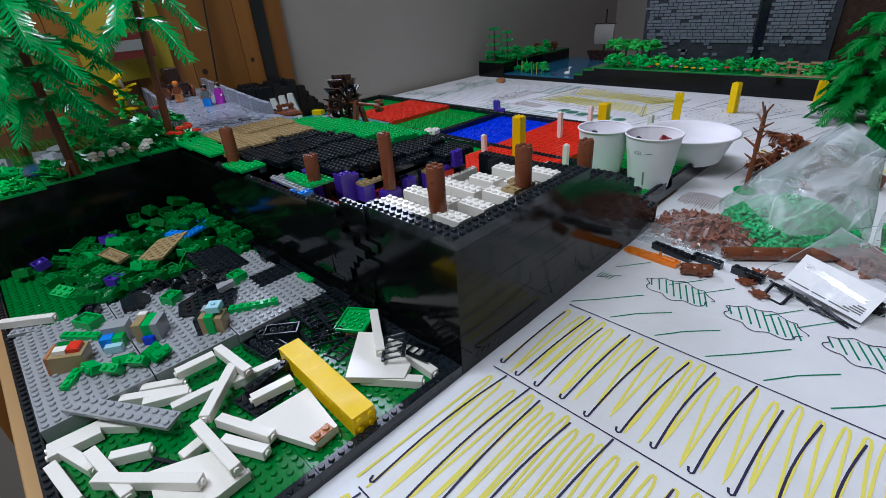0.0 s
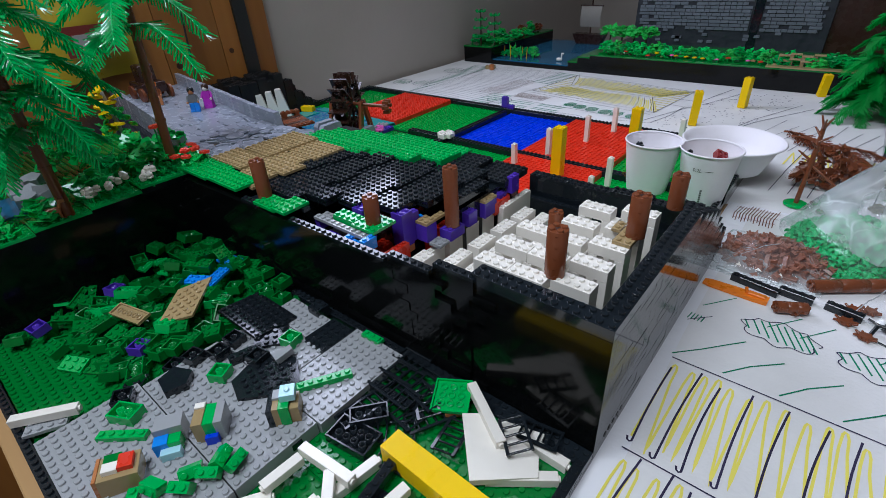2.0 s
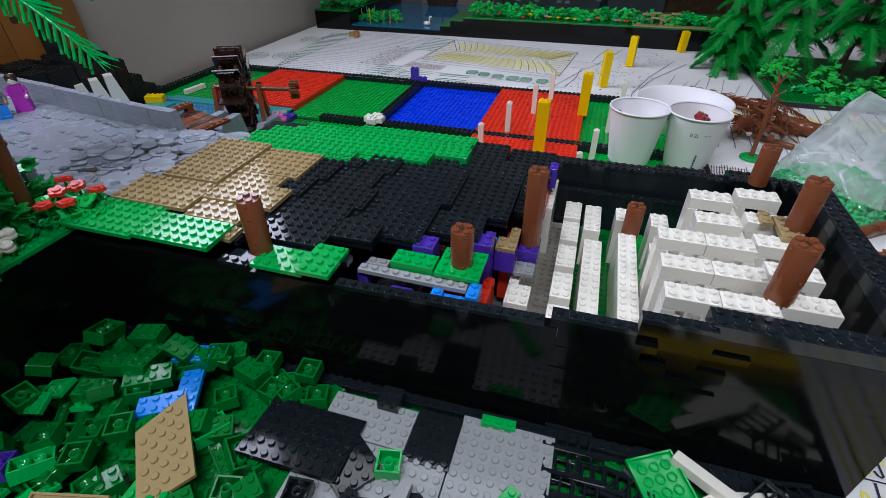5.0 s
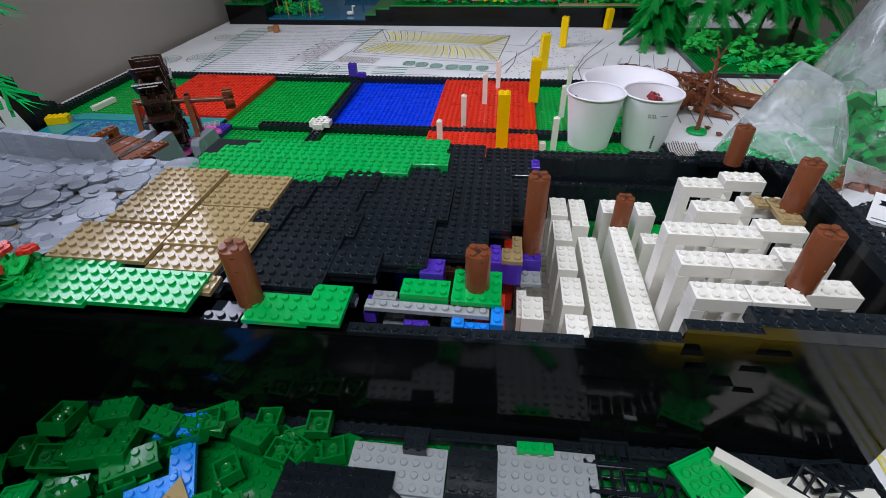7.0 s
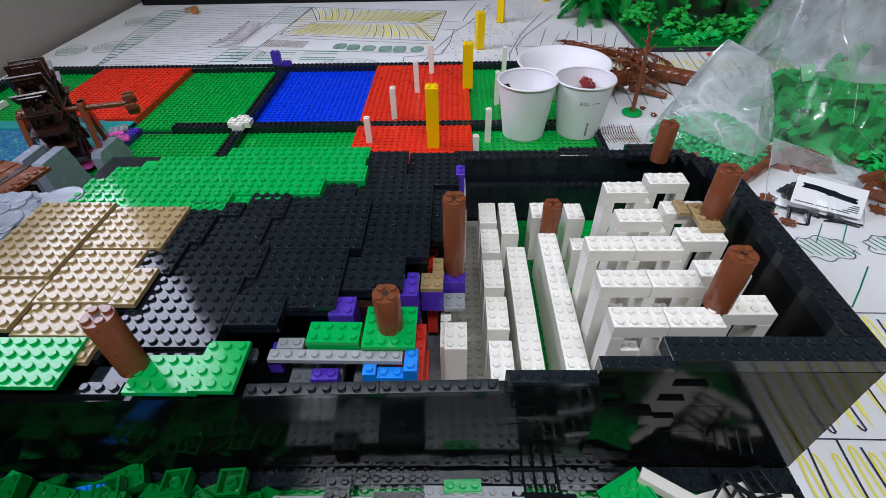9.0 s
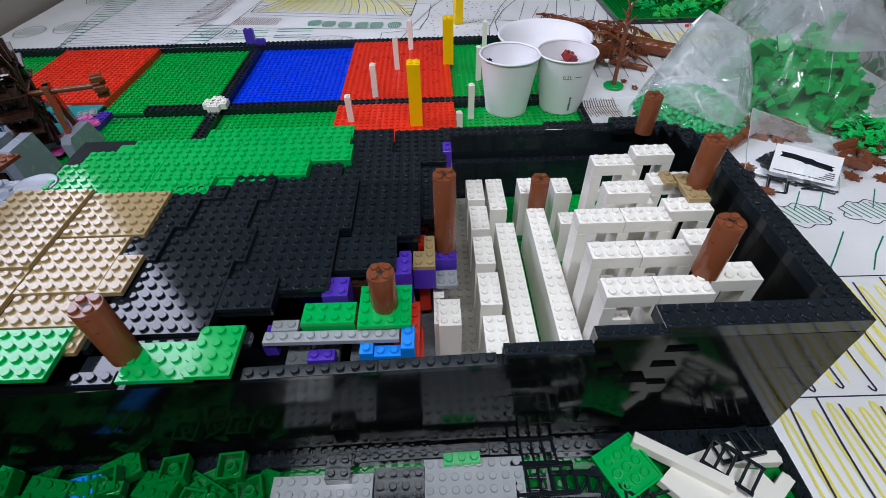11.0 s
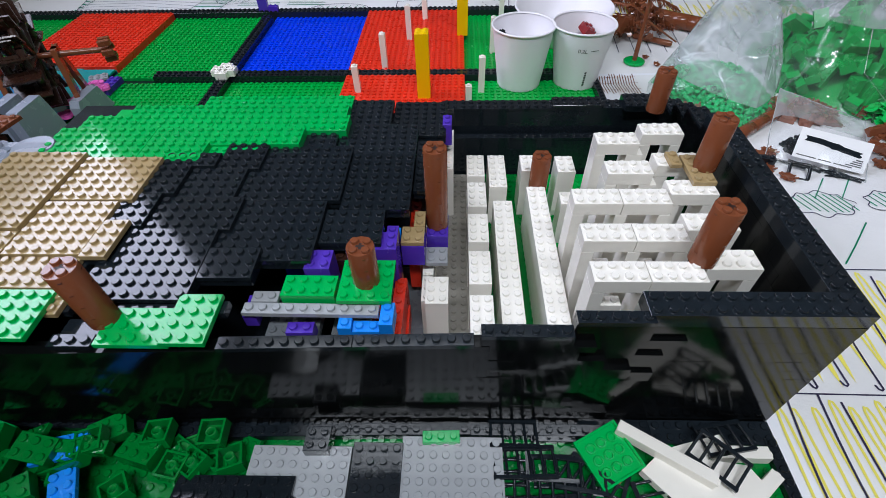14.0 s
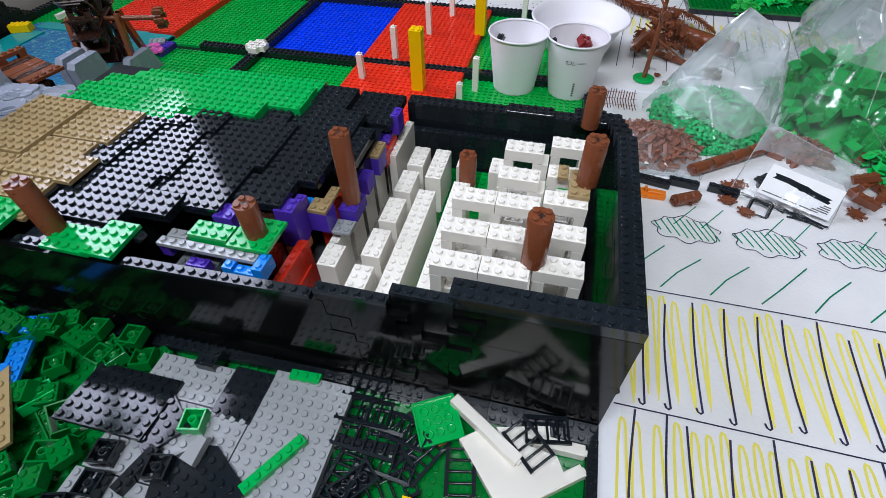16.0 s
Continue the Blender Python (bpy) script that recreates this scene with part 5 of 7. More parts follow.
def leaf_clump(n, rx, ry, rz, size, seed, flat=0.5):
    """Many small folded leaf plates in an uneven mound."""
    r, s = random.Random(seed), Shape()
    for _ in range(n):
        a, b, q = r.uniform(0, 2 * math.pi), r.uniform(-0.25, 1.0), r.uniform(0.55, 1.0)
        c = math.sqrt(max(0.0, 1 - b * b))
        p = Vector((rx * q * c * math.cos(a), ry * q * c * math.sin(a), rz * (0.3 + 0.7 * q * b)))
        m = Matrix.Translation(p) @ Euler((r.uniform(-1, 1) * flat * 1.6, r.uniform(-1, 1) * flat * 1.6, r.uniform(0, 6.3))).to_matrix().to_4x4()
        k = size * r.uniform(0.7, 1.3)
        lobes = [(0.9, 0), (0.45, 0.55), (-0.2, 0.8), (-0.45, 0.3), (-0.9, 0), (-0.45, -0.3), (-0.2, -0.8), (0.45, -0.55)]
        pts = [(x * k, y * k, -0.12 * k * abs(y)) for x, y in lobes]
        low = [(x, y, z - 0.16) for x, y, z in pts]
        t = Shape()
        t.poly(pts + low, [tuple(range(8)), tuple(reversed(range(8, 16)))] + [(i, 8 + i, 8 + (i + 1) % 8, (i + 1) % 8) for i in range(8)])
        t.stud(0, 0, 0.0, 8, 0.2, 0.28 * min(1.0, k))
        s.add(t, m)
    return s


def limb_shape(length, droop, needles, blade, seed, spread=1.0):
    """One drooping limb: a rib with pairs of stiff needle blades."""
    r, s = random.Random(seed), Shape()

    def at(u):
        return Vector((length * u, 0.0, -droop * u * u + 0.06 * length * math.sin(u * 3)))

    for k in range(10):
        s.tube(at(k / 10), at((k + 1) / 10), 0.28 * (1 - 0.07 * k), 0.28 * (1 - 0.07 * (k + 1)), 6, False)
    for k in range(needles):
        u = 0.1 + 0.9 * k / needles
        p, d = at(u), (at(u + 0.02) - at(u)).normalized()
        for side in (-1, 1):
            for lift in (-0.75, -0.15):
                w = (d * 0.9 + Vector((0, side * spread, lift + r.uniform(-0.2, 0.3)))).normalized()
                tip = p + w * blade * r.uniform(0.8, 1.15) * (1.15 - 0.5 * u)
                n = w.cross(Vector((0, 0, 1))).normalized() * 0.14
                up = Vector((0, 0, 0.15))
                e = n * 0.7
                s.poly([p + n * 0.7, p - n * 0.7, tip - e, tip + e, tip + up, p + up * 1.3], [(0, 1, 2, 3), (0, 3, 4, 5), (2, 1, 5, 4), (3, 2, 4)])
    tip = at(1.0)
    for a in (-0.5, 0, 0.5):
        s.poly([tip + Vector((0, 0.1, 0)), tip - Vector((0, 0.1, 0)), tip + Vector((1.3, a * 1.6, -0.8))], [(0, 1, 2)])
    return s




def limb(kind, length, droop, needles, blade, material):
    return cached(("limb", kind, length), lambda: limb_shape(length, droop, needles, blade, kind), material)


def pine(x, y, z, height, tiers, label, lean=(0.0, 0.0), material=NEEDLE, seed=1):
    """tiers: height, limbs, length of each limb and, where given, their bearings."""
    r = random.Random(seed)
    t = thing("pine_tree", x, y, z, label, "tree")
    s = Shape()
    for k in range(6):
        a, b = k / 6, (k + 1) / 6
        s.tube((lean[0] * a, lean[1] * a, height * a), (lean[0] * b, lean[1] * b, height * b), 0.75 - 0.06 * k, 0.75 - 0.06 * (k + 1), 12, k == 5)
        s.tube((lean[0] * b, lean[1] * b, height * b - 0.2), (lean[0] * b, lean[1] * b, height * b + 0.15), 0.82 - 0.06 * k, seg=12)
    part("trunk", s.mesh("trunk", BROWN if material is NEEDLE else DARKBROWN), t, x, y, z)
    for h, n, length, *turns in tiers:
        for k in range(n):
            a = turns[0][k] if turns else 360 * k / n + r.uniform(-14, 14) + h * 20
            f = h / height
            ob = part("limb", limb(k % 3 + 1, length, length * 0.52, 23, 2.9, material), t, x + lean[0] * f, y + lean[1] * f, z + h, a, 0, 0)
            ob.rotation_mode = "XYZ"
    return t


# ---- garden module beside the tray ----
garden = tagged(new("garden_module"), "black-sided brick garden with green rim, cobbles and stone road", "brick model")
for k in range(11):
    y = -34.5
    while y < 0.5:
        n = int(min(RNG.choice((8, 10, 12)), 1.5 - y))
        if n < 1:
            break
        part("wall_brick", smooth_brick(n, 2, 1.2), garden, -70.0, y, 0.15 + 1.2 * k, 90 + RNG.uniform(-0.15, 0.15), 0, RNG.uniform(-0.2, 0.2))
        y += n
for x0, x1, y1 in ((-150, -92, 30), (-92, -79, 22.6), (-79, -72.1, 20.8)):
    slab("core", x0, x1, -34.5, y1, 0.1, 12.9, BLACK, garden)
slab("base", -92, -72.1, 22.7, 33.5, 0.1, 1.6, BLACK, garden)
slab("pond_water", -92, -72.3, 22.7, 33.5, 1.62, 2.6, WATER, garden)
for y0, n, z in ((-34.5, 12, 12.96), (-22.5, 7, 13.4), (-15.5, 7, 13.8), (-8.5, 10, 14.4)):
    plate_at(garden, -69.6, y0, z, n, 5, 0.4, BRIGHT, "rim_plate", rz=90)
    slab("rim_filler", -73.5, -70.2, y0, y0 + n, 12.9, z - 0.02, BLACK, garden)
for x0, y0, nx, ny, z in ((-90, -34.5, 16, 16, 13.2), (-90, -18.5, 16, 14, 13.6), (-110, -34.5, 20, 36, 13.4), (-90, -4.5, 16, 8, 14.0), (-78, 2, 8, 4, 14.4)):
    plate_at(garden, x0, y0, z, nx, ny, 0.4, GREEN, "ground_plate", seg=8)
plate_at(garden, -86, -27, 13.7, 9, 8, 0.3, WATER, "stream_plate", studded=False)
for k in range(14):
    part("rock", cached(("rock", k % 3), lambda: wedge_shape([(0, 0), (2.2, 0.3), (2.6, 1.8), (1.2, 2.6), (-0.3, 1.6)], 1.5 + 0.4 * (k % 3)), GREY), garden, -88 + 1.4 * (k % 7) + RNG.uniform(-1, 1), -18.5 - 9 * (k // 7) + RNG.uniform(-1, 1), 13.7, RNG.uniform(0, 360), RNG.uniform(-20, 20))
# plants, each a thing on the garden
PLANTS = ((-73, -20, 14, 3.2, 3, 2.6, 34, 1.25, LEAF, "dark green leafy brick bush"), (-75, -13, 14, 3.4, 3, 3.4, 41, 1.25, LEAF, "green leafy brick bush by the rim"), (-79, -9, 14, 4, 4, 4.2, 52, 1.25, LEAF_DARK, "dense dark leafy brick bush"), (-75, -4, 14.6, 3.4, 3, 4.6, 45, 1.25, LEAF, "tall green leafy brick bush"),
          (-72.4, -5.2, 14.6, 2.2, 2.4, 1.4, 40, 0.6, LEAF_DARK, "low dark green ground plant"), (-72, -1, 15, 2.4, 2, 1.2, 40, 0.6, LEAF_DARK, "low dark green ground plant"), (-83, -2, 14, 4, 4, 5, 52, 1.3, LEAF, "green leafy brick bush"), (-76, -28, 13.6, 4, 4, 3.4, 45, 1.25, LEAF_DARK, "dark green leafy bush over the stream"),
          (-82, -32, 13.6, 4, 3, 4, 37, 1.3, LEAF, "green leafy brick bush"), (-72, -26, 13.4, 2.2, 2.6, 2.0, 40, 0.8, LEAF, "small green leafy plant on the rim"), (-88, -12, 14, 5, 5, 8, 80, 1.1, LEAF, "tall green leafy brick shrub"), (-80, 2, 14.6, 3.4, 2.4, 5.2, 37, 1.25, LEAF, "green leafy brick bush by the parapet"))
for k, (x, y, z, a, b, c, n, size, material, label) in enumerate(PLANTS):
    thing("bush", x, y, z, label, "plant", leaf_clump(n, a, b, c, size, 20 + k).mesh("bush", material), group="garden plants")


def round_bloom():
    """Two round studded plates, one on the other."""
    s = Shape()
    for z in (0.0, 0.42):
        s.lathe([(0.0, z), (0.46, z), (0.5, z + 0.08), (0.5, z + 0.28), (0.46, z + 0.33), (0.3, z + 0.34), (0.29, z + 0.52), (0.0, z + 0.53)], 14)
    return s


def stem_flower(x, y, z, h, material, label):
    t = thing("flower", x, y, z, label, "flower", group="garden flowers")
    s = Shape()
    s.tube((0, 0, 0), (0, 0, h), 0.16, 0.12, 6)
    part("stem", s.mesh("stem", BRIGHT), t, x, y, z)
    r = 0.85 if material is RED else 0.75
    bloom = cached(("round_bloom",), round_bloom, material) if material is WHITE else cached(("petals", 5, r), lambda: flower_shape(r, 5), material)
    part("petals", bloom, t, x, y, z + h, RNG.uniform(0, 70), RNG.uniform(-15, 15))
    return t


for k in range(12):
    x, y = -70.2 - 3.6 * RNG.random(), -15.5 + 10.0 * RNG.random()
    stem_flower(x, y, 14.0, RNG.uniform(1.2, 2.2), WHITE, "small white brick flower on the garden rim")
RNG2 = random.Random(17)
for k in range(7):
    x, y = -70.0 - 3.4 * RNG2.random(), -15.0 + 10.5 * RNG2.random()
    stem_flower(x, y, 14.0, RNG2.uniform(0.9, 1.6), WHITE, "small white brick flower on the garden rim")
for x, y, h in ((-71.8, 0.2, 2.5), (-70.6, 1.4, 2.7), (-72.8, 1.9, 2.8), (-70.0, -0.6, 2.0), (-69.5, 2.3, 2.0), (-71.6, -1.6, 2.0), (-76, -1.6, 6.2), (-77, -0.8, 6.0)):
    stem_flower(x, y, 14.8, h, RED, "red brick flower in a green clump")
thing("bush", -71.2, 0.6, 15, "green flower clump by the cobbles", "plant", leaf_clump(44, 3.2, 2.4, 2.0, 1.1, 61).mesh("bush", LEAF), group="garden plants")
yplant = thing("flowering_shrub", -90, -2, 14.2, "shrub with yellow flowers on a pale grey stem", "plant")
s = Shape()
s.tube((-90, -2, 14.2), (-92, -2.6, 27), 0.4, 0.3, 8)
part("stem", s.mesh("stem", GREY), yplant)
for k in range(14):
    part("yellow_flower", cached(("petals", 5, 1.2), lambda: flower_shape(1.2, 5), YELLOW), yplant, -91 + RNG.uniform(-2.4, 2.4), -2.3 + RNG.uniform(-2, 2), 17 + 0.7 * k, RNG.uniform(0, 360), RNG.uniform(-50, 50))
part("leaves", leaf_clump(30, 3, 3, 7, 0.8, 77).mesh("leaves", LIME), yplant, -91, -2.3, 17)
thing("toy_deer", -70.8, -19.4, 13.9, "small tan brick deer on the garden rim", "toy", None)
deer = bpy.data.objects["toy_deer"]
s = Shape()
s.box(-0.9, 0.9, -0.35, 0.35, 0.9, 1.6, 0.15)
for dx in (-0.7, 0.7):
    for dy in (-0.22, 0.22):
        s.tube((dx, dy, 0), (dx, dy, 1.0), 0.13, 0.17, 6)
s.tube((0.75, 0, 1.4), (1.15, 0, 2.3), 0.25, 0.2, 8)
s.box(1.0, 1.75, -0.2, 0.2, 2.15, 2.6, 0.08)
s.tube((1.05, 0.15, 2.55), (0.95, 0.3, 3.1), 0.09, 0.05, 5)
s.tube((1.05, -0.15, 2.55), (0.95, -0.3, 3.1), 0.09, 0.05, 5)
deer.parent = None
part("body", s.mesh("body", NOUGAT), deer, -70.8, -19.4, 13.9, 70)

pine(-70.8, -17.9, 13.6, 44, ((12.5, 5, 9), (17, 7, 11), (21, 8, 11.5), (26, 7, 11.5), (31, 6, 10), (36, 5, 8)), "tall brick pine tree with drooping bright green needle limbs", (-1.5, 0.5), seed=3)
pine(-76.0, -0.7, 15.0, 42, ((20.8, 3, 12.2, (10, 205, 300)), (25.2, 4, 11.6, (25, 170, 245, 325)), (29.6, 5, 10.4), (34.4, 5, 8)), "tall brick pine tree with a long bare trunk", (2.8, 1.9), seed=9)
pine(-96, -22, 13.6, 46, ((14, 6, 13), (20, 6, 13), (26, 6, 12), (33, 6, 9)), "tall brick pine tree at the back of the garden", (0, 0), seed=12)

# stone road with parapets and round cobbles
road = tagged(new("stone_road"), "light grey brick road with low parapets and round cobbles", "brick model")
s = Shape()
pts = [(-80, 3.2), (-80, 20.4), (-150, 30.4), (-150, 13.2)]
s.poly([(x, y, 13.0) for x, y in pts] + [(x, y, 15.0 + (0.0 if x > -100 else 0.8)) for x, y in pts], [(0, 1, 2, 3), (7, 6, 5, 4)] + [(i, 4 + i, 4 + (i + 1) % 4, (i + 1) % 4) for i in range(4)])
part("roadbed", s.mesh("roadbed", ROADGREY), road)


def dash_shape(ln):
    """A thin tile set on edge in the road."""
    s = Shape()
    s.box(0, ln, 0, 0.38, 0, 0.2, 0.03)
    return s


for k in range(150):
    u, w = RNG.random(), RNG.uniform(0.05, 0.95)
    x = -81 - 68 * u
    y = 3.4 + 0.143 * (-80 - x) + 17 * w
    ln = RNG.choice((1, 2, 2, 3))
    z = 15.0 + 0.8 * max(0, (-80 - x) / 70) + 0.012 * (k % 3)
    if k % 5 < 2:
        part("paving_dash", cached(("dash", ln), lambda: dash_shape(0.75 * ln), COBBLE_DARK if k % 5 else COBBLE_MID), road, x, y, z - 0.12, -8.1 + RNG.uniform(-4, 4))
    else:
        part("paving_tile", block(ln, 1, 0.2, ROADGREY, False), road, x, y, z - 0.155, -8.1)
for y0, name in ((3.0, "parapet"), (20.0, "parapet")):
    for c in range(4):
        for k in range(7):
            x = -80 - 10 * k
            part("parapet_brick", block(10, 1, 0.8, ROADGREY, False), road, x - 10, y0 + 0.143 * (-80 - x) + 1.43, 14.9 + 0.8 * c + 0.08 * k, -8.1, RNG.uniform(-0.08, 0.08))
s = Shape()
s.poly([(0, 0, 0), (0, 1.2, 0), (4.4, 1.2, 0), (4.4, 0, 0), (0, 0, 3.15), (0, 1.2, 3.15), (3.6, 1.2, 3.0), (3.6, 0, 3.0)], [(0, 1, 2, 3), (4, 7, 6, 5), (0, 4, 5, 1), (3, 2, 6, 7), (0, 3, 7, 4), (1, 5, 6, 2)])
part("parapet_end", s.mesh("parapet_end", ROADGREY), road, -80, 20.0, 14.9)
slab("cobble_bed", -81, -66.5, 3, 21, 13.0, 15.1, TAN, road)
for k in range(270):
    x = -81 + 15 * RNG.random()
    y = 3.2 + 17 * RNG.random()
    if x > -68.5 + (y - 9) * 0.1 + 1:
        continue
    r = RNG.choice((0.5, 0.7, 0.95, 0.95, 1.4, 1.7) if k < 150 else (0.5, 0.5, 0.7, 0.95))
    material = RNG.choice((ROADGREY, COBBLE_MID, COBBLE_MID, COBBLE_DARK, ROADGREY))
    part("cobble", cached(("disc", r), lambda: disc_shape(r), material), road, x, y, 15.1 + 0.04 * (k % 9), 0, RNG.uniform(-2.2, 2.2), RNG.uniform(-2.2, 2.2))


# two little figures on the road, and a cart
def figure(x, y, z, rz, colours, skirt, label):
    """One plain toy figure in a single mesh: legs, tapered torso, arms, head and hair."""
    legs, torso, skin, hair = colours
    s, faces = Shape(), []

    def done(k):
        faces.extend([k] * (len(s.f) - len(faces)))

    if skirt:
        s.poly([(-1.0, -0.9, 0), (1.0, -0.9, 0), (1.0, 0.7, 0), (-1.0, 0.7, 0), (-0.95, -0.5, 2.1), (0.95, -0.5, 2.1), (0.95, 0.5, 2.1), (-0.95, 0.5, 2.1)], [(3, 2, 1, 0), (0, 1, 5, 4), (1, 2, 6, 5), (2, 3, 7, 6), (3, 0, 4, 7)])
    else:
        for sx in (-1, 1):
            s.box(0.5 * sx - 0.46, 0.5 * sx + 0.46, -0.5, 0.5, 0, 2.0, 0.06)
            s.box(0.5 * sx - 0.46, 0.5 * sx + 0.46, -0.8, -0.5, 0, 0.5, 0.05)
    done(0)
    s.poly([(-0.97, -0.5, 2.1), (0.97, -0.5, 2.1), (0.97, 0.5, 2.1), (-0.97, 0.5, 2.1), (-0.68, -0.45, 3.8), (0.68, -0.45, 3.8), (0.68, 0.45, 3.8), (-0.68, 0.45, 3.8)], [(0, 1, 5, 4), (1, 2, 6, 5), (2, 3, 7, 6), (3, 0, 4, 7), (4, 5, 6, 7)])
    for sx in (-1, 1):
        s.tube((0.82 * sx, 0, 3.5), (1.12 * sx, -0.2, 2.8), 0.28, 0.26, 8)
        s.tube((1.12 * sx, -0.2, 2.8), (1.1 * sx, -0.8, 2.3), 0.26, 0.2, 8)
    done(1)
    for sx in (-1, 1):
        s.tube((1.1 * sx, -0.8, 2.3), (1.08 * sx, -1.1, 2.2), 0.22, 0.24, 8)
    s.lathe([(0.0, 3.8), (0.35, 3.82), (0.6, 3.98), (0.62, 4.7), (0.5, 4.9), (0.0, 4.92)], 14)
    done(2)
    s.lathe([(0.66, 4.2), (0.74, 4.6), (0.7, 5.0), (0.45, 5.3), (0.0, 5.4)], 14, (0, 0.12))
    done(3)
    me = s.mesh("toy_figure", legs)
    for extra in (torso, skin, hair):
        me.materials.append(extra)
    me.polygons.foreach_set("material_index", faces)
    return thing("toy_figure", x, y, z, label, "toy", me, rz, group="toy figures")


figure(-103.6, 17.2, 15.2, 55, (AZURE, DARKGREY, NOUGAT, BLACK), False, "small toy figure with grey top and blue legs on the road")
figure(-103.8, 20.6, 15.2, 40, (MAGENTA, MAGENTA, WHITE, DARKBROWN), True, "small toy figure in a magenta gown on the road")
cart = thing("toy_cart", -128, 17, 15.6, "dark brown brick cart at the road's far end", "toy")
s = Shape()
s.box(-131, -123, 14.5, 20, 17.2, 19.6, 0.2)
s.box(-129, -125, 15.5, 19, 19.6, 23.5, 0.3)
part("body", s.mesh("body", DARKBROWN), cart)
for wx, wy in ((-130, 14), (-124, 14), (-130, 20.5), (-124, 20.5)):
    s = Shape()
    s.tube((wx, wy, 17), (wx, wy + 0.6, 17), 1.7, seg=16)
    part("wheel", s.mesh("wheel", BROWN), cart)
figure(-117.5, 15.0, 15.5, 60, (NOUGAT, BROWN, NOUGAT, ORANGE), False, "small toy figure with orange hair beside the cart")

# white picket slopes and dark stepped rock behind the road
picket = thing("white_slopes", -119, 48, 3, "row of white sloping bricks beside the road", "brick")
s = Shape()
prof = ((0, 0), (3.8, 0), (1.7, 9.0), (0.1, 9.0))
s.poly([(x, 0, z) for x, z in prof] + [(x, 2.5, z) for x, z in prof], [(0, 1, 2, 3), (7, 6, 5, 4)] + [(i, 4 + i, 4 + (i + 1) % 4, (i + 1) % 4) for i in range(4)])
for k in range(7):
    part("slope_brick", cached(("white_slope",), lambda: s, WHITE), picket, -120.6 - 1.5 * k, 47.4 - 2.3 * k, 2.45 - 0.4 * k, 55)
rock = thing("dark_rock", -124, 45, 0.2, "black stepped brick rock beside the pond", "brick model")
slab("core", -136, -124.2, 31, 60, 0.15, 2.9, BLACK, rock)
for i in range(4):
    for j in range(10):
        y = 36 + 2.9 * j + RNG.uniform(-0.3, 0.3)
        hgt = 14.6 - 0.95 * max(0.0, y - 51) - 0.5 * abs(i - 2) + RNG.uniform(-0.9, 0.9)
        part("rock_brick", block(3, 3, round(max(1.2, hgt - 2.9) / 0.4) * 0.4, BLACK_DULL, True, 8), rock, -136 + 3.0 * i, y, 2.92, RNG.uniform(-3, 3))
thing("brick", -121.4, 55.6, 3.3, "yellow brick at the pond's edge", "brick", block(4, 2, 1.4, YELLOW), 20)
# plank footbridge and grey slopes at the wheel
bridge = thing("plank_bridge", -74, 22, 15, "small reddish brown plank bridge with a low rail", "brick model")
for k in range(9):
    part("plank", block(5, 1, 0.4, DARKBROWN if k % 4 == 3 else BROWN, k in (0, 1)), bridge, -73.7 - 0.99 * k, 21.6 + 0.3 * k, 14.3 + (0.35 if k == 0 else 0.03 * (k % 2)), 80 + RNG.uniform(-1, 1))
part("bearer", block(9, 1, 0.5, DARKBROWN, False), bridge, -82.4, 25.2, 13.78, -14)
part("rail", block(4, 1, 0.5, BROWN), bridge, -81.8, 25.0, 15.3, 80)
for d in (0.1, 2.9):
    part("rail_post", block(1, 1, 0.85, BROWN, False), bridge, -81.8 + 0.17 * d, 25.0 + 0.98 * d, 14.45, 80)
for x0, y0, y1, top in ((-84.3, 35.0, 40.4, 10.0), (-88.4, 36.6, 41.6, 9.6), (-83.6, 44.4, 50.0, 6.4)):
    s = Shape()
    prof = [(y0, 2.45), (y1 + 1.6, 2.45), (y1, top), (y0 + 0.6, top), (y0, top - 0.8)]
    n = len(prof)
    s.poly([(x0, y, z) for y, z in prof] + [(x0 + 1.5, y, z) for y, z in prof], [tuple(reversed(range(n))), tuple(range(n, 2 * n))] + [(i, (i + 1) % n, n + (i + 1) % n, n + i) for i in range(n)])
    thing("rock_slope", 0, 0, 0, "smooth light grey rock slope by the water wheel", "brick", s.mesh("rock_slope", ROADGREY), group="rock slopes")
slab("rock_footing", -79.6, -74.2, 22.4, 25.0, 0.15, 13.75, BLACK, None, "black brick footing under the plank bridge", "brick")

# water wheel
wheel = thing("water_wheel", -88.5, 47.8, 3, "dark brown brick water wheel with paddles and a long axle", "water wheel", None, 28)
WCX, WCY, WCZ, WR = -88.5, 47.8, 11.9, 6.6
for dx in (-1.3, 1.3):
    s = Shape()
    seg = 24
    for k in range(12):
        a, b = 2 * math.pi * k / 12, 2 * math.pi * (k + 1) / 12
        s.tube((WCX + dx, WCY + 5.2 * math.cos(a), WCZ + 5.2 * math.sin(a)), (WCX + dx, WCY + 5.2 * math.cos(b), WCZ + 5.2 * math.sin(b)), 0.55, seg=6)
    part("rim", s.mesh("rim", DARKBROWN), wheel)
    for k in range(8):
        a = 2 * math.pi * k / 8
        s = Shape()
        s.tube((WCX + dx, WCY, WCZ), (WCX + dx, WCY + 5.2 * math.cos(a), WCZ + 5.2 * math.sin(a)), 0.42, seg=6)
        part("spoke", s.mesh("spoke", DARKBROWN), wheel)
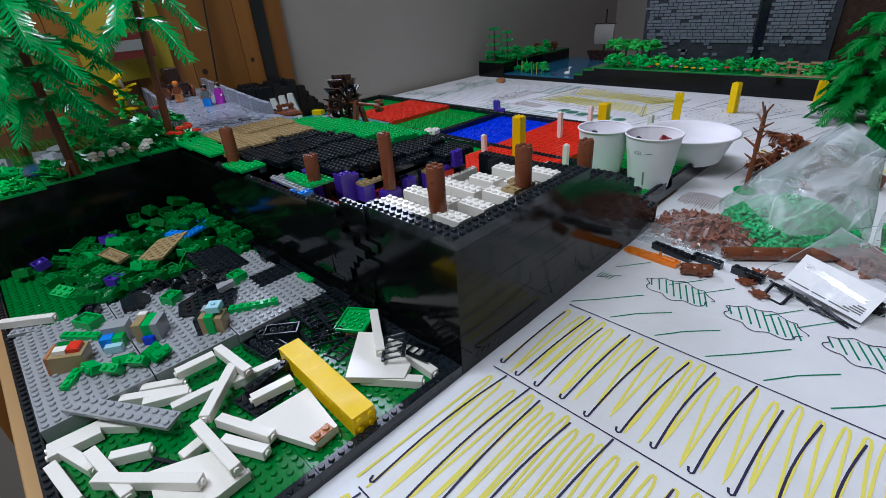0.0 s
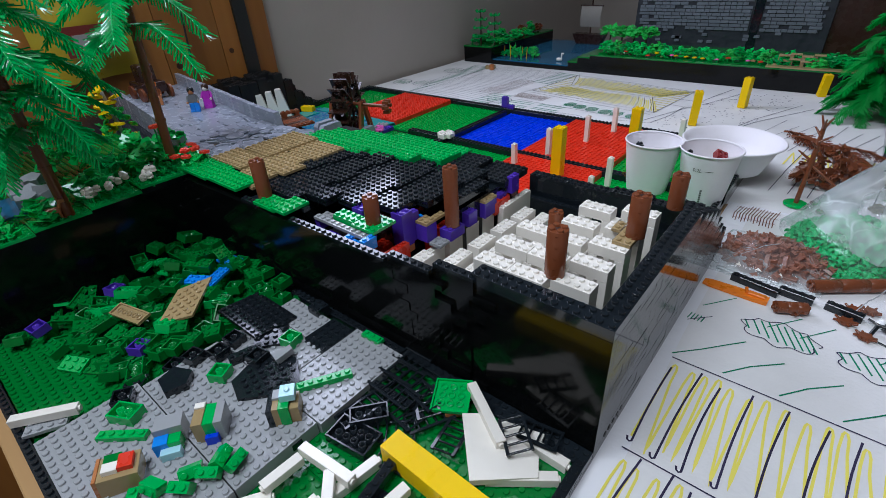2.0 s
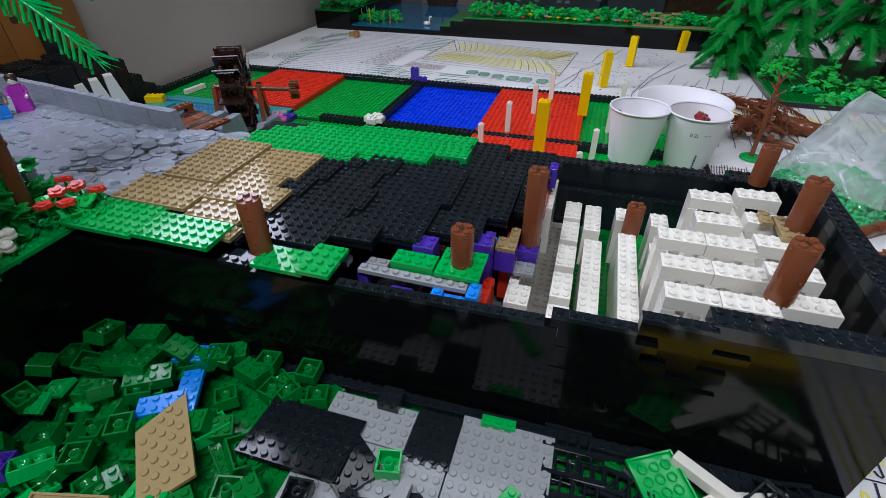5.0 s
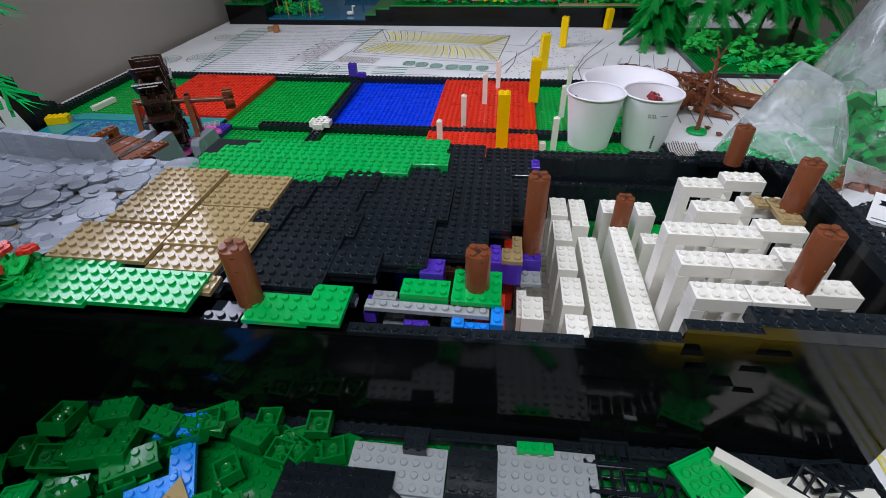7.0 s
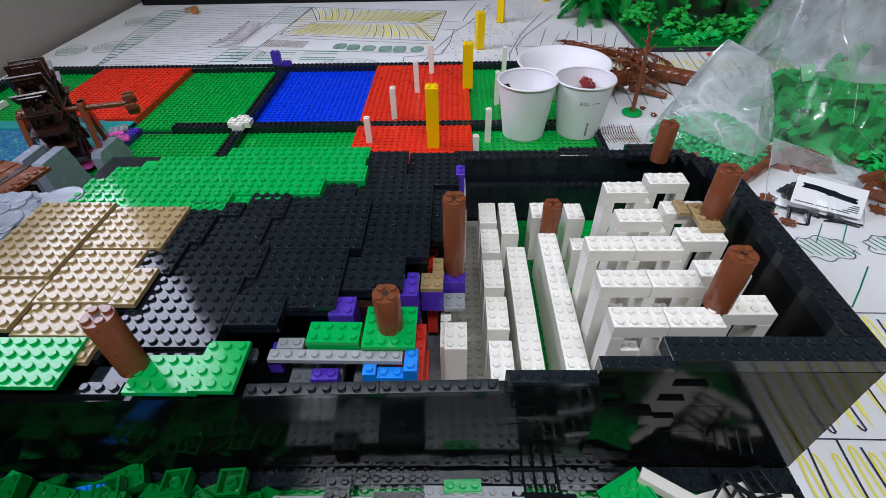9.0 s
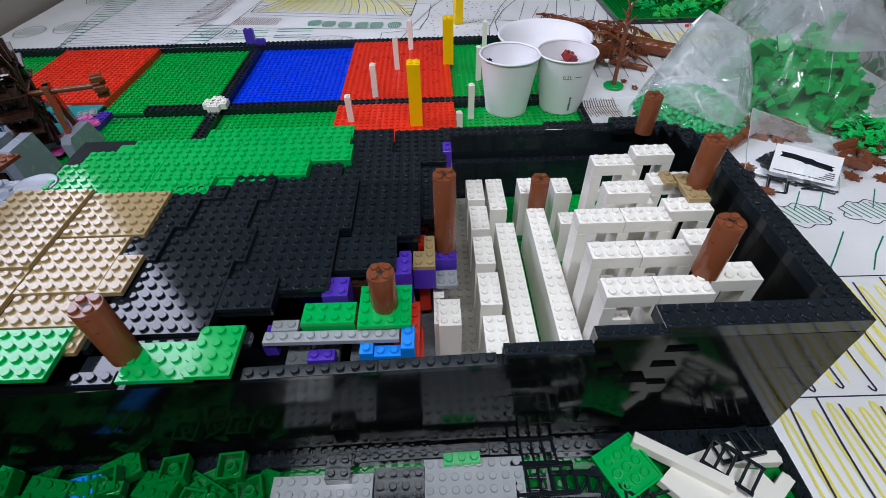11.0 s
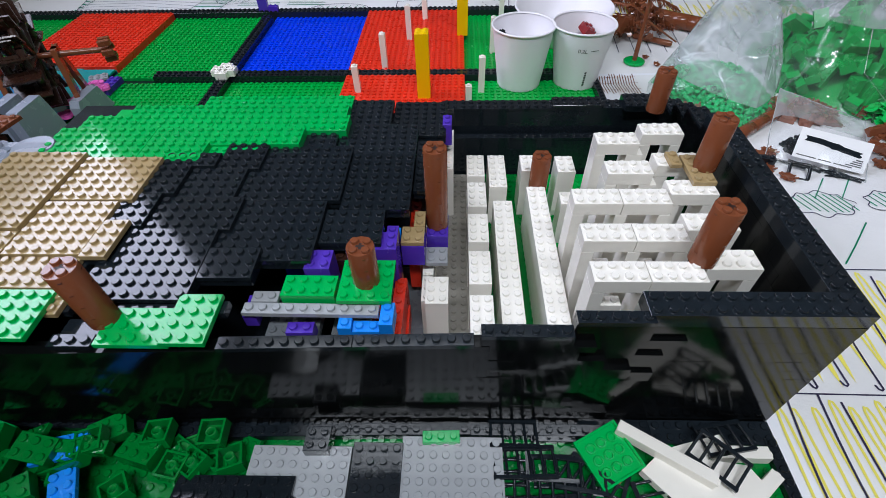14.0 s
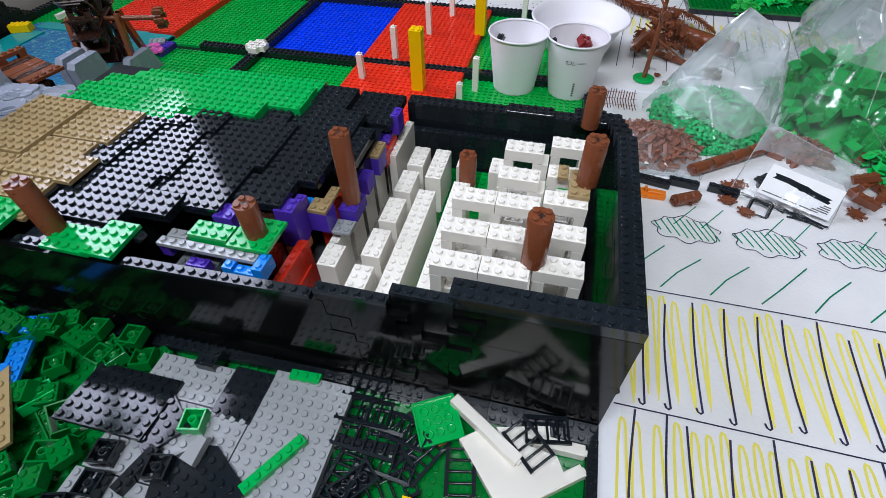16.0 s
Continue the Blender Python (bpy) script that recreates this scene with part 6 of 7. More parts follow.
for k in range(16):
    a = 2 * math.pi * k / 16 + 0.1
    s = Shape()
    s.box(-2.2, 2.2, 4.6, 7.3, -0.13, 0.13, 0.03)
    s.box(-1.4, 1.4, 5.4, 7.0, 0.13, 0.42, 0.03)
    s.box(-0.9, 0.9, 4.4, 5.6, -0.6, -0.13, 0.05)
    s.studs(2, 1, 0.42, 8, -1.0, 5.7)
    part("paddle", cached(("paddle",), lambda: s, DARKBROWN), wheel, WCX, WCY, WCZ, 0, math.degrees(a))
s = Shape()
s.tube((WCX - 4, WCY, WCZ + 0.3), (WCX + 10.6, WCY, WCZ - 1.0), 0.42, seg=10)
part("axle", s.mesh("axle", BROWN), wheel)
s = Shape()
for k in range(6):
    a = 2 * math.pi * k / 6
    s.box(WCX + 9.6, WCX + 11.2, WCY + 1.35 * math.cos(a) - 0.36, WCY + 1.35 * math.cos(a) + 0.36, WCZ - 1.0 + 1.35 * math.sin(a) - 0.36, WCZ - 1.0 + 1.35 * math.sin(a) + 0.36, 0.05)
part("gear", s.mesh("gear", BROWN), wheel)
for dx, dy in ((-4.0, -4.4), (-4.0, 4.4), (4.2, -4.4), (4.2, 4.4)):
    s = Shape()
    foot, head = Vector((WCX + dx, WCY + dy, 3.0)), Vector((WCX + dx * 0.95, WCY + dy * 0.1, WCZ + 0.6))
    wide, deep = Vector((0, 0.95, 0)), Vector((0.35, 0, 0))
    ring = [-wide - deep, wide - deep, wide + deep, -wide + deep]
    s.poly([foot + r for r in ring] + [head + r for r in ring], [(3, 2, 1, 0), (4, 5, 6, 7)] + [(i, (i + 1) % 4, 4 + (i + 1) % 4, 4 + i) for i in range(4)])
    part("strut", s.mesh("strut", BROWN), wheel)

# ---- cups and bowl ----
def cup(x, y, z, h, r0, r1, label):
    t = thing("paper_cup", x, y, z, label, "cup", group="paper cups")
    s = Shape()
    s.lathe([(0.0, 0.12), (r0 - 0.15, 0.12), (r0 - 0.1, 0.0), (r0, 0.0), (r0 + 0.02, 0.2), (r1, h - 0.3)], 48)
    s.lathe([(r1 - 0.08, h - 0.3), (r0 - 0.06, 0.5), (0.0, 0.45)], 48)
    part("wall", s.mesh("wall", CARD), t, x, y, z)
    s = Shape()
    s.lathe([(r1 - 0.08, h - 0.32), (r1 + 0.14, h - 0.34), (r1 + 0.22, h - 0.18), (r1 + 0.14, h), (r1 - 0.04, h - 0.04), (r1 - 0.1, h - 0.2)], 48)
    part("rolled_rim", s.mesh("rolled_rim", CARD), t, x, y, z)
    return t


def text_mesh(body, size, material):
    cu = bpy.data.curves.new("marking", "FONT")
    cu.body, cu.size, cu.extrude = body, size * U, 0.00002
    ob = bpy.data.objects.new("marking", cu)
    scene.collection.objects.link(ob)
    me = bpy.data.meshes.new_from_object(ob.evaluated_get(bpy.context.evaluated_depsgraph_get()))
    bpy.data.objects.remove(ob)
    half = max(v.co.x for v in me.vertices) / 2
    me.transform(Matrix.Translation((-half, 0, 0)))
    me.materials.clear()
    me.materials.append(material)
    return me


CUPS = ((-16.0, 57.8), (-6.6, 58.2))
CUP_Z, CUP_H, CUP_R0, CUP_R1 = 2.45, 9.6, 3.5, 4.75
cup(*CUPS[0], CUP_Z, CUP_H, CUP_R0, CUP_R1, "white paper cup holding a few small dark bricks")
c2 = cup(*CUPS[1], CUP_Z, CUP_H, CUP_R0, CUP_R1, "white paper cup with a printed fill mark")
MARK = plastic("grey_print", (0.10, 0.10, 0.10), 0.6)


def on_cup(name, me, parent, cx, cy, hz, ang, turn=0.0):
    r = CUP_R0 + (CUP_R1 - CUP_R0) * hz / CUP_H + 0.05
    slope = math.degrees(math.atan((CUP_R1 - CUP_R0) / CUP_H))
    m = Matrix.Translation(Vector((cx + r * math.cos(radians(ang)), cy + r * math.sin(radians(ang)), CUP_Z + hz)) * U) @ Matrix.Rotation(radians(ang + 90), 4, "Z") @ Matrix.Rotation(radians(90 + slope), 4, "X") @ Matrix.Rotation(radians(turn), 4, "Z")
    ob = new(name, me)
    ob.parent = parent
    ob.matrix_basis = Matrix.Translation(-parent.matrix_basis.translation) @ m
    return ob


on_cup("marking", text_mesh("0,2L", 0.85, MARK), c2, *CUPS[1], 6.6, -98)
s = Shape()
s.box(-0.6, 0.6, 0, 0.08, -0.01, 0.01, 0)
on_cup("mark_line", s.mesh("mark_line", MARK), c2, *CUPS[1], 6.85, -74)
for k in range(6):
    s = Shape()
    s.box(0, 0.3, 0, 0.28, -0.01, 0.01, 0)
    on_cup("print_bar", s.mesh("print_bar", MARK), c2, *CUPS[1], 1.0 + 0.42 * k, -84)
for x, y, n, material in ((CUPS[0][0] - 3.0, CUPS[0][1] + 1.4, 1, BLACK), (CUPS[1][0] + 0.4, CUPS[1][1] + 1.2, 2, plastic("dark_red_plastic", (0.22, 0.01, 0.012), 0.2)), (CUPS[1][0] - 4.4, CUPS[1][1] + 1.6, 1, BLACK)):
    thing("small_brick", x, y, CUP_Z + CUP_H - (1.6 if material is DARKBROWN else 2.6), "small dark brick on the heap inside a paper cup", "brick", block(n, 2 if n > 1 else 1, 1.2 if n > 1 else 0.8, material), RNG.uniform(0, 90), 20, 25, group="bricks in the cups")
for (cx, cy), material in zip(CUPS, (DARKGREY, BROWN)):
    s = Shape()
    for k in range(60):
        a, q = RNG.uniform(0, 6.28), math.sqrt(RNG.random()) * 2.7
        b = block_shape(1, 1, 0.6)
        s.add(b, Matrix.Translation((cx + q * math.cos(a), cy + q * math.sin(a), CUP_Z + 0.55 + RNG.uniform(0.6, 2.0 if material is DARKGREY else 5.6))) @ Euler((RNG.uniform(0, 6), RNG.uniform(0, 6), 0)).to_matrix().to_4x4() @ Matrix.Translation((-0.5, -0.5, -0.3)))
    tagged(new("brick_heap", s.mesh("brick_heap", material)), "heap of small bricks inside a paper cup", "bricks", "", "stuff")
bowl = thing("plastic_bowl", -6.4, 76.0, 2.4, "shallow white plastic bowl behind the paper cups", "bowl")
s = Shape()
s.lathe([(0, 0.2), (5.6, 0.0), (6.2, 0.3), (7.5, 3.6), (8.4, 5.7), (9.0, 6.0), (9.2, 5.8), (9.0, 5.6)], 56)
s.lathe([(8.9, 5.96), (8.2, 5.6), (7.2, 3.4), (5.9, 0.6), (0, 0.5)], 56)
part("shell", s.mesh("shell", CARD), bowl, -6.4, 76.0, 2.4)


# ---- bags and clutter on the paper ----
def tent_bag(corners, ridge, seed, n=20, rough=0.5):
    """A half-filled bag: full at its four-cornered foot, pulled together to a ridge above. Gives rings of points from foot to ridge."""
    rings = []
    a, b = Vector(ridge[0]), Vector(ridge[1])
    foot = []
    for i in range(n):
        u = 4.0 * i / n
        k, w = int(u), u - int(u)
        p = Vector((*corners[k], 0.25)).lerp(Vector((*corners[(k + 1) % 4], 0.25)), w)
        mid = sum((Vector((*c, 0.25)) for c in corners), Vector()) / 4
        foot.append(mid + (p - mid) * (1.0 + 0.16 * math.sin(math.pi * w)))
    for f, lift in ((0.0, 0.0), (-0.02, 0.12), (0.1, 0.27), (0.3, 0.45), (0.55, 0.66), (0.8, 0.85), (1.0, 1.0)):
        ring = []
        for i, p in enumerate(foot):
            w = max(0.0, min(1.0, (p - a).to_2d().dot((b - a).to_2d()) / (b - a).to_2d().length_squared))
            q = a.lerp(b, w)
            d = Vector((math.cos(6.28 * i / n), math.sin(6.28 * i / n), 1.6 * lift + seed))
            shake = rough * (noise.noise(d * 1.7) + 0.5 * noise.noise(d * 4.3)) * (1.5 if 0.0 < lift < 1.0 else 0.4)
            out = (p - q).to_2d()
            out = out.normalized() if out.length > 0.01 else Vector((1, 0))
            v = p.lerp(q, f)
            v.z = 0.25 + (q.z - 0.25) * lift
            ring.append((v.x + out.x * shake, v.y + out.y * shake, max(0.2, v.z + (0.6 * shake if lift > 0 else 0))))
        rings.append(ring)
    return rings


def tent_film(rings, lo, hi, seed):
    """The film between two rings of a bag."""
    s, r = Shape(), random.Random(seed)
    n = len(rings[0])
    for ring in rings[lo:hi + 1]:
        s.v += ring
    for j in range(hi - lo):
        for i in range(n):
            p = (j * n + i, j * n + (i + 1) % n, (j + 1) * n + (i + 1) % n, (j + 1) * n + i)
            for f in (((p[0], p[1], p[3]), (p[1], p[2], p[3])) if (i + j) % 2 else ((p[0], p[1], p[2]), (p[0], p[2], p[3]))):
                s.f.append(list(f))
                s.smooth.append(r.random() < 0.85)
    return s


def creases(rings, seed, count=6, width=0.05):
    """Sharp folds: thin ridges that run up a bag and along its ridge."""
    r, s = random.Random(seed + 100), Shape()
    n, m = len(rings[0]), len(rings)
    for _ in range(count):
        i, j = r.randrange(n), r.randrange(1, m - 2)
        for _ in range(r.randrange(2, 5)):
            k, q = (i + r.choice((0, 1, -1))) % n, j + 1
            if q > m - 1:
                break
            s.tube(rings[j][i], rings[q][k], width * r.uniform(0.5, 1.2), width * r.uniform(0.4, 1.0), 5, False)
            i, j = k, q
    for i in range(n // 2):
        s.tube(rings[-1][i], rings[-1][i + 1], width, width, 5, False)
    return s


FILM_THICK = film_material("milky_bag_film", (0.88, 0.90, 0.90), 0.32, 0.08, 0.45)
CREASE = film_material("creased_film", (0.9, 0.92, 0.92), 0.4, 0.2)


def contents(cx, cy, rx, ry, h, count, makers, seed, z0=0.25):
    """Small pieces heaped in a mound."""
    r, s = random.Random(seed), Shape()
    for _ in range(count):
        a, q = r.uniform(0, 2 * math.pi), math.sqrt(r.random())
        top = h * (1 - q ** 2.2)
        p = (cx + rx * q * math.cos(a), cy + ry * q * math.sin(a), z0 + top * r.uniform(0.55, 1.0))
        s.add(r.choice(makers), Matrix.Translation(p) @ Euler((r.uniform(0, 6.3), r.uniform(0, 6.3), r.uniform(0, 6.3))).to_matrix().to_4x4())
    return s


def mound(cx, cy, rx, ry, h, seed):
    s = Shape()
    n, m = 28, 7
    for j in range(m + 1):
        q = 1 - j / m
        for i in range(n):
            a = 2 * math.pi * i / n
            k = 1 + 0.12 * noise.noise((math.cos(a) * 1.7, math.sin(a) * 1.7, seed + q))
            s.v.append((cx + rx * q * k * math.cos(a), cy + ry * q * k * math.sin(a), 0.2 + h * (1 - q ** 2.2) * 0.86))
    for j in range(m):
        for i in range(n):
            s.f.append([j * n + i, j * n + (i + 1) % n, (j + 1) * n + (i + 1) % n, (j + 1) * n + i])
            s.smooth.append(True)
    return s


ring_bit = Shape()
ring_bit.lathe([(0.48, 0), (0.5, 0.5), (0.34, 0.56), (0.32, 0.1)], 10)
ring_bit.tube((0, 0, 0.1), (0, 0, 0.15), 0.34, seg=10)
claw_bit = Shape()
claw_bit.box(-1.1, 1.1, -0.45, 0.45, 0, 0.6, 0.08)
claw_bit.tube((0.8, 0, 0.2), (1.4, 0.3, 0.6), 0.22, 0.12, 6)
claw_bit.tube((-0.8, 0, 0.2), (-1.3, -0.4, 0.1), 0.22, 0.12, 6)
small_black = Shape()
small_black.tube((-0.8, 0, 0), (0.8, 0, 0), 0.3, seg=8)
small_black.box(-0.4, 0.4, -0.5, 0.5, -0.3, 0.5, 0.05)
brick_a, brick_b, brick_c = hollow_shape(2, 2, 1.2), block_shape(4, 2, 1.2), block_shape(3, 2, 1.2)

CLAW_BROWN = plastic("translucent_brown_plastic", (0.27, 0.11, 0.07), 0.4, 0.25)
BAG_GREEN = plastic("deep_green_plastic", (0.0, 0.33, 0.055), 0.2, 0.25)
GREEN_RINGS = plastic("green_ring_plastic", (0.0, 0.50, 0.14), 0.4, 0.25)
BAGS = (((16.4, 56.8, 9.6, 10.4, 4.6), 1100, (ring_bit,), GREEN_RINGS, ((6.2, 58.4), (17.6, 45.4), (26.2, 57.0), (17.0, 68.4)), ((18.6, 66.4, 15.0), (24.4, 62.0, 12.6)), 2, "clear plastic bag half full of small green round plates", 3),
        ((7.4, 47.6, 7.4, 6.6, 1.9), 210, (claw_bit,), CLAW_BROWN, ((0.4, 53.6), (0.3, 40.2), (13.4, 40.2), (14.6, 54.0)), ((5.6, 46.2, 3.0), (9.4, 49.4, 3.2)), 6, "clear zip bag of small reddish brown claw pieces", 8),
        ((38.0, 63.0, 9.8, 14.0, 10.8), 230, (brick_a, brick_b, brick_c), BAG_GREEN, ((27.4, 52.0), (46.0, 48.6), (50.0, 76.0), (29.4, 78.0)), ((36.6, 70.0, 26.0), (46.8, 72.4, 25.0)), 3, "large clear plastic bag full of bright green bricks", 14))
for (cx, cy, rx, ry, h), count, makers, material, corners, ridge, split, label, seed in BAGS:
    b = thing("plastic_bag", cx, cy, 0.2, label, "bag", group="clear plastic bags")
    rings = tent_bag(corners, ridge, seed, rough=0.25 if seed == 8 else 0.7)
    part("film", tent_film(rings, 0, split, seed).mesh("film", FILM), b)
    if split < 6:
        part("neck", tent_film(rings, split, 6, seed).mesh("neck", FILM_THICK), b, label="hazy crumpled neck of the bag")
    tagged(part("crease", creases(rings, seed).mesh("crease", CREASE), b), kind="stuff")
    ob = part("filling", contents(cx, cy, rx * 0.93, ry * 0.93, h, count, makers, seed).mesh("filling", material), b)
    tagged(ob, kind="stuff")
    part("filling_core", mound(cx, cy, rx * 0.9, ry * 0.9, h * 0.88, seed).mesh("filling_core", material), b)
# zip edge of the bag of claws, with three small printed triangles
zipped = bpy.data.objects["plastic_bag.001"]
s = Shape()
for dy in (0.0, 0.3, 0.62):
    s.box(0.9, 13.0, 40.1 + dy, 40.32 + dy, 0.5, 0.66, 0.03)
part("zip_strip", s.mesh("zip_strip", CREASE), zipped)
s = Shape()
for i in range(15):
    for j in range(5):
        x, y = -1.6 + 1.08 * i + 0.1 * j, 39.4 + 1.15 * j + 0.06 * i
        s.v.append((x, y, 0.4 + 0.3 * j + 0.16 * noise.noise((x * 0.5, y * 0.7, 4.0)) * j))
for i in range(14):
    for j in range(4):
        s.f.append([i * 5 + j, (i + 1) * 5 + j, (i + 1) * 5 + j + 1, i * 5 + j + 1])
        s.smooth.append(True)
part("zip_lip", s.mesh("zip_lip", FILM_THICK), zipped, label="flat hazy lip of the zip bag")
for k in range(3):
    s = Shape()
    s.poly([(3.0 + 2.6 * k, 41.6, 1.15), (3.8 + 2.6 * k, 41.6, 1.15), (3.4 + 2.6 * k, 42.3, 1.4)], [(0, 1, 2)])
    part("print_mark", s.mesh("print_mark", WHITE), zipped)
# second layer of film pulled up over the big bag
bag4 = thing("plastic_bag", 47, 86, 0.2, "clear crumpled empty bag standing behind the green bricks", "bag", group="clear plastic bags")
rings = tent_bag(((38.0, 80.0), (56.0, 79.0), (58.0, 95.0), (39.0, 96.0)), ((47.0, 93.0, 34.0), (57.0, 94.0, 33.0)), 31, rough=0.9)
part("film", tent_film(rings, 0, 6, 31).mesh("film", FILM_THICK), bag4)
tagged(part("crease", creases(rings, 31, 9).mesh("crease", CREASE), bag4), kind="stuff")

# the bag with a printed card
lab = thing("plastic_bag", 27, 42.6, 0.2, "clear bag of black pieces with a white printed card", "bag", group="clear plastic bags")
s = Shape()
n = 16
BL, BR, TR, TL = Vector((17.1, 38.6, 0.3)), Vector((28.3, 33.6, 0.3)), Vector((34.5, 46.0, 1.9)), Vector((23.2, 51.2, 4.6))
for i in range(n + 1):
    for j in range(n + 1):
        u, w = i / n, j / n
        p = BL.lerp(BR, u).lerp(TL.lerp(TR, u), w)
        swell = (3.1 - 0.9 * u) * min(1.0, w / 0.2) * (1 - max(0.0, w - 0.3) / 0.7) * (0.75 + 0.25 * math.sin(math.pi * u))
        base = 0.3 + (4.3 - 2.7 * u) * max(0.0, w - 0.3) / 0.7
        s.v.append((p.x, p.y, max(0.2, base + swell * (0.55 if i in (0, n) else 1.0) + 0.5 * noise.noise((u * 3, w * 4, 3.0)) + 0.25 * noise.noise((u * 9, w * 9, 3.0)))))
hazy = Shape()
hazy.v = list(s.v)
for i in range(n):
    for j in range(n):
        half = s if j < 9 else hazy
        half.f.append([i * (n + 1) + j, (i + 1) * (n + 1) + j, (i + 1) * (n + 1) + j + 1, i * (n + 1) + j + 1])
        half.smooth.append((i * 7 + j * 5) % 3 > 0)
THIN_FILM = film_material("thin_bag_film", (0.96, 0.97, 0.98), 0.02, 0.12, 0.16)
part("film", s.mesh("film", THIN_FILM), lab)
part("back_film", hazy.mesh("back_film", FILM_THICK), lab, label="hazy upper half of the bag")
edge = Shape()
rim = [i * (n + 1) for i in range(n + 1)] + [n * (n + 1) + j for j in range(1, n + 1)] + [i * (n + 1) + n for i in range(n - 1, -1, -1)] + list(range(n - 1, -1, -1))
for p, q in zip(rim, rim[1:]):
    edge.tube(s.v[p], s.v[q], 0.07, 0.07, 5, False)
part("seam", edge.mesh("seam", CREASE), lab)

row, rs = Shape(), random.Random(5)
for k in range(22):
    u, v, a = rs.uniform(-4.4, 4.4), rs.uniform(-0.5, 0.25), rs.uniform(-0.35, 0.35)
    ax, ay = 0.883 * u + 0.47 * v, -0.47 * u + 0.883 * v
    dx, dy = 1.3 * math.cos(a - 0.49), 1.3 * math.sin(a - 0.49)
    z = 0.3 + 0.3 * rs.random()
    row.tube((23.7 + ax - dx, 36.1 + ay - dy, z), (23.7 + ax + dx, 36.1 + ay + dy, z), 0.13, seg=6)
row.add(contents(0, 0, 4.4, 1.9, 1.9, 90, (small_black,), 6, 0.1), Matrix.Translation((25.6, 40.6, 0.2)) @ Matrix.Rotation(-0.36, 4, "Z"))
tagged(part("filling", row.mesh("filling", BLACK), lab), kind="stuff")


# the card stands slanting against the black pieces behind it
ca = Vector((8.5, -3.1, -0.9)).normalized()
cc = ca.cross(Vector((1.0, 2.5, 2.9))).normalized()
cb = cc.cross(ca)
CARD_PLACE = Matrix(((ca.x, cb.x, cc.x, (20.3 + 0.7 * cc.x) * U), (ca.y, cb.y, cc.y, (38.55 + 0.7 * cc.y) * U), (ca.z, cb.z, cc.z, (1.1 + 0.7 * cc.z) * U), (0, 0, 0, 1)))


def card_piece(name, x0, x1, y0, y1, z, material, poly=None):
    s = Shape()
    if poly:
        s.poly([(x, y, z) for x, y in poly], [tuple(range(len(poly)))])
    else:
        s.box(x0, x1, y0, y1, z - 0.04, z, 0)
    ob = new(name, s.mesh(name, material))
    ob.parent = lab
    ob.matrix_basis = Matrix.Translation(-lab.matrix_basis.translation) @ CARD_PLACE @ Matrix.Diagonal((0.865, 0.55, 1, 1))
    return ob


card_piece("card", 0, 10.4, -0.2, 7.4, 0, plastic("white_card", (0.88, 0.88, 0.88), 0.5, 0.02))
strap = [(0.9, 5.6), (1.2, 5.0), (0.9, 4.3), (3.0, 4.3), (4.6, 4.0), (5.0, 3.7), (5.7, 3.8), (6.4, 3.6), (8.4, 3.3), (9.2, 3.2), (9.4, 3.7), (9.0, 4.0), (9.4, 4.5), (6.6, 4.9), (5.8, 5.3), (5.0, 5.3), (3.0, 5.6)]
card_piece("strap_picture", 0, 0, 0, 0, 0.03, BLACK, strap)
PRINT = plastic("card_print", (0.12, 0.12, 0.12), 0.6)
for k, (x0, x1, y0) in enumerate(((0.5, 3.4, 0.5), (3.7, 5.6, 0.5), (6.0, 8.6, 0.5), (8.2, 9.8, 1.5), (8.4, 9.8, 2.0), (7.6, 9.8, 1.0), (8.8, 9.8, 2.5))):
    card_piece("print_bar", x0, x1, y0, y0 + 0.26, 0.03, PRINT)
tagged(thing("claw_heap", 28.0, 50.8, 0.2, "loose heap of small reddish brown claw pieces on the paper", "bricks", contents(0, 0, 5.0, 3.6, 1.0, 80, (claw_bit,), 41, 0.1).mesh("claw_heap", CLAW_BROWN), -20), kind="stuff")
# buckle, gears, logs and the orange knife
s = Shape()
ring = [(-1.1, -1.05), (1.0, -1.05), (1.2, -0.85), (1.2, 0.85), (1.0, 1.05), (-1.0, 1.05), (-1.2, 0.85), (-1.2, -0.85)]
for a, b in zip(ring, ring[1:] + ring[:1]):
    s.tube((*a, 0.35), (*b, 0.35), 0.24, seg=8)
thing("strap_buckle", 20.4, 35.6, 0.45, "small black square buckle standing on the paper", "buckle", s.mesh("strap_buckle", BLACK), -22, 38)


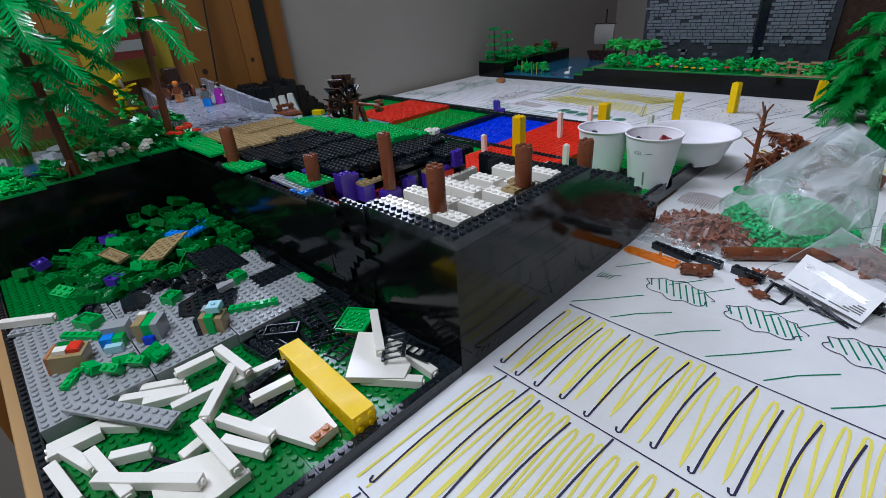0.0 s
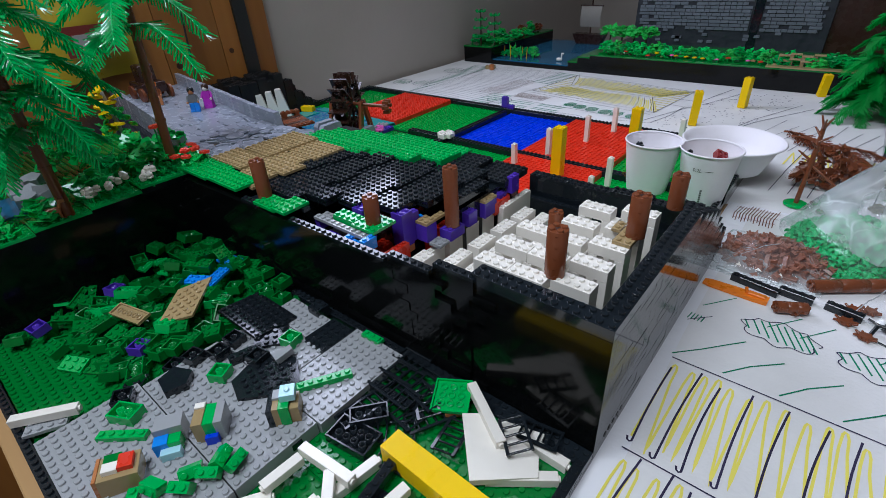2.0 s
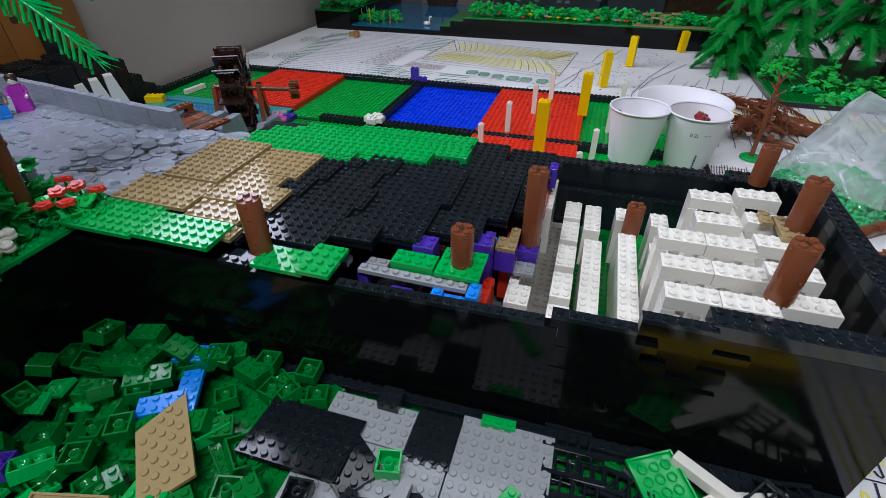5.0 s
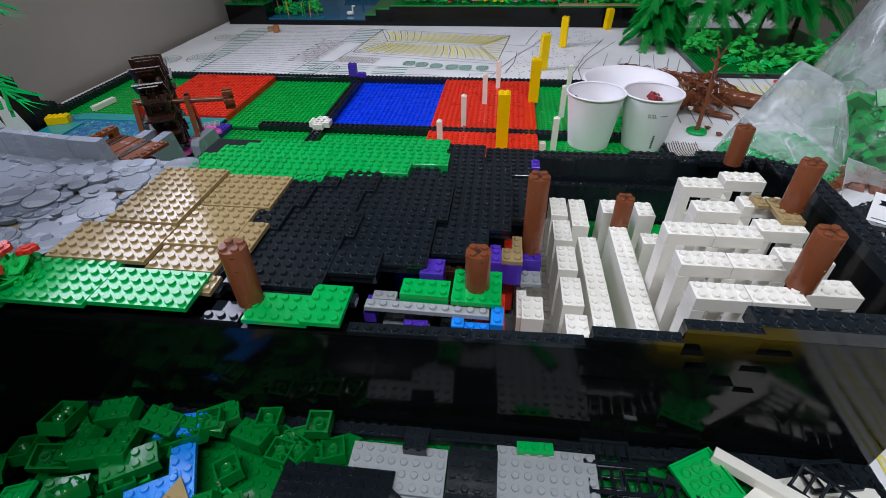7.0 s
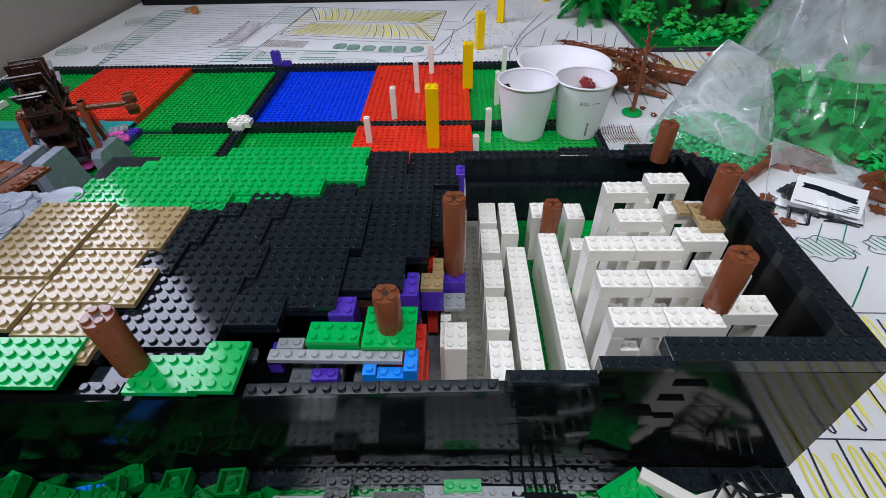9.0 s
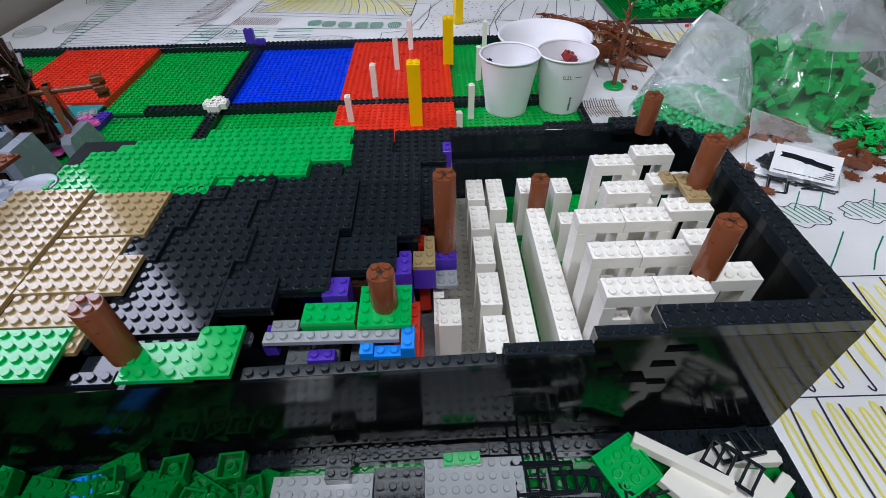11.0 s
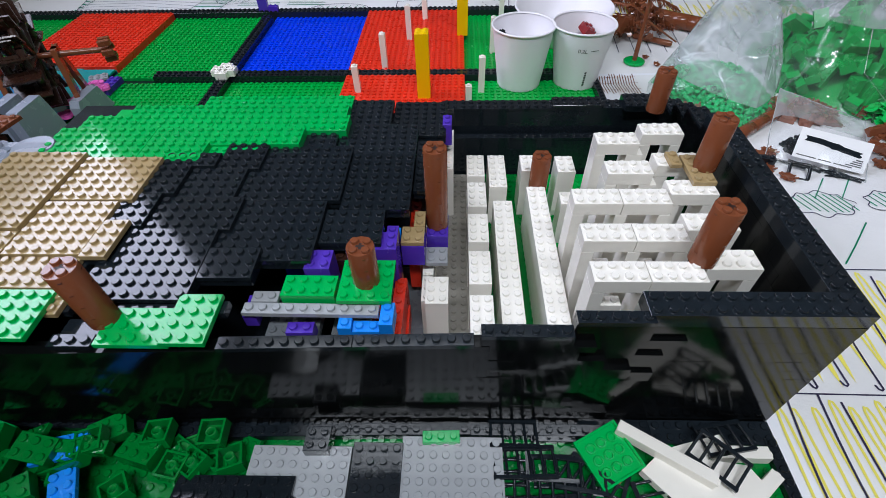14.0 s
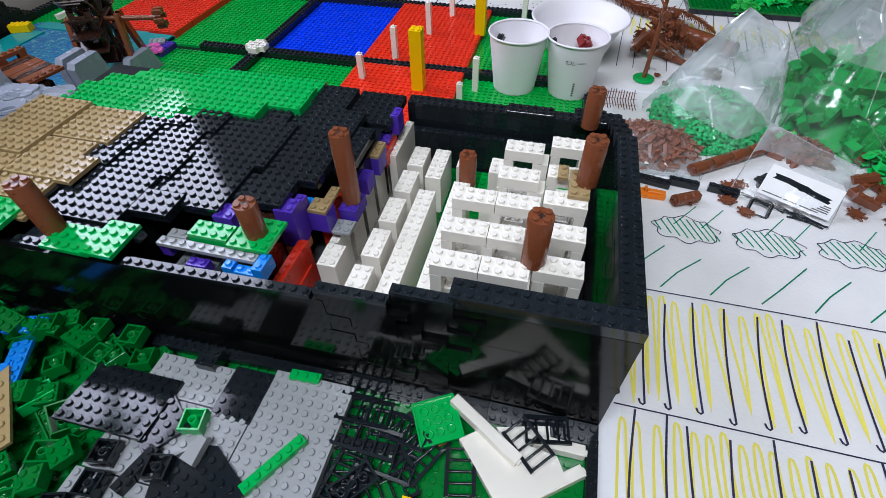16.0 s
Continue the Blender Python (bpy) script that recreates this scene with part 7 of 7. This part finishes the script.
def log(x0, y0, x1, y1, z, r, label, material=BROWN):
    a, ln = math.degrees(math.atan2(y1 - y0, x1 - x0)), math.hypot(x1 - x0, y1 - y0)
    s = Shape()
    prof = []
    step = 3.6 if ln > 6 else 1.2
    for k in range(max(1, int(ln / step))):
        prof += [(k * step + 0.03, r), (k * step + step * 0.5, r), (k * step + step - 0.03, r), (k * step + step, r * 0.96)]
    pts = [(x, q * math.cos(2 * math.pi * i / 16), q * math.sin(2 * math.pi * i / 16)) for x, q in prof for i in range(16)]
    s.poly(pts, [(j * 16 + i, j * 16 + (i + 1) % 16, (j + 1) * 16 + (i + 1) % 16, (j + 1) * 16 + i) for j in range(len(prof) - 1) for i in range(16)], True)
    for x, sign in ((0, -1), (prof[-1][0], 1)):
        s.poly([(x, r * math.cos(2 * math.pi * i / 16), r * math.sin(2 * math.pi * i / 16)) for i in range(16)], [tuple(range(16))])
        for q in range(4):
            ca, cb = r * 0.6 * math.cos(q * 1.57 + 0.78), r * 0.6 * math.sin(q * 1.57 + 0.78)
            s.tube((x, ca, cb), (x + 0.2 * sign, ca, cb), 0.28 * r, seg=8)
    return thing("log", x0, y0, z + r, label, "log", s.mesh("log", material), a, group="brown logs")


log(12.2, 41.4, 25.0, 50.9, 0.2, 0.95, "reddish brown round brick log lying on the paper")
log(9.3, 34.2, 13.4, 36.4, 0.2, 0.8, "short reddish brown log with gear collars")
log(12.6, 90.6, 25.4, 81.2, 0.2, 1.5, "long reddish brown log beside the dry tree")
log(9.6, 80.4, 17.0, 75.4, 0.2, 0.55, "thin reddish brown log beside the dry tree")


def gear(x, y, r):
    s = Shape()
    s.tube((0, 0, 0), (0, 0, 0.5), r * 0.6, seg=12)
    for k in range(8):
        a = 2 * math.pi * k / 8
        s.tube((r * 0.5 * math.cos(a), r * 0.5 * math.sin(a), 0.25), (r * math.cos(a), r * math.sin(a), 0.3 + 0.2 * (k % 2)), 0.2, 0.12, 6)
    return thing("branch_piece", x, y, 0.2, "small reddish brown spiked branch piece", "brick", s.mesh("branch_piece", BROWN), 15, RNG.uniform(-10, 10), RNG.uniform(-10, 10), group="brown branch pieces")


for x, y, r in ((11.4, 35.3, 1.3), (16.6, 36.6, 1.3), (18.6, 34.6, 1.2), (17.2, 39.8, 1.2), (18.8, 40.6, 1.2), (32.6, 37.4, 1.3), (35, 40, 1.4), (37, 36.6, 1.3), (39, 41, 1.5), (9.4, 71.4, 0.6), (10.6, 68.4, 0.6)):
    gear(x, y, r)
for k in range(16):
    thing("brown_brick", 36 + RNG.uniform(-3, 7), 42 + RNG.uniform(-5, 8), 0.2 + RNG.uniform(0, 1.4), "reddish brown brick in a loose heap", "brick", block(RNG.choice((2, 3)), 1, 1.0, BROWN), RNG.uniform(0, 360), RNG.uniform(-20, 20), RNG.uniform(-20, 20), group="brown brick heap")
thing("bush", 41, 47, 0.3, "heap of green leaf pieces on the paper", "plant", leaf_clump(110, 6, 4.6, 4.0, 1.0, 88).mesh("bush", LEAF), group="leaf heaps")
thing("bush", 27, 53.5, 0.3, "few bright green leaf pieces between the bags", "plant", leaf_clump(26, 2.0, 1.6, 1.6, 0.8, 89).mesh("bush", LIME), group="leaf heaps")
for x0, y0, x1, y1 in ((14.2, 38.3, 18.2, 37.4), (9.0, 38.6, 13.2, 38.0), (3.2, 38.6, 9.0, 37.4)):
    a, ln = math.degrees(math.atan2(y1 - y0, x1 - x0)), math.hypot(x1 - x0, y1 - y0)
    thing("black_beam", x0, y0, 0.2, "black perforated beam lying on the paper", "brick", cached(("techloose2", round(ln)), lambda: technic_shape(round(ln), 1.0), BLACK), a, group="black beams")
knife = thing("orange_cutter", 4.4, 35.8, 0.2, "orange plastic brick separator lying on the paper", "tool", None)
s = Shape()
out = [(-4.0, -0.55), (-3.2, -0.8), (2.2, -0.8), (4.0, -0.65), (4.0, 0.65), (2.2, 0.8), (-3.2, 0.8), (-4.0, 0.55)]
s.poly([(x, y, 0) for x, y in out] + [(x, y, 0.5 + 0.04 * x) for x, y in out], [tuple(reversed(range(8))), tuple(range(8, 16))] + [(i, (i + 1) % 8, 8 + (i + 1) % 8, 8 + i) for i in range(8)])
part("blade", s.mesh("blade", ORANGE), knife, 4.4, 35.8, 0.2, -4)
s = Shape()
s.box(1.6, 3.6, -0.4, 0.4, 0.55, 0.95, 0.08)
s.tube((1.4, 0, 0.6), (1.2, 0, 1.4), 0.22, seg=8)
part("grip", s.mesh("grip", ORANGE), knife, 4.4, 35.8, 0.2, -4)

# dry tree on a green disc, with spiked branches behind it
dry = thing("dry_tree", 6.9, 69.8, 0.2, "bare reddish brown brick tree on a green round base", "tree")
s = Shape()
s.lathe([(1.9, 0), (1.95, 0.3), (1.7, 0.45)], 18)
s.poly([(1.7 * math.cos(2 * math.pi * k / 18), 1.7 * math.sin(2 * math.pi * k / 18), 0.45) for k in range(18)], [tuple(range(18))])
part("base", s.mesh("base", BRIGHT), dry, 6.9, 69.8, 0.2, label="bright green round base plate")
s = Shape()
s.tube((0, 0, 0.4), (0.1, 0.3, 7.5), 0.42, 0.36, 8)
s.tube((0.1, 0.3, 7.5), (0.0, 0.9, 14.2), 0.44, 0.34, 8)
for z, a, ln, up in ((4.5, 20, 2.0, 1.2), (5.8, 200, 1.6, 1.2), (7.6, -20, 6.2, -3.2), (8.2, 170, 2.4, 1.4), (9.6, 60, 1.6, 1.0), (10.6, 240, 1.8, 1.4), (11.6, 10, 1.6, 1.2), (12.6, 150, 1.4, 1.3), (14.0, 30, 1.0, 1.8), (14.0, 150, 1.0, 2.0), (14.0, 270, 1.1, 1.7)):
    s.tube((0.05, 0.4, z), (0.05 + ln * math.cos(radians(a)), 0.4 + ln * math.sin(radians(a)), z + up), 0.24, 0.12, 6)
part("trunk", s.mesh("trunk", BROWN), dry, 6.9, 69.8, 0.2)
for x, y, z, rz, ln in ((-1, 111.5, 0.8, -42, 12), (1, 108, 1.0, -48, 14), (4, 104, 1.2, -42, 14), (7, 102, 1.6, -44, 16), (9, 97, 1.4, -40, 14), (10, 93, 2.2, -35, 12), (9, 88, 1.2, -20, 10), (7, 86, 3.0, -100, 8), (10, 90, 3.4, -60, 12), (8, 80, 1.6, 60, 8), (9, 84, 3.6, -120, 8), (12, 101, 2.2, -48, 14)):
    thing("dry_branch", x, y, z, "spiked dark brown brick branch lying in a heap", "branch", cached(("dryb", ln), lambda: limb_shape(ln, 0.6, 26, 2.1, 5, 0.9), BROWN), rz, RNG.uniform(-30, 30), RNG.uniform(-8, 8), group="dry branches")
thing("dry_branch", 10.5, 80, 0.3, "upright tuft of spiked dark brown brick branches", "branch", leaf_clump(90, 4.0, 3.2, 8.5, 0.8, 93, 1.0).mesh("dry_branch", BROWN), group="dry branches")
thing("olive_tangle", 19, 73.5, 0.2, "small olive tangle of string pieces", "string", leaf_clump(40, 2.2, 1.4, 1.6, 0.5, 91).mesh("olive_tangle", plastic("olive_plastic", (0.16, 0.14, 0.05), 0.4)))
s = Shape()
s.lathe([(0, 0), (1.4, 0.05), (1.5, 2.6), (1.3, 4.4), (1.2, 4.5), (1.2, 2.6), (1.1, 0.3), (0, 0.2)], 24)
thing("clear_tube", 13.8, 66.0, 0.2, "small clear plastic tube standing by the bag", "tube", s.mesh("clear_tube", FILM), 0, 6, 8)

# ---- right-hand woodland ----
grove = tagged(new("woodland_base"), "black-edged green brick base under bright trees", "brick model")
slab("edge", 18, 60, 104, 150, 0.15, 1.2, BLACK, grove)
for x0 in (18, 39):
    for y0, n in ((104, 23), (127, 23)):
        plate_at(grove, x0, y0, 1.22, 21, n, 0.4, GREEN, "ground_plate", seg=8)
for k, (x, y, h, tiers, lean) in enumerate(((12.5, 134, 34, ((5, 8, 9.5), (8, 8, 9), (11, 8, 8), (15, 7, 8), (20, 6, 7), (25, 6, 6)), (1, 0)), (24, 131, 36, ((10, 8, 12), (14, 8, 13), (18, 8, 12), (23, 7, 10), (28, 5, 8)), (3, 1)), (36, 124, 36, ((14, 8, 12), (18, 8, 12), (23, 7, 11), (28, 6, 8)), (3, 0)), (48, 128, 34, ((11, 8, 12), (15, 8, 13), (20, 7, 12), (25, 5, 10)), (-1, 0)))):
    pine(x, y, 1.4 if x > 16 else 0.2, h, tiers, "brick pine tree with drooping deep green needle limbs", lean, DEEP_NEEDLE, 30 + k)
for k, (x, y, z, a, b, c, n, material) in enumerate(((22, 120, 3, 4.6, 3.6, 5.4, 80, LIME), (32, 118, 2, 4.4, 3.6, 5.6, 80, LIME), (40, 113, 2, 5.4, 4, 4.4, 90, LIME), (46, 112, 2, 4.6, 4, 5.4, 80, LIME), (30, 106, 1.4, 3.0, 2.6, 2.4, 50, LIME), (27, 112, 1.6, 4.4, 2.4, 1.8, 60, LEAF_DARK), (36, 109, 1.6, 4.0, 2.6, 2.0, 60, LEAF), (52, 110, 1.6, 4.4, 3.4, 4.4, 60, LIME), (55, 118, 1.6, 5.4, 5, 7, 80, LEAF))):
    thing("bush", x, y, z - 1.2, "bright green leafy brick bush under the pines", "plant", leaf_clump(n, a, b, c + 1.0, 1.0, 120 + k).mesh("bush", material), group="woodland bushes")
thing("small_brick", 34.5, 101.5, 0.2, "small red round piece on the paper", "brick", cached(("disc", 0.5), lambda: disc_shape(0.5), RED))

# ---- far landscape with the castle ----
far = tagged(new("castle_module"), "long black-sided brick landscape with green rim and pond inlet", "brick model")
for x0, x1, top in ((-134, -119, 6.6), (-119, -82, 1.6), (-82, -78, 3.4), (-78, -73, 5.4), (-73, 26, 6.4)):
    slab("side_wall", x0, x1, 156, 160 if top < 3 else 212, 0.12, top, BLACK_WALL, far)
    if top > 3:
        s = Shape()
        s.box(x0, x1, 155.6, 186 if x0 > -100 else 212, top, top + 0.5, 0.05)
        part("rim_plate", s.mesh("rim_plate", GREEN), far)
slab("inlet_water", -119, -60, 157, 214, 1.4, 2.0, WATER, far)
s = Shape()
s.box(-14.5, 12, 155.4, 158, 6.9, 7.3, 0)
part("path_edge", s.mesh("path_edge", TAN), far)
for k in range(16):
    x, y = -132 + 12.5 * RNG.random(), 160 + 44 * RNG.random()
    thing("bush", x, y, 7.0, "green and brown brick bush on the far bank", "plant", leaf_clump(40, 2.6, 2.4, 3.0 + 2.6 * RNG.random(), 0.9, 400 + k).mesh("bush", (LEAF, LEAF_DARK, LIME, BROWN)[k % 4]), group="far bank bushes")
castle = tagged(new("castle_wall"), "dark grey brick castle wall with lighter weathered bricks", "castle")
slab("wall_base", -68, -3, 186, 192, 6.4, 64, plastic("mortar_grey_plastic", (0.02, 0.025, 0.032), 0.4), castle)
# black strip on the wall that stands in for a recess's shade
slab("wall_recess", -26.4, -23.6, 185.7, 187, 6.4, 64, BLACK, castle)
slab("gatehouse", -2.9, 30, 187, 196, 6.4, 50, DARKBROWN, castle)
bricks = Shape()
z = 13.0
row = 0
while z < 62:
    for xa, xb in ((-66 - RNG.random() * 2, -27), (-23.2, -5 - RNG.random() * 1.5)):
        x = xa + (row % 2)
        while x < xb:
            w = RNG.choice((1.9, 2.9, 3.9, 1.9, 2.9))
            if RNG.random() > 0.04:
                bricks.box(x, min(x + w - 0.22, xb), 185.45 + RNG.uniform(0, 0.15), 186.1, z, z + 0.95, 0.06)
            x += w
    z, row = z + 1.2, row + 1
for k in range(16):
    x = RNG.uniform(-64, -8)
    bricks.box(x, x + 1.8, 185.5, 186.1, 8.4 + 1.2 * (k % 4), 9.3 + 1.2 * (k % 4), 0.06)
tagged(part("brick_facing", bricks.mesh("brick_facing", plastic("weathered_grey_plastic", (0.115, 0.135, 0.155), 0.4, 0.3)), castle), kind="stuff")
for k in range(30):
    x = -70 + 3.1 * k + RNG.uniform(-1, 1)
    material = (LEAF, LEAF, LIME, LEAF_DARK)[k % 4]
    big = 2.6 if k < 8 else 1.6
    thing("bush", x, 159 + RNG.uniform(0, 6), 6.6, "small green brick bush along the castle rim", "plant", leaf_clump(54, 2.9, 2.2, big + 1.6 + 1.8 * RNG.random(), 0.85, 200 + k).mesh("bush", material), group="castle bushes")
for k in range(4):
    x = -70 + 4.6 * k
    t = thing("leafy_tree", x, 166, 6.6, "small brick tree with lime green leaf crown", "tree", group="castle trees")
    s = Shape()
    s.tube((0, 0, 0), (0.3, 0, 7), 0.4, 0.3, 8)
    part("trunk", s.mesh("trunk", DARKBROWN), t, x, 166, 6.6)
    part("crown", leaf_clump(60, 4.2, 3, 4.4, 1.0, 240 + k).mesh("crown", LIME), t, x, 166, 12.0)
for k in range(20):
    stem_flower(-60 + 2.6 * k + RNG.uniform(-1, 1), 157.4 + RNG.uniform(0, 3), 6.9, RNG.uniform(0.3, 1.4), RNG.choice((RED, LEAF, PINK, YELLOW, TAN)), "tiny brick flower along the castle rim")
for k in range(12):
    x = -118 + 1.5 * k
    s = Shape()
    s.tube((0, 0, 0), (RNG.uniform(-0.4, 0.4), 0, RNG.uniform(3.5, 6)), 0.16, 0.1, 6)
    thing("reed", x, 160 + RNG.uniform(0, 7), 2.0, "pale green brick reed at the inlet", "plant", s.mesh("reed", LIME if k % 3 else YELLOW), group="inlet reeds")
for k in range(9):
    thing("bush", -131 + 3.4 * k, 163 + RNG.uniform(0, 6), 6.6 if k < 4 else 2.0, "green brick bush beside the inlet", "plant", leaf_clump(36, 2.6, 2.2, 2.6 + (2.0 if k > 4 else 0), 0.8, 260 + k).mesh("bush", (LEAF, LEAF_DARK, LIME)[k % 3]), group="inlet bushes")
for k, x in enumerate((-127.4, -120.6)):
    t = thing("fir_tree", x, 160 + k, 7.0 if k == 0 else 2.0, "slender dark brick fir with flat tiers", "tree", group="far firs")
    s = Shape()
    hh = 14.5 if k == 0 else 18.0
    s.tube((0, 0, 0), (0, 0, hh), 0.4, 0.2, 8)
    part("trunk", s.mesh("trunk", DARKBROWN), t, x, 160 + k, t.matrix_basis.translation.z / U)
    for q in range(4):
        tier = Shape()
        for e in range(6):
            a, r = e * 1.047 + q, 3.7 - 0.62 * q
            ux, uy = math.cos(a), math.sin(a)
            tier.tube((0, 0, 0.5), (ux * r, uy * r, 0.0), 0.3, 0.34, 6)
            tier.tube((ux * r * 0.55, uy * r * 0.55, 0.1), (ux * r * 0.62 - uy * 0.9, uy * r * 0.62 + ux * 0.9, 0.25), 0.3, 0.3, 6)
            tier.tube((ux * r, uy * r, 0.0), (ux * (r + 0.5), uy * (r + 0.5), 0.9), 0.42, 0.3, 6)
        part("tier", tier.mesh("tier", LEAF_DARK), t, x, 160 + k, t.matrix_basis.translation.z / U + hh - 11.0 + 3.3 * q)
swan = thing("toy_swan", -89.5, 163, 2.0, "small white brick swan on the inlet", "toy", None)
s = Shape()
s.lathe([(0, 0), (1.2, 0.2), (1.5, 0.8), (0.9, 1.4), (0, 1.5)], 14, oval=0.6)
s.tube((1.0, 0, 1.0), (1.1, 0, 3.2), 0.35, 0.28, 8)
s.box(0.9, 2.0, -0.25, 0.25, 2.9, 3.4, 0.08)
part("body", s.mesh("body", WHITE), swan, -89.5, 163, 2.0)
ship = thing("toy_ship", -97, 208, 2.0, "small dark brick ship with a pale square sail", "ship")
s = Shape()
s.poly([(-6, -2, 0), (6, -2, 0), (6, 2, 0), (-6, 2, 0), (-8, -2.6, 4.5), (8, -2.6, 4.5), (8, 2.6, 4.5), (-8, 2.6, 4.5)], [(3, 2, 1, 0), (4, 5, 6, 7), (0, 1, 5, 4), (1, 2, 6, 5), (2, 3, 7, 6), (3, 0, 4, 7)])
part("hull", s.mesh("hull", DARKBROWN), ship, -97, 208, 2.0)
s = Shape()
s.tube((0, 0, 4), (0, 0, 23), 0.4, seg=8)
s.tube((-5.6, -0.4, 16.6), (5.6, -0.4, 16.6), 0.35, seg=8)
part("mast", s.mesh("mast", DARKBROWN), ship, -97, 208, 2.0)
s = Shape()
for i in range(9):
    for j in range(7):
        s.v.append((-5.0 + 1.25 * i, -0.6 - 0.9 * math.sin(math.pi * j / 6), 7.5 + 1.5 * j))
for i in range(8):
    for j in range(6):
        s.f.append([i * 7 + j, (i + 1) * 7 + j, (i + 1) * 7 + j + 1, i * 7 + j + 1])
        s.smooth.append(True)
part("sail", s.mesh("sail", plastic("sail_cloth", (0.30, 0.28, 0.25), 0.8)), ship, -97, 208, 2.0)
fence = thing("tan_fence", -8, 158.6, 7.4, "tan brick lattice fence on the castle rim", "fence")
for k in range(4):
    part("rail", block(3, 1, 0.5, TAN, False), fence, -12 + 3 * k, 158.4, 8.4 + 0.5 * (k % 2))
    part("rail", block(3, 1, 0.5, TAN, False), fence, -12 + 3 * k, 158.4, 9.9 + 0.5 * (k % 2))
    part("fence_post", block(1, 1, 3.4, TAN, False), fence, -12 + 3 * k, 158.9, 7.0)

# daylight passes the clear film
for ob in scene.objects:
    if ob.type == "MESH" and ob.data.materials and ob.data.materials[0] in (FILM, FILM_THICK, CREASE, THIN_FILM):
        ob.visible_shadow = False
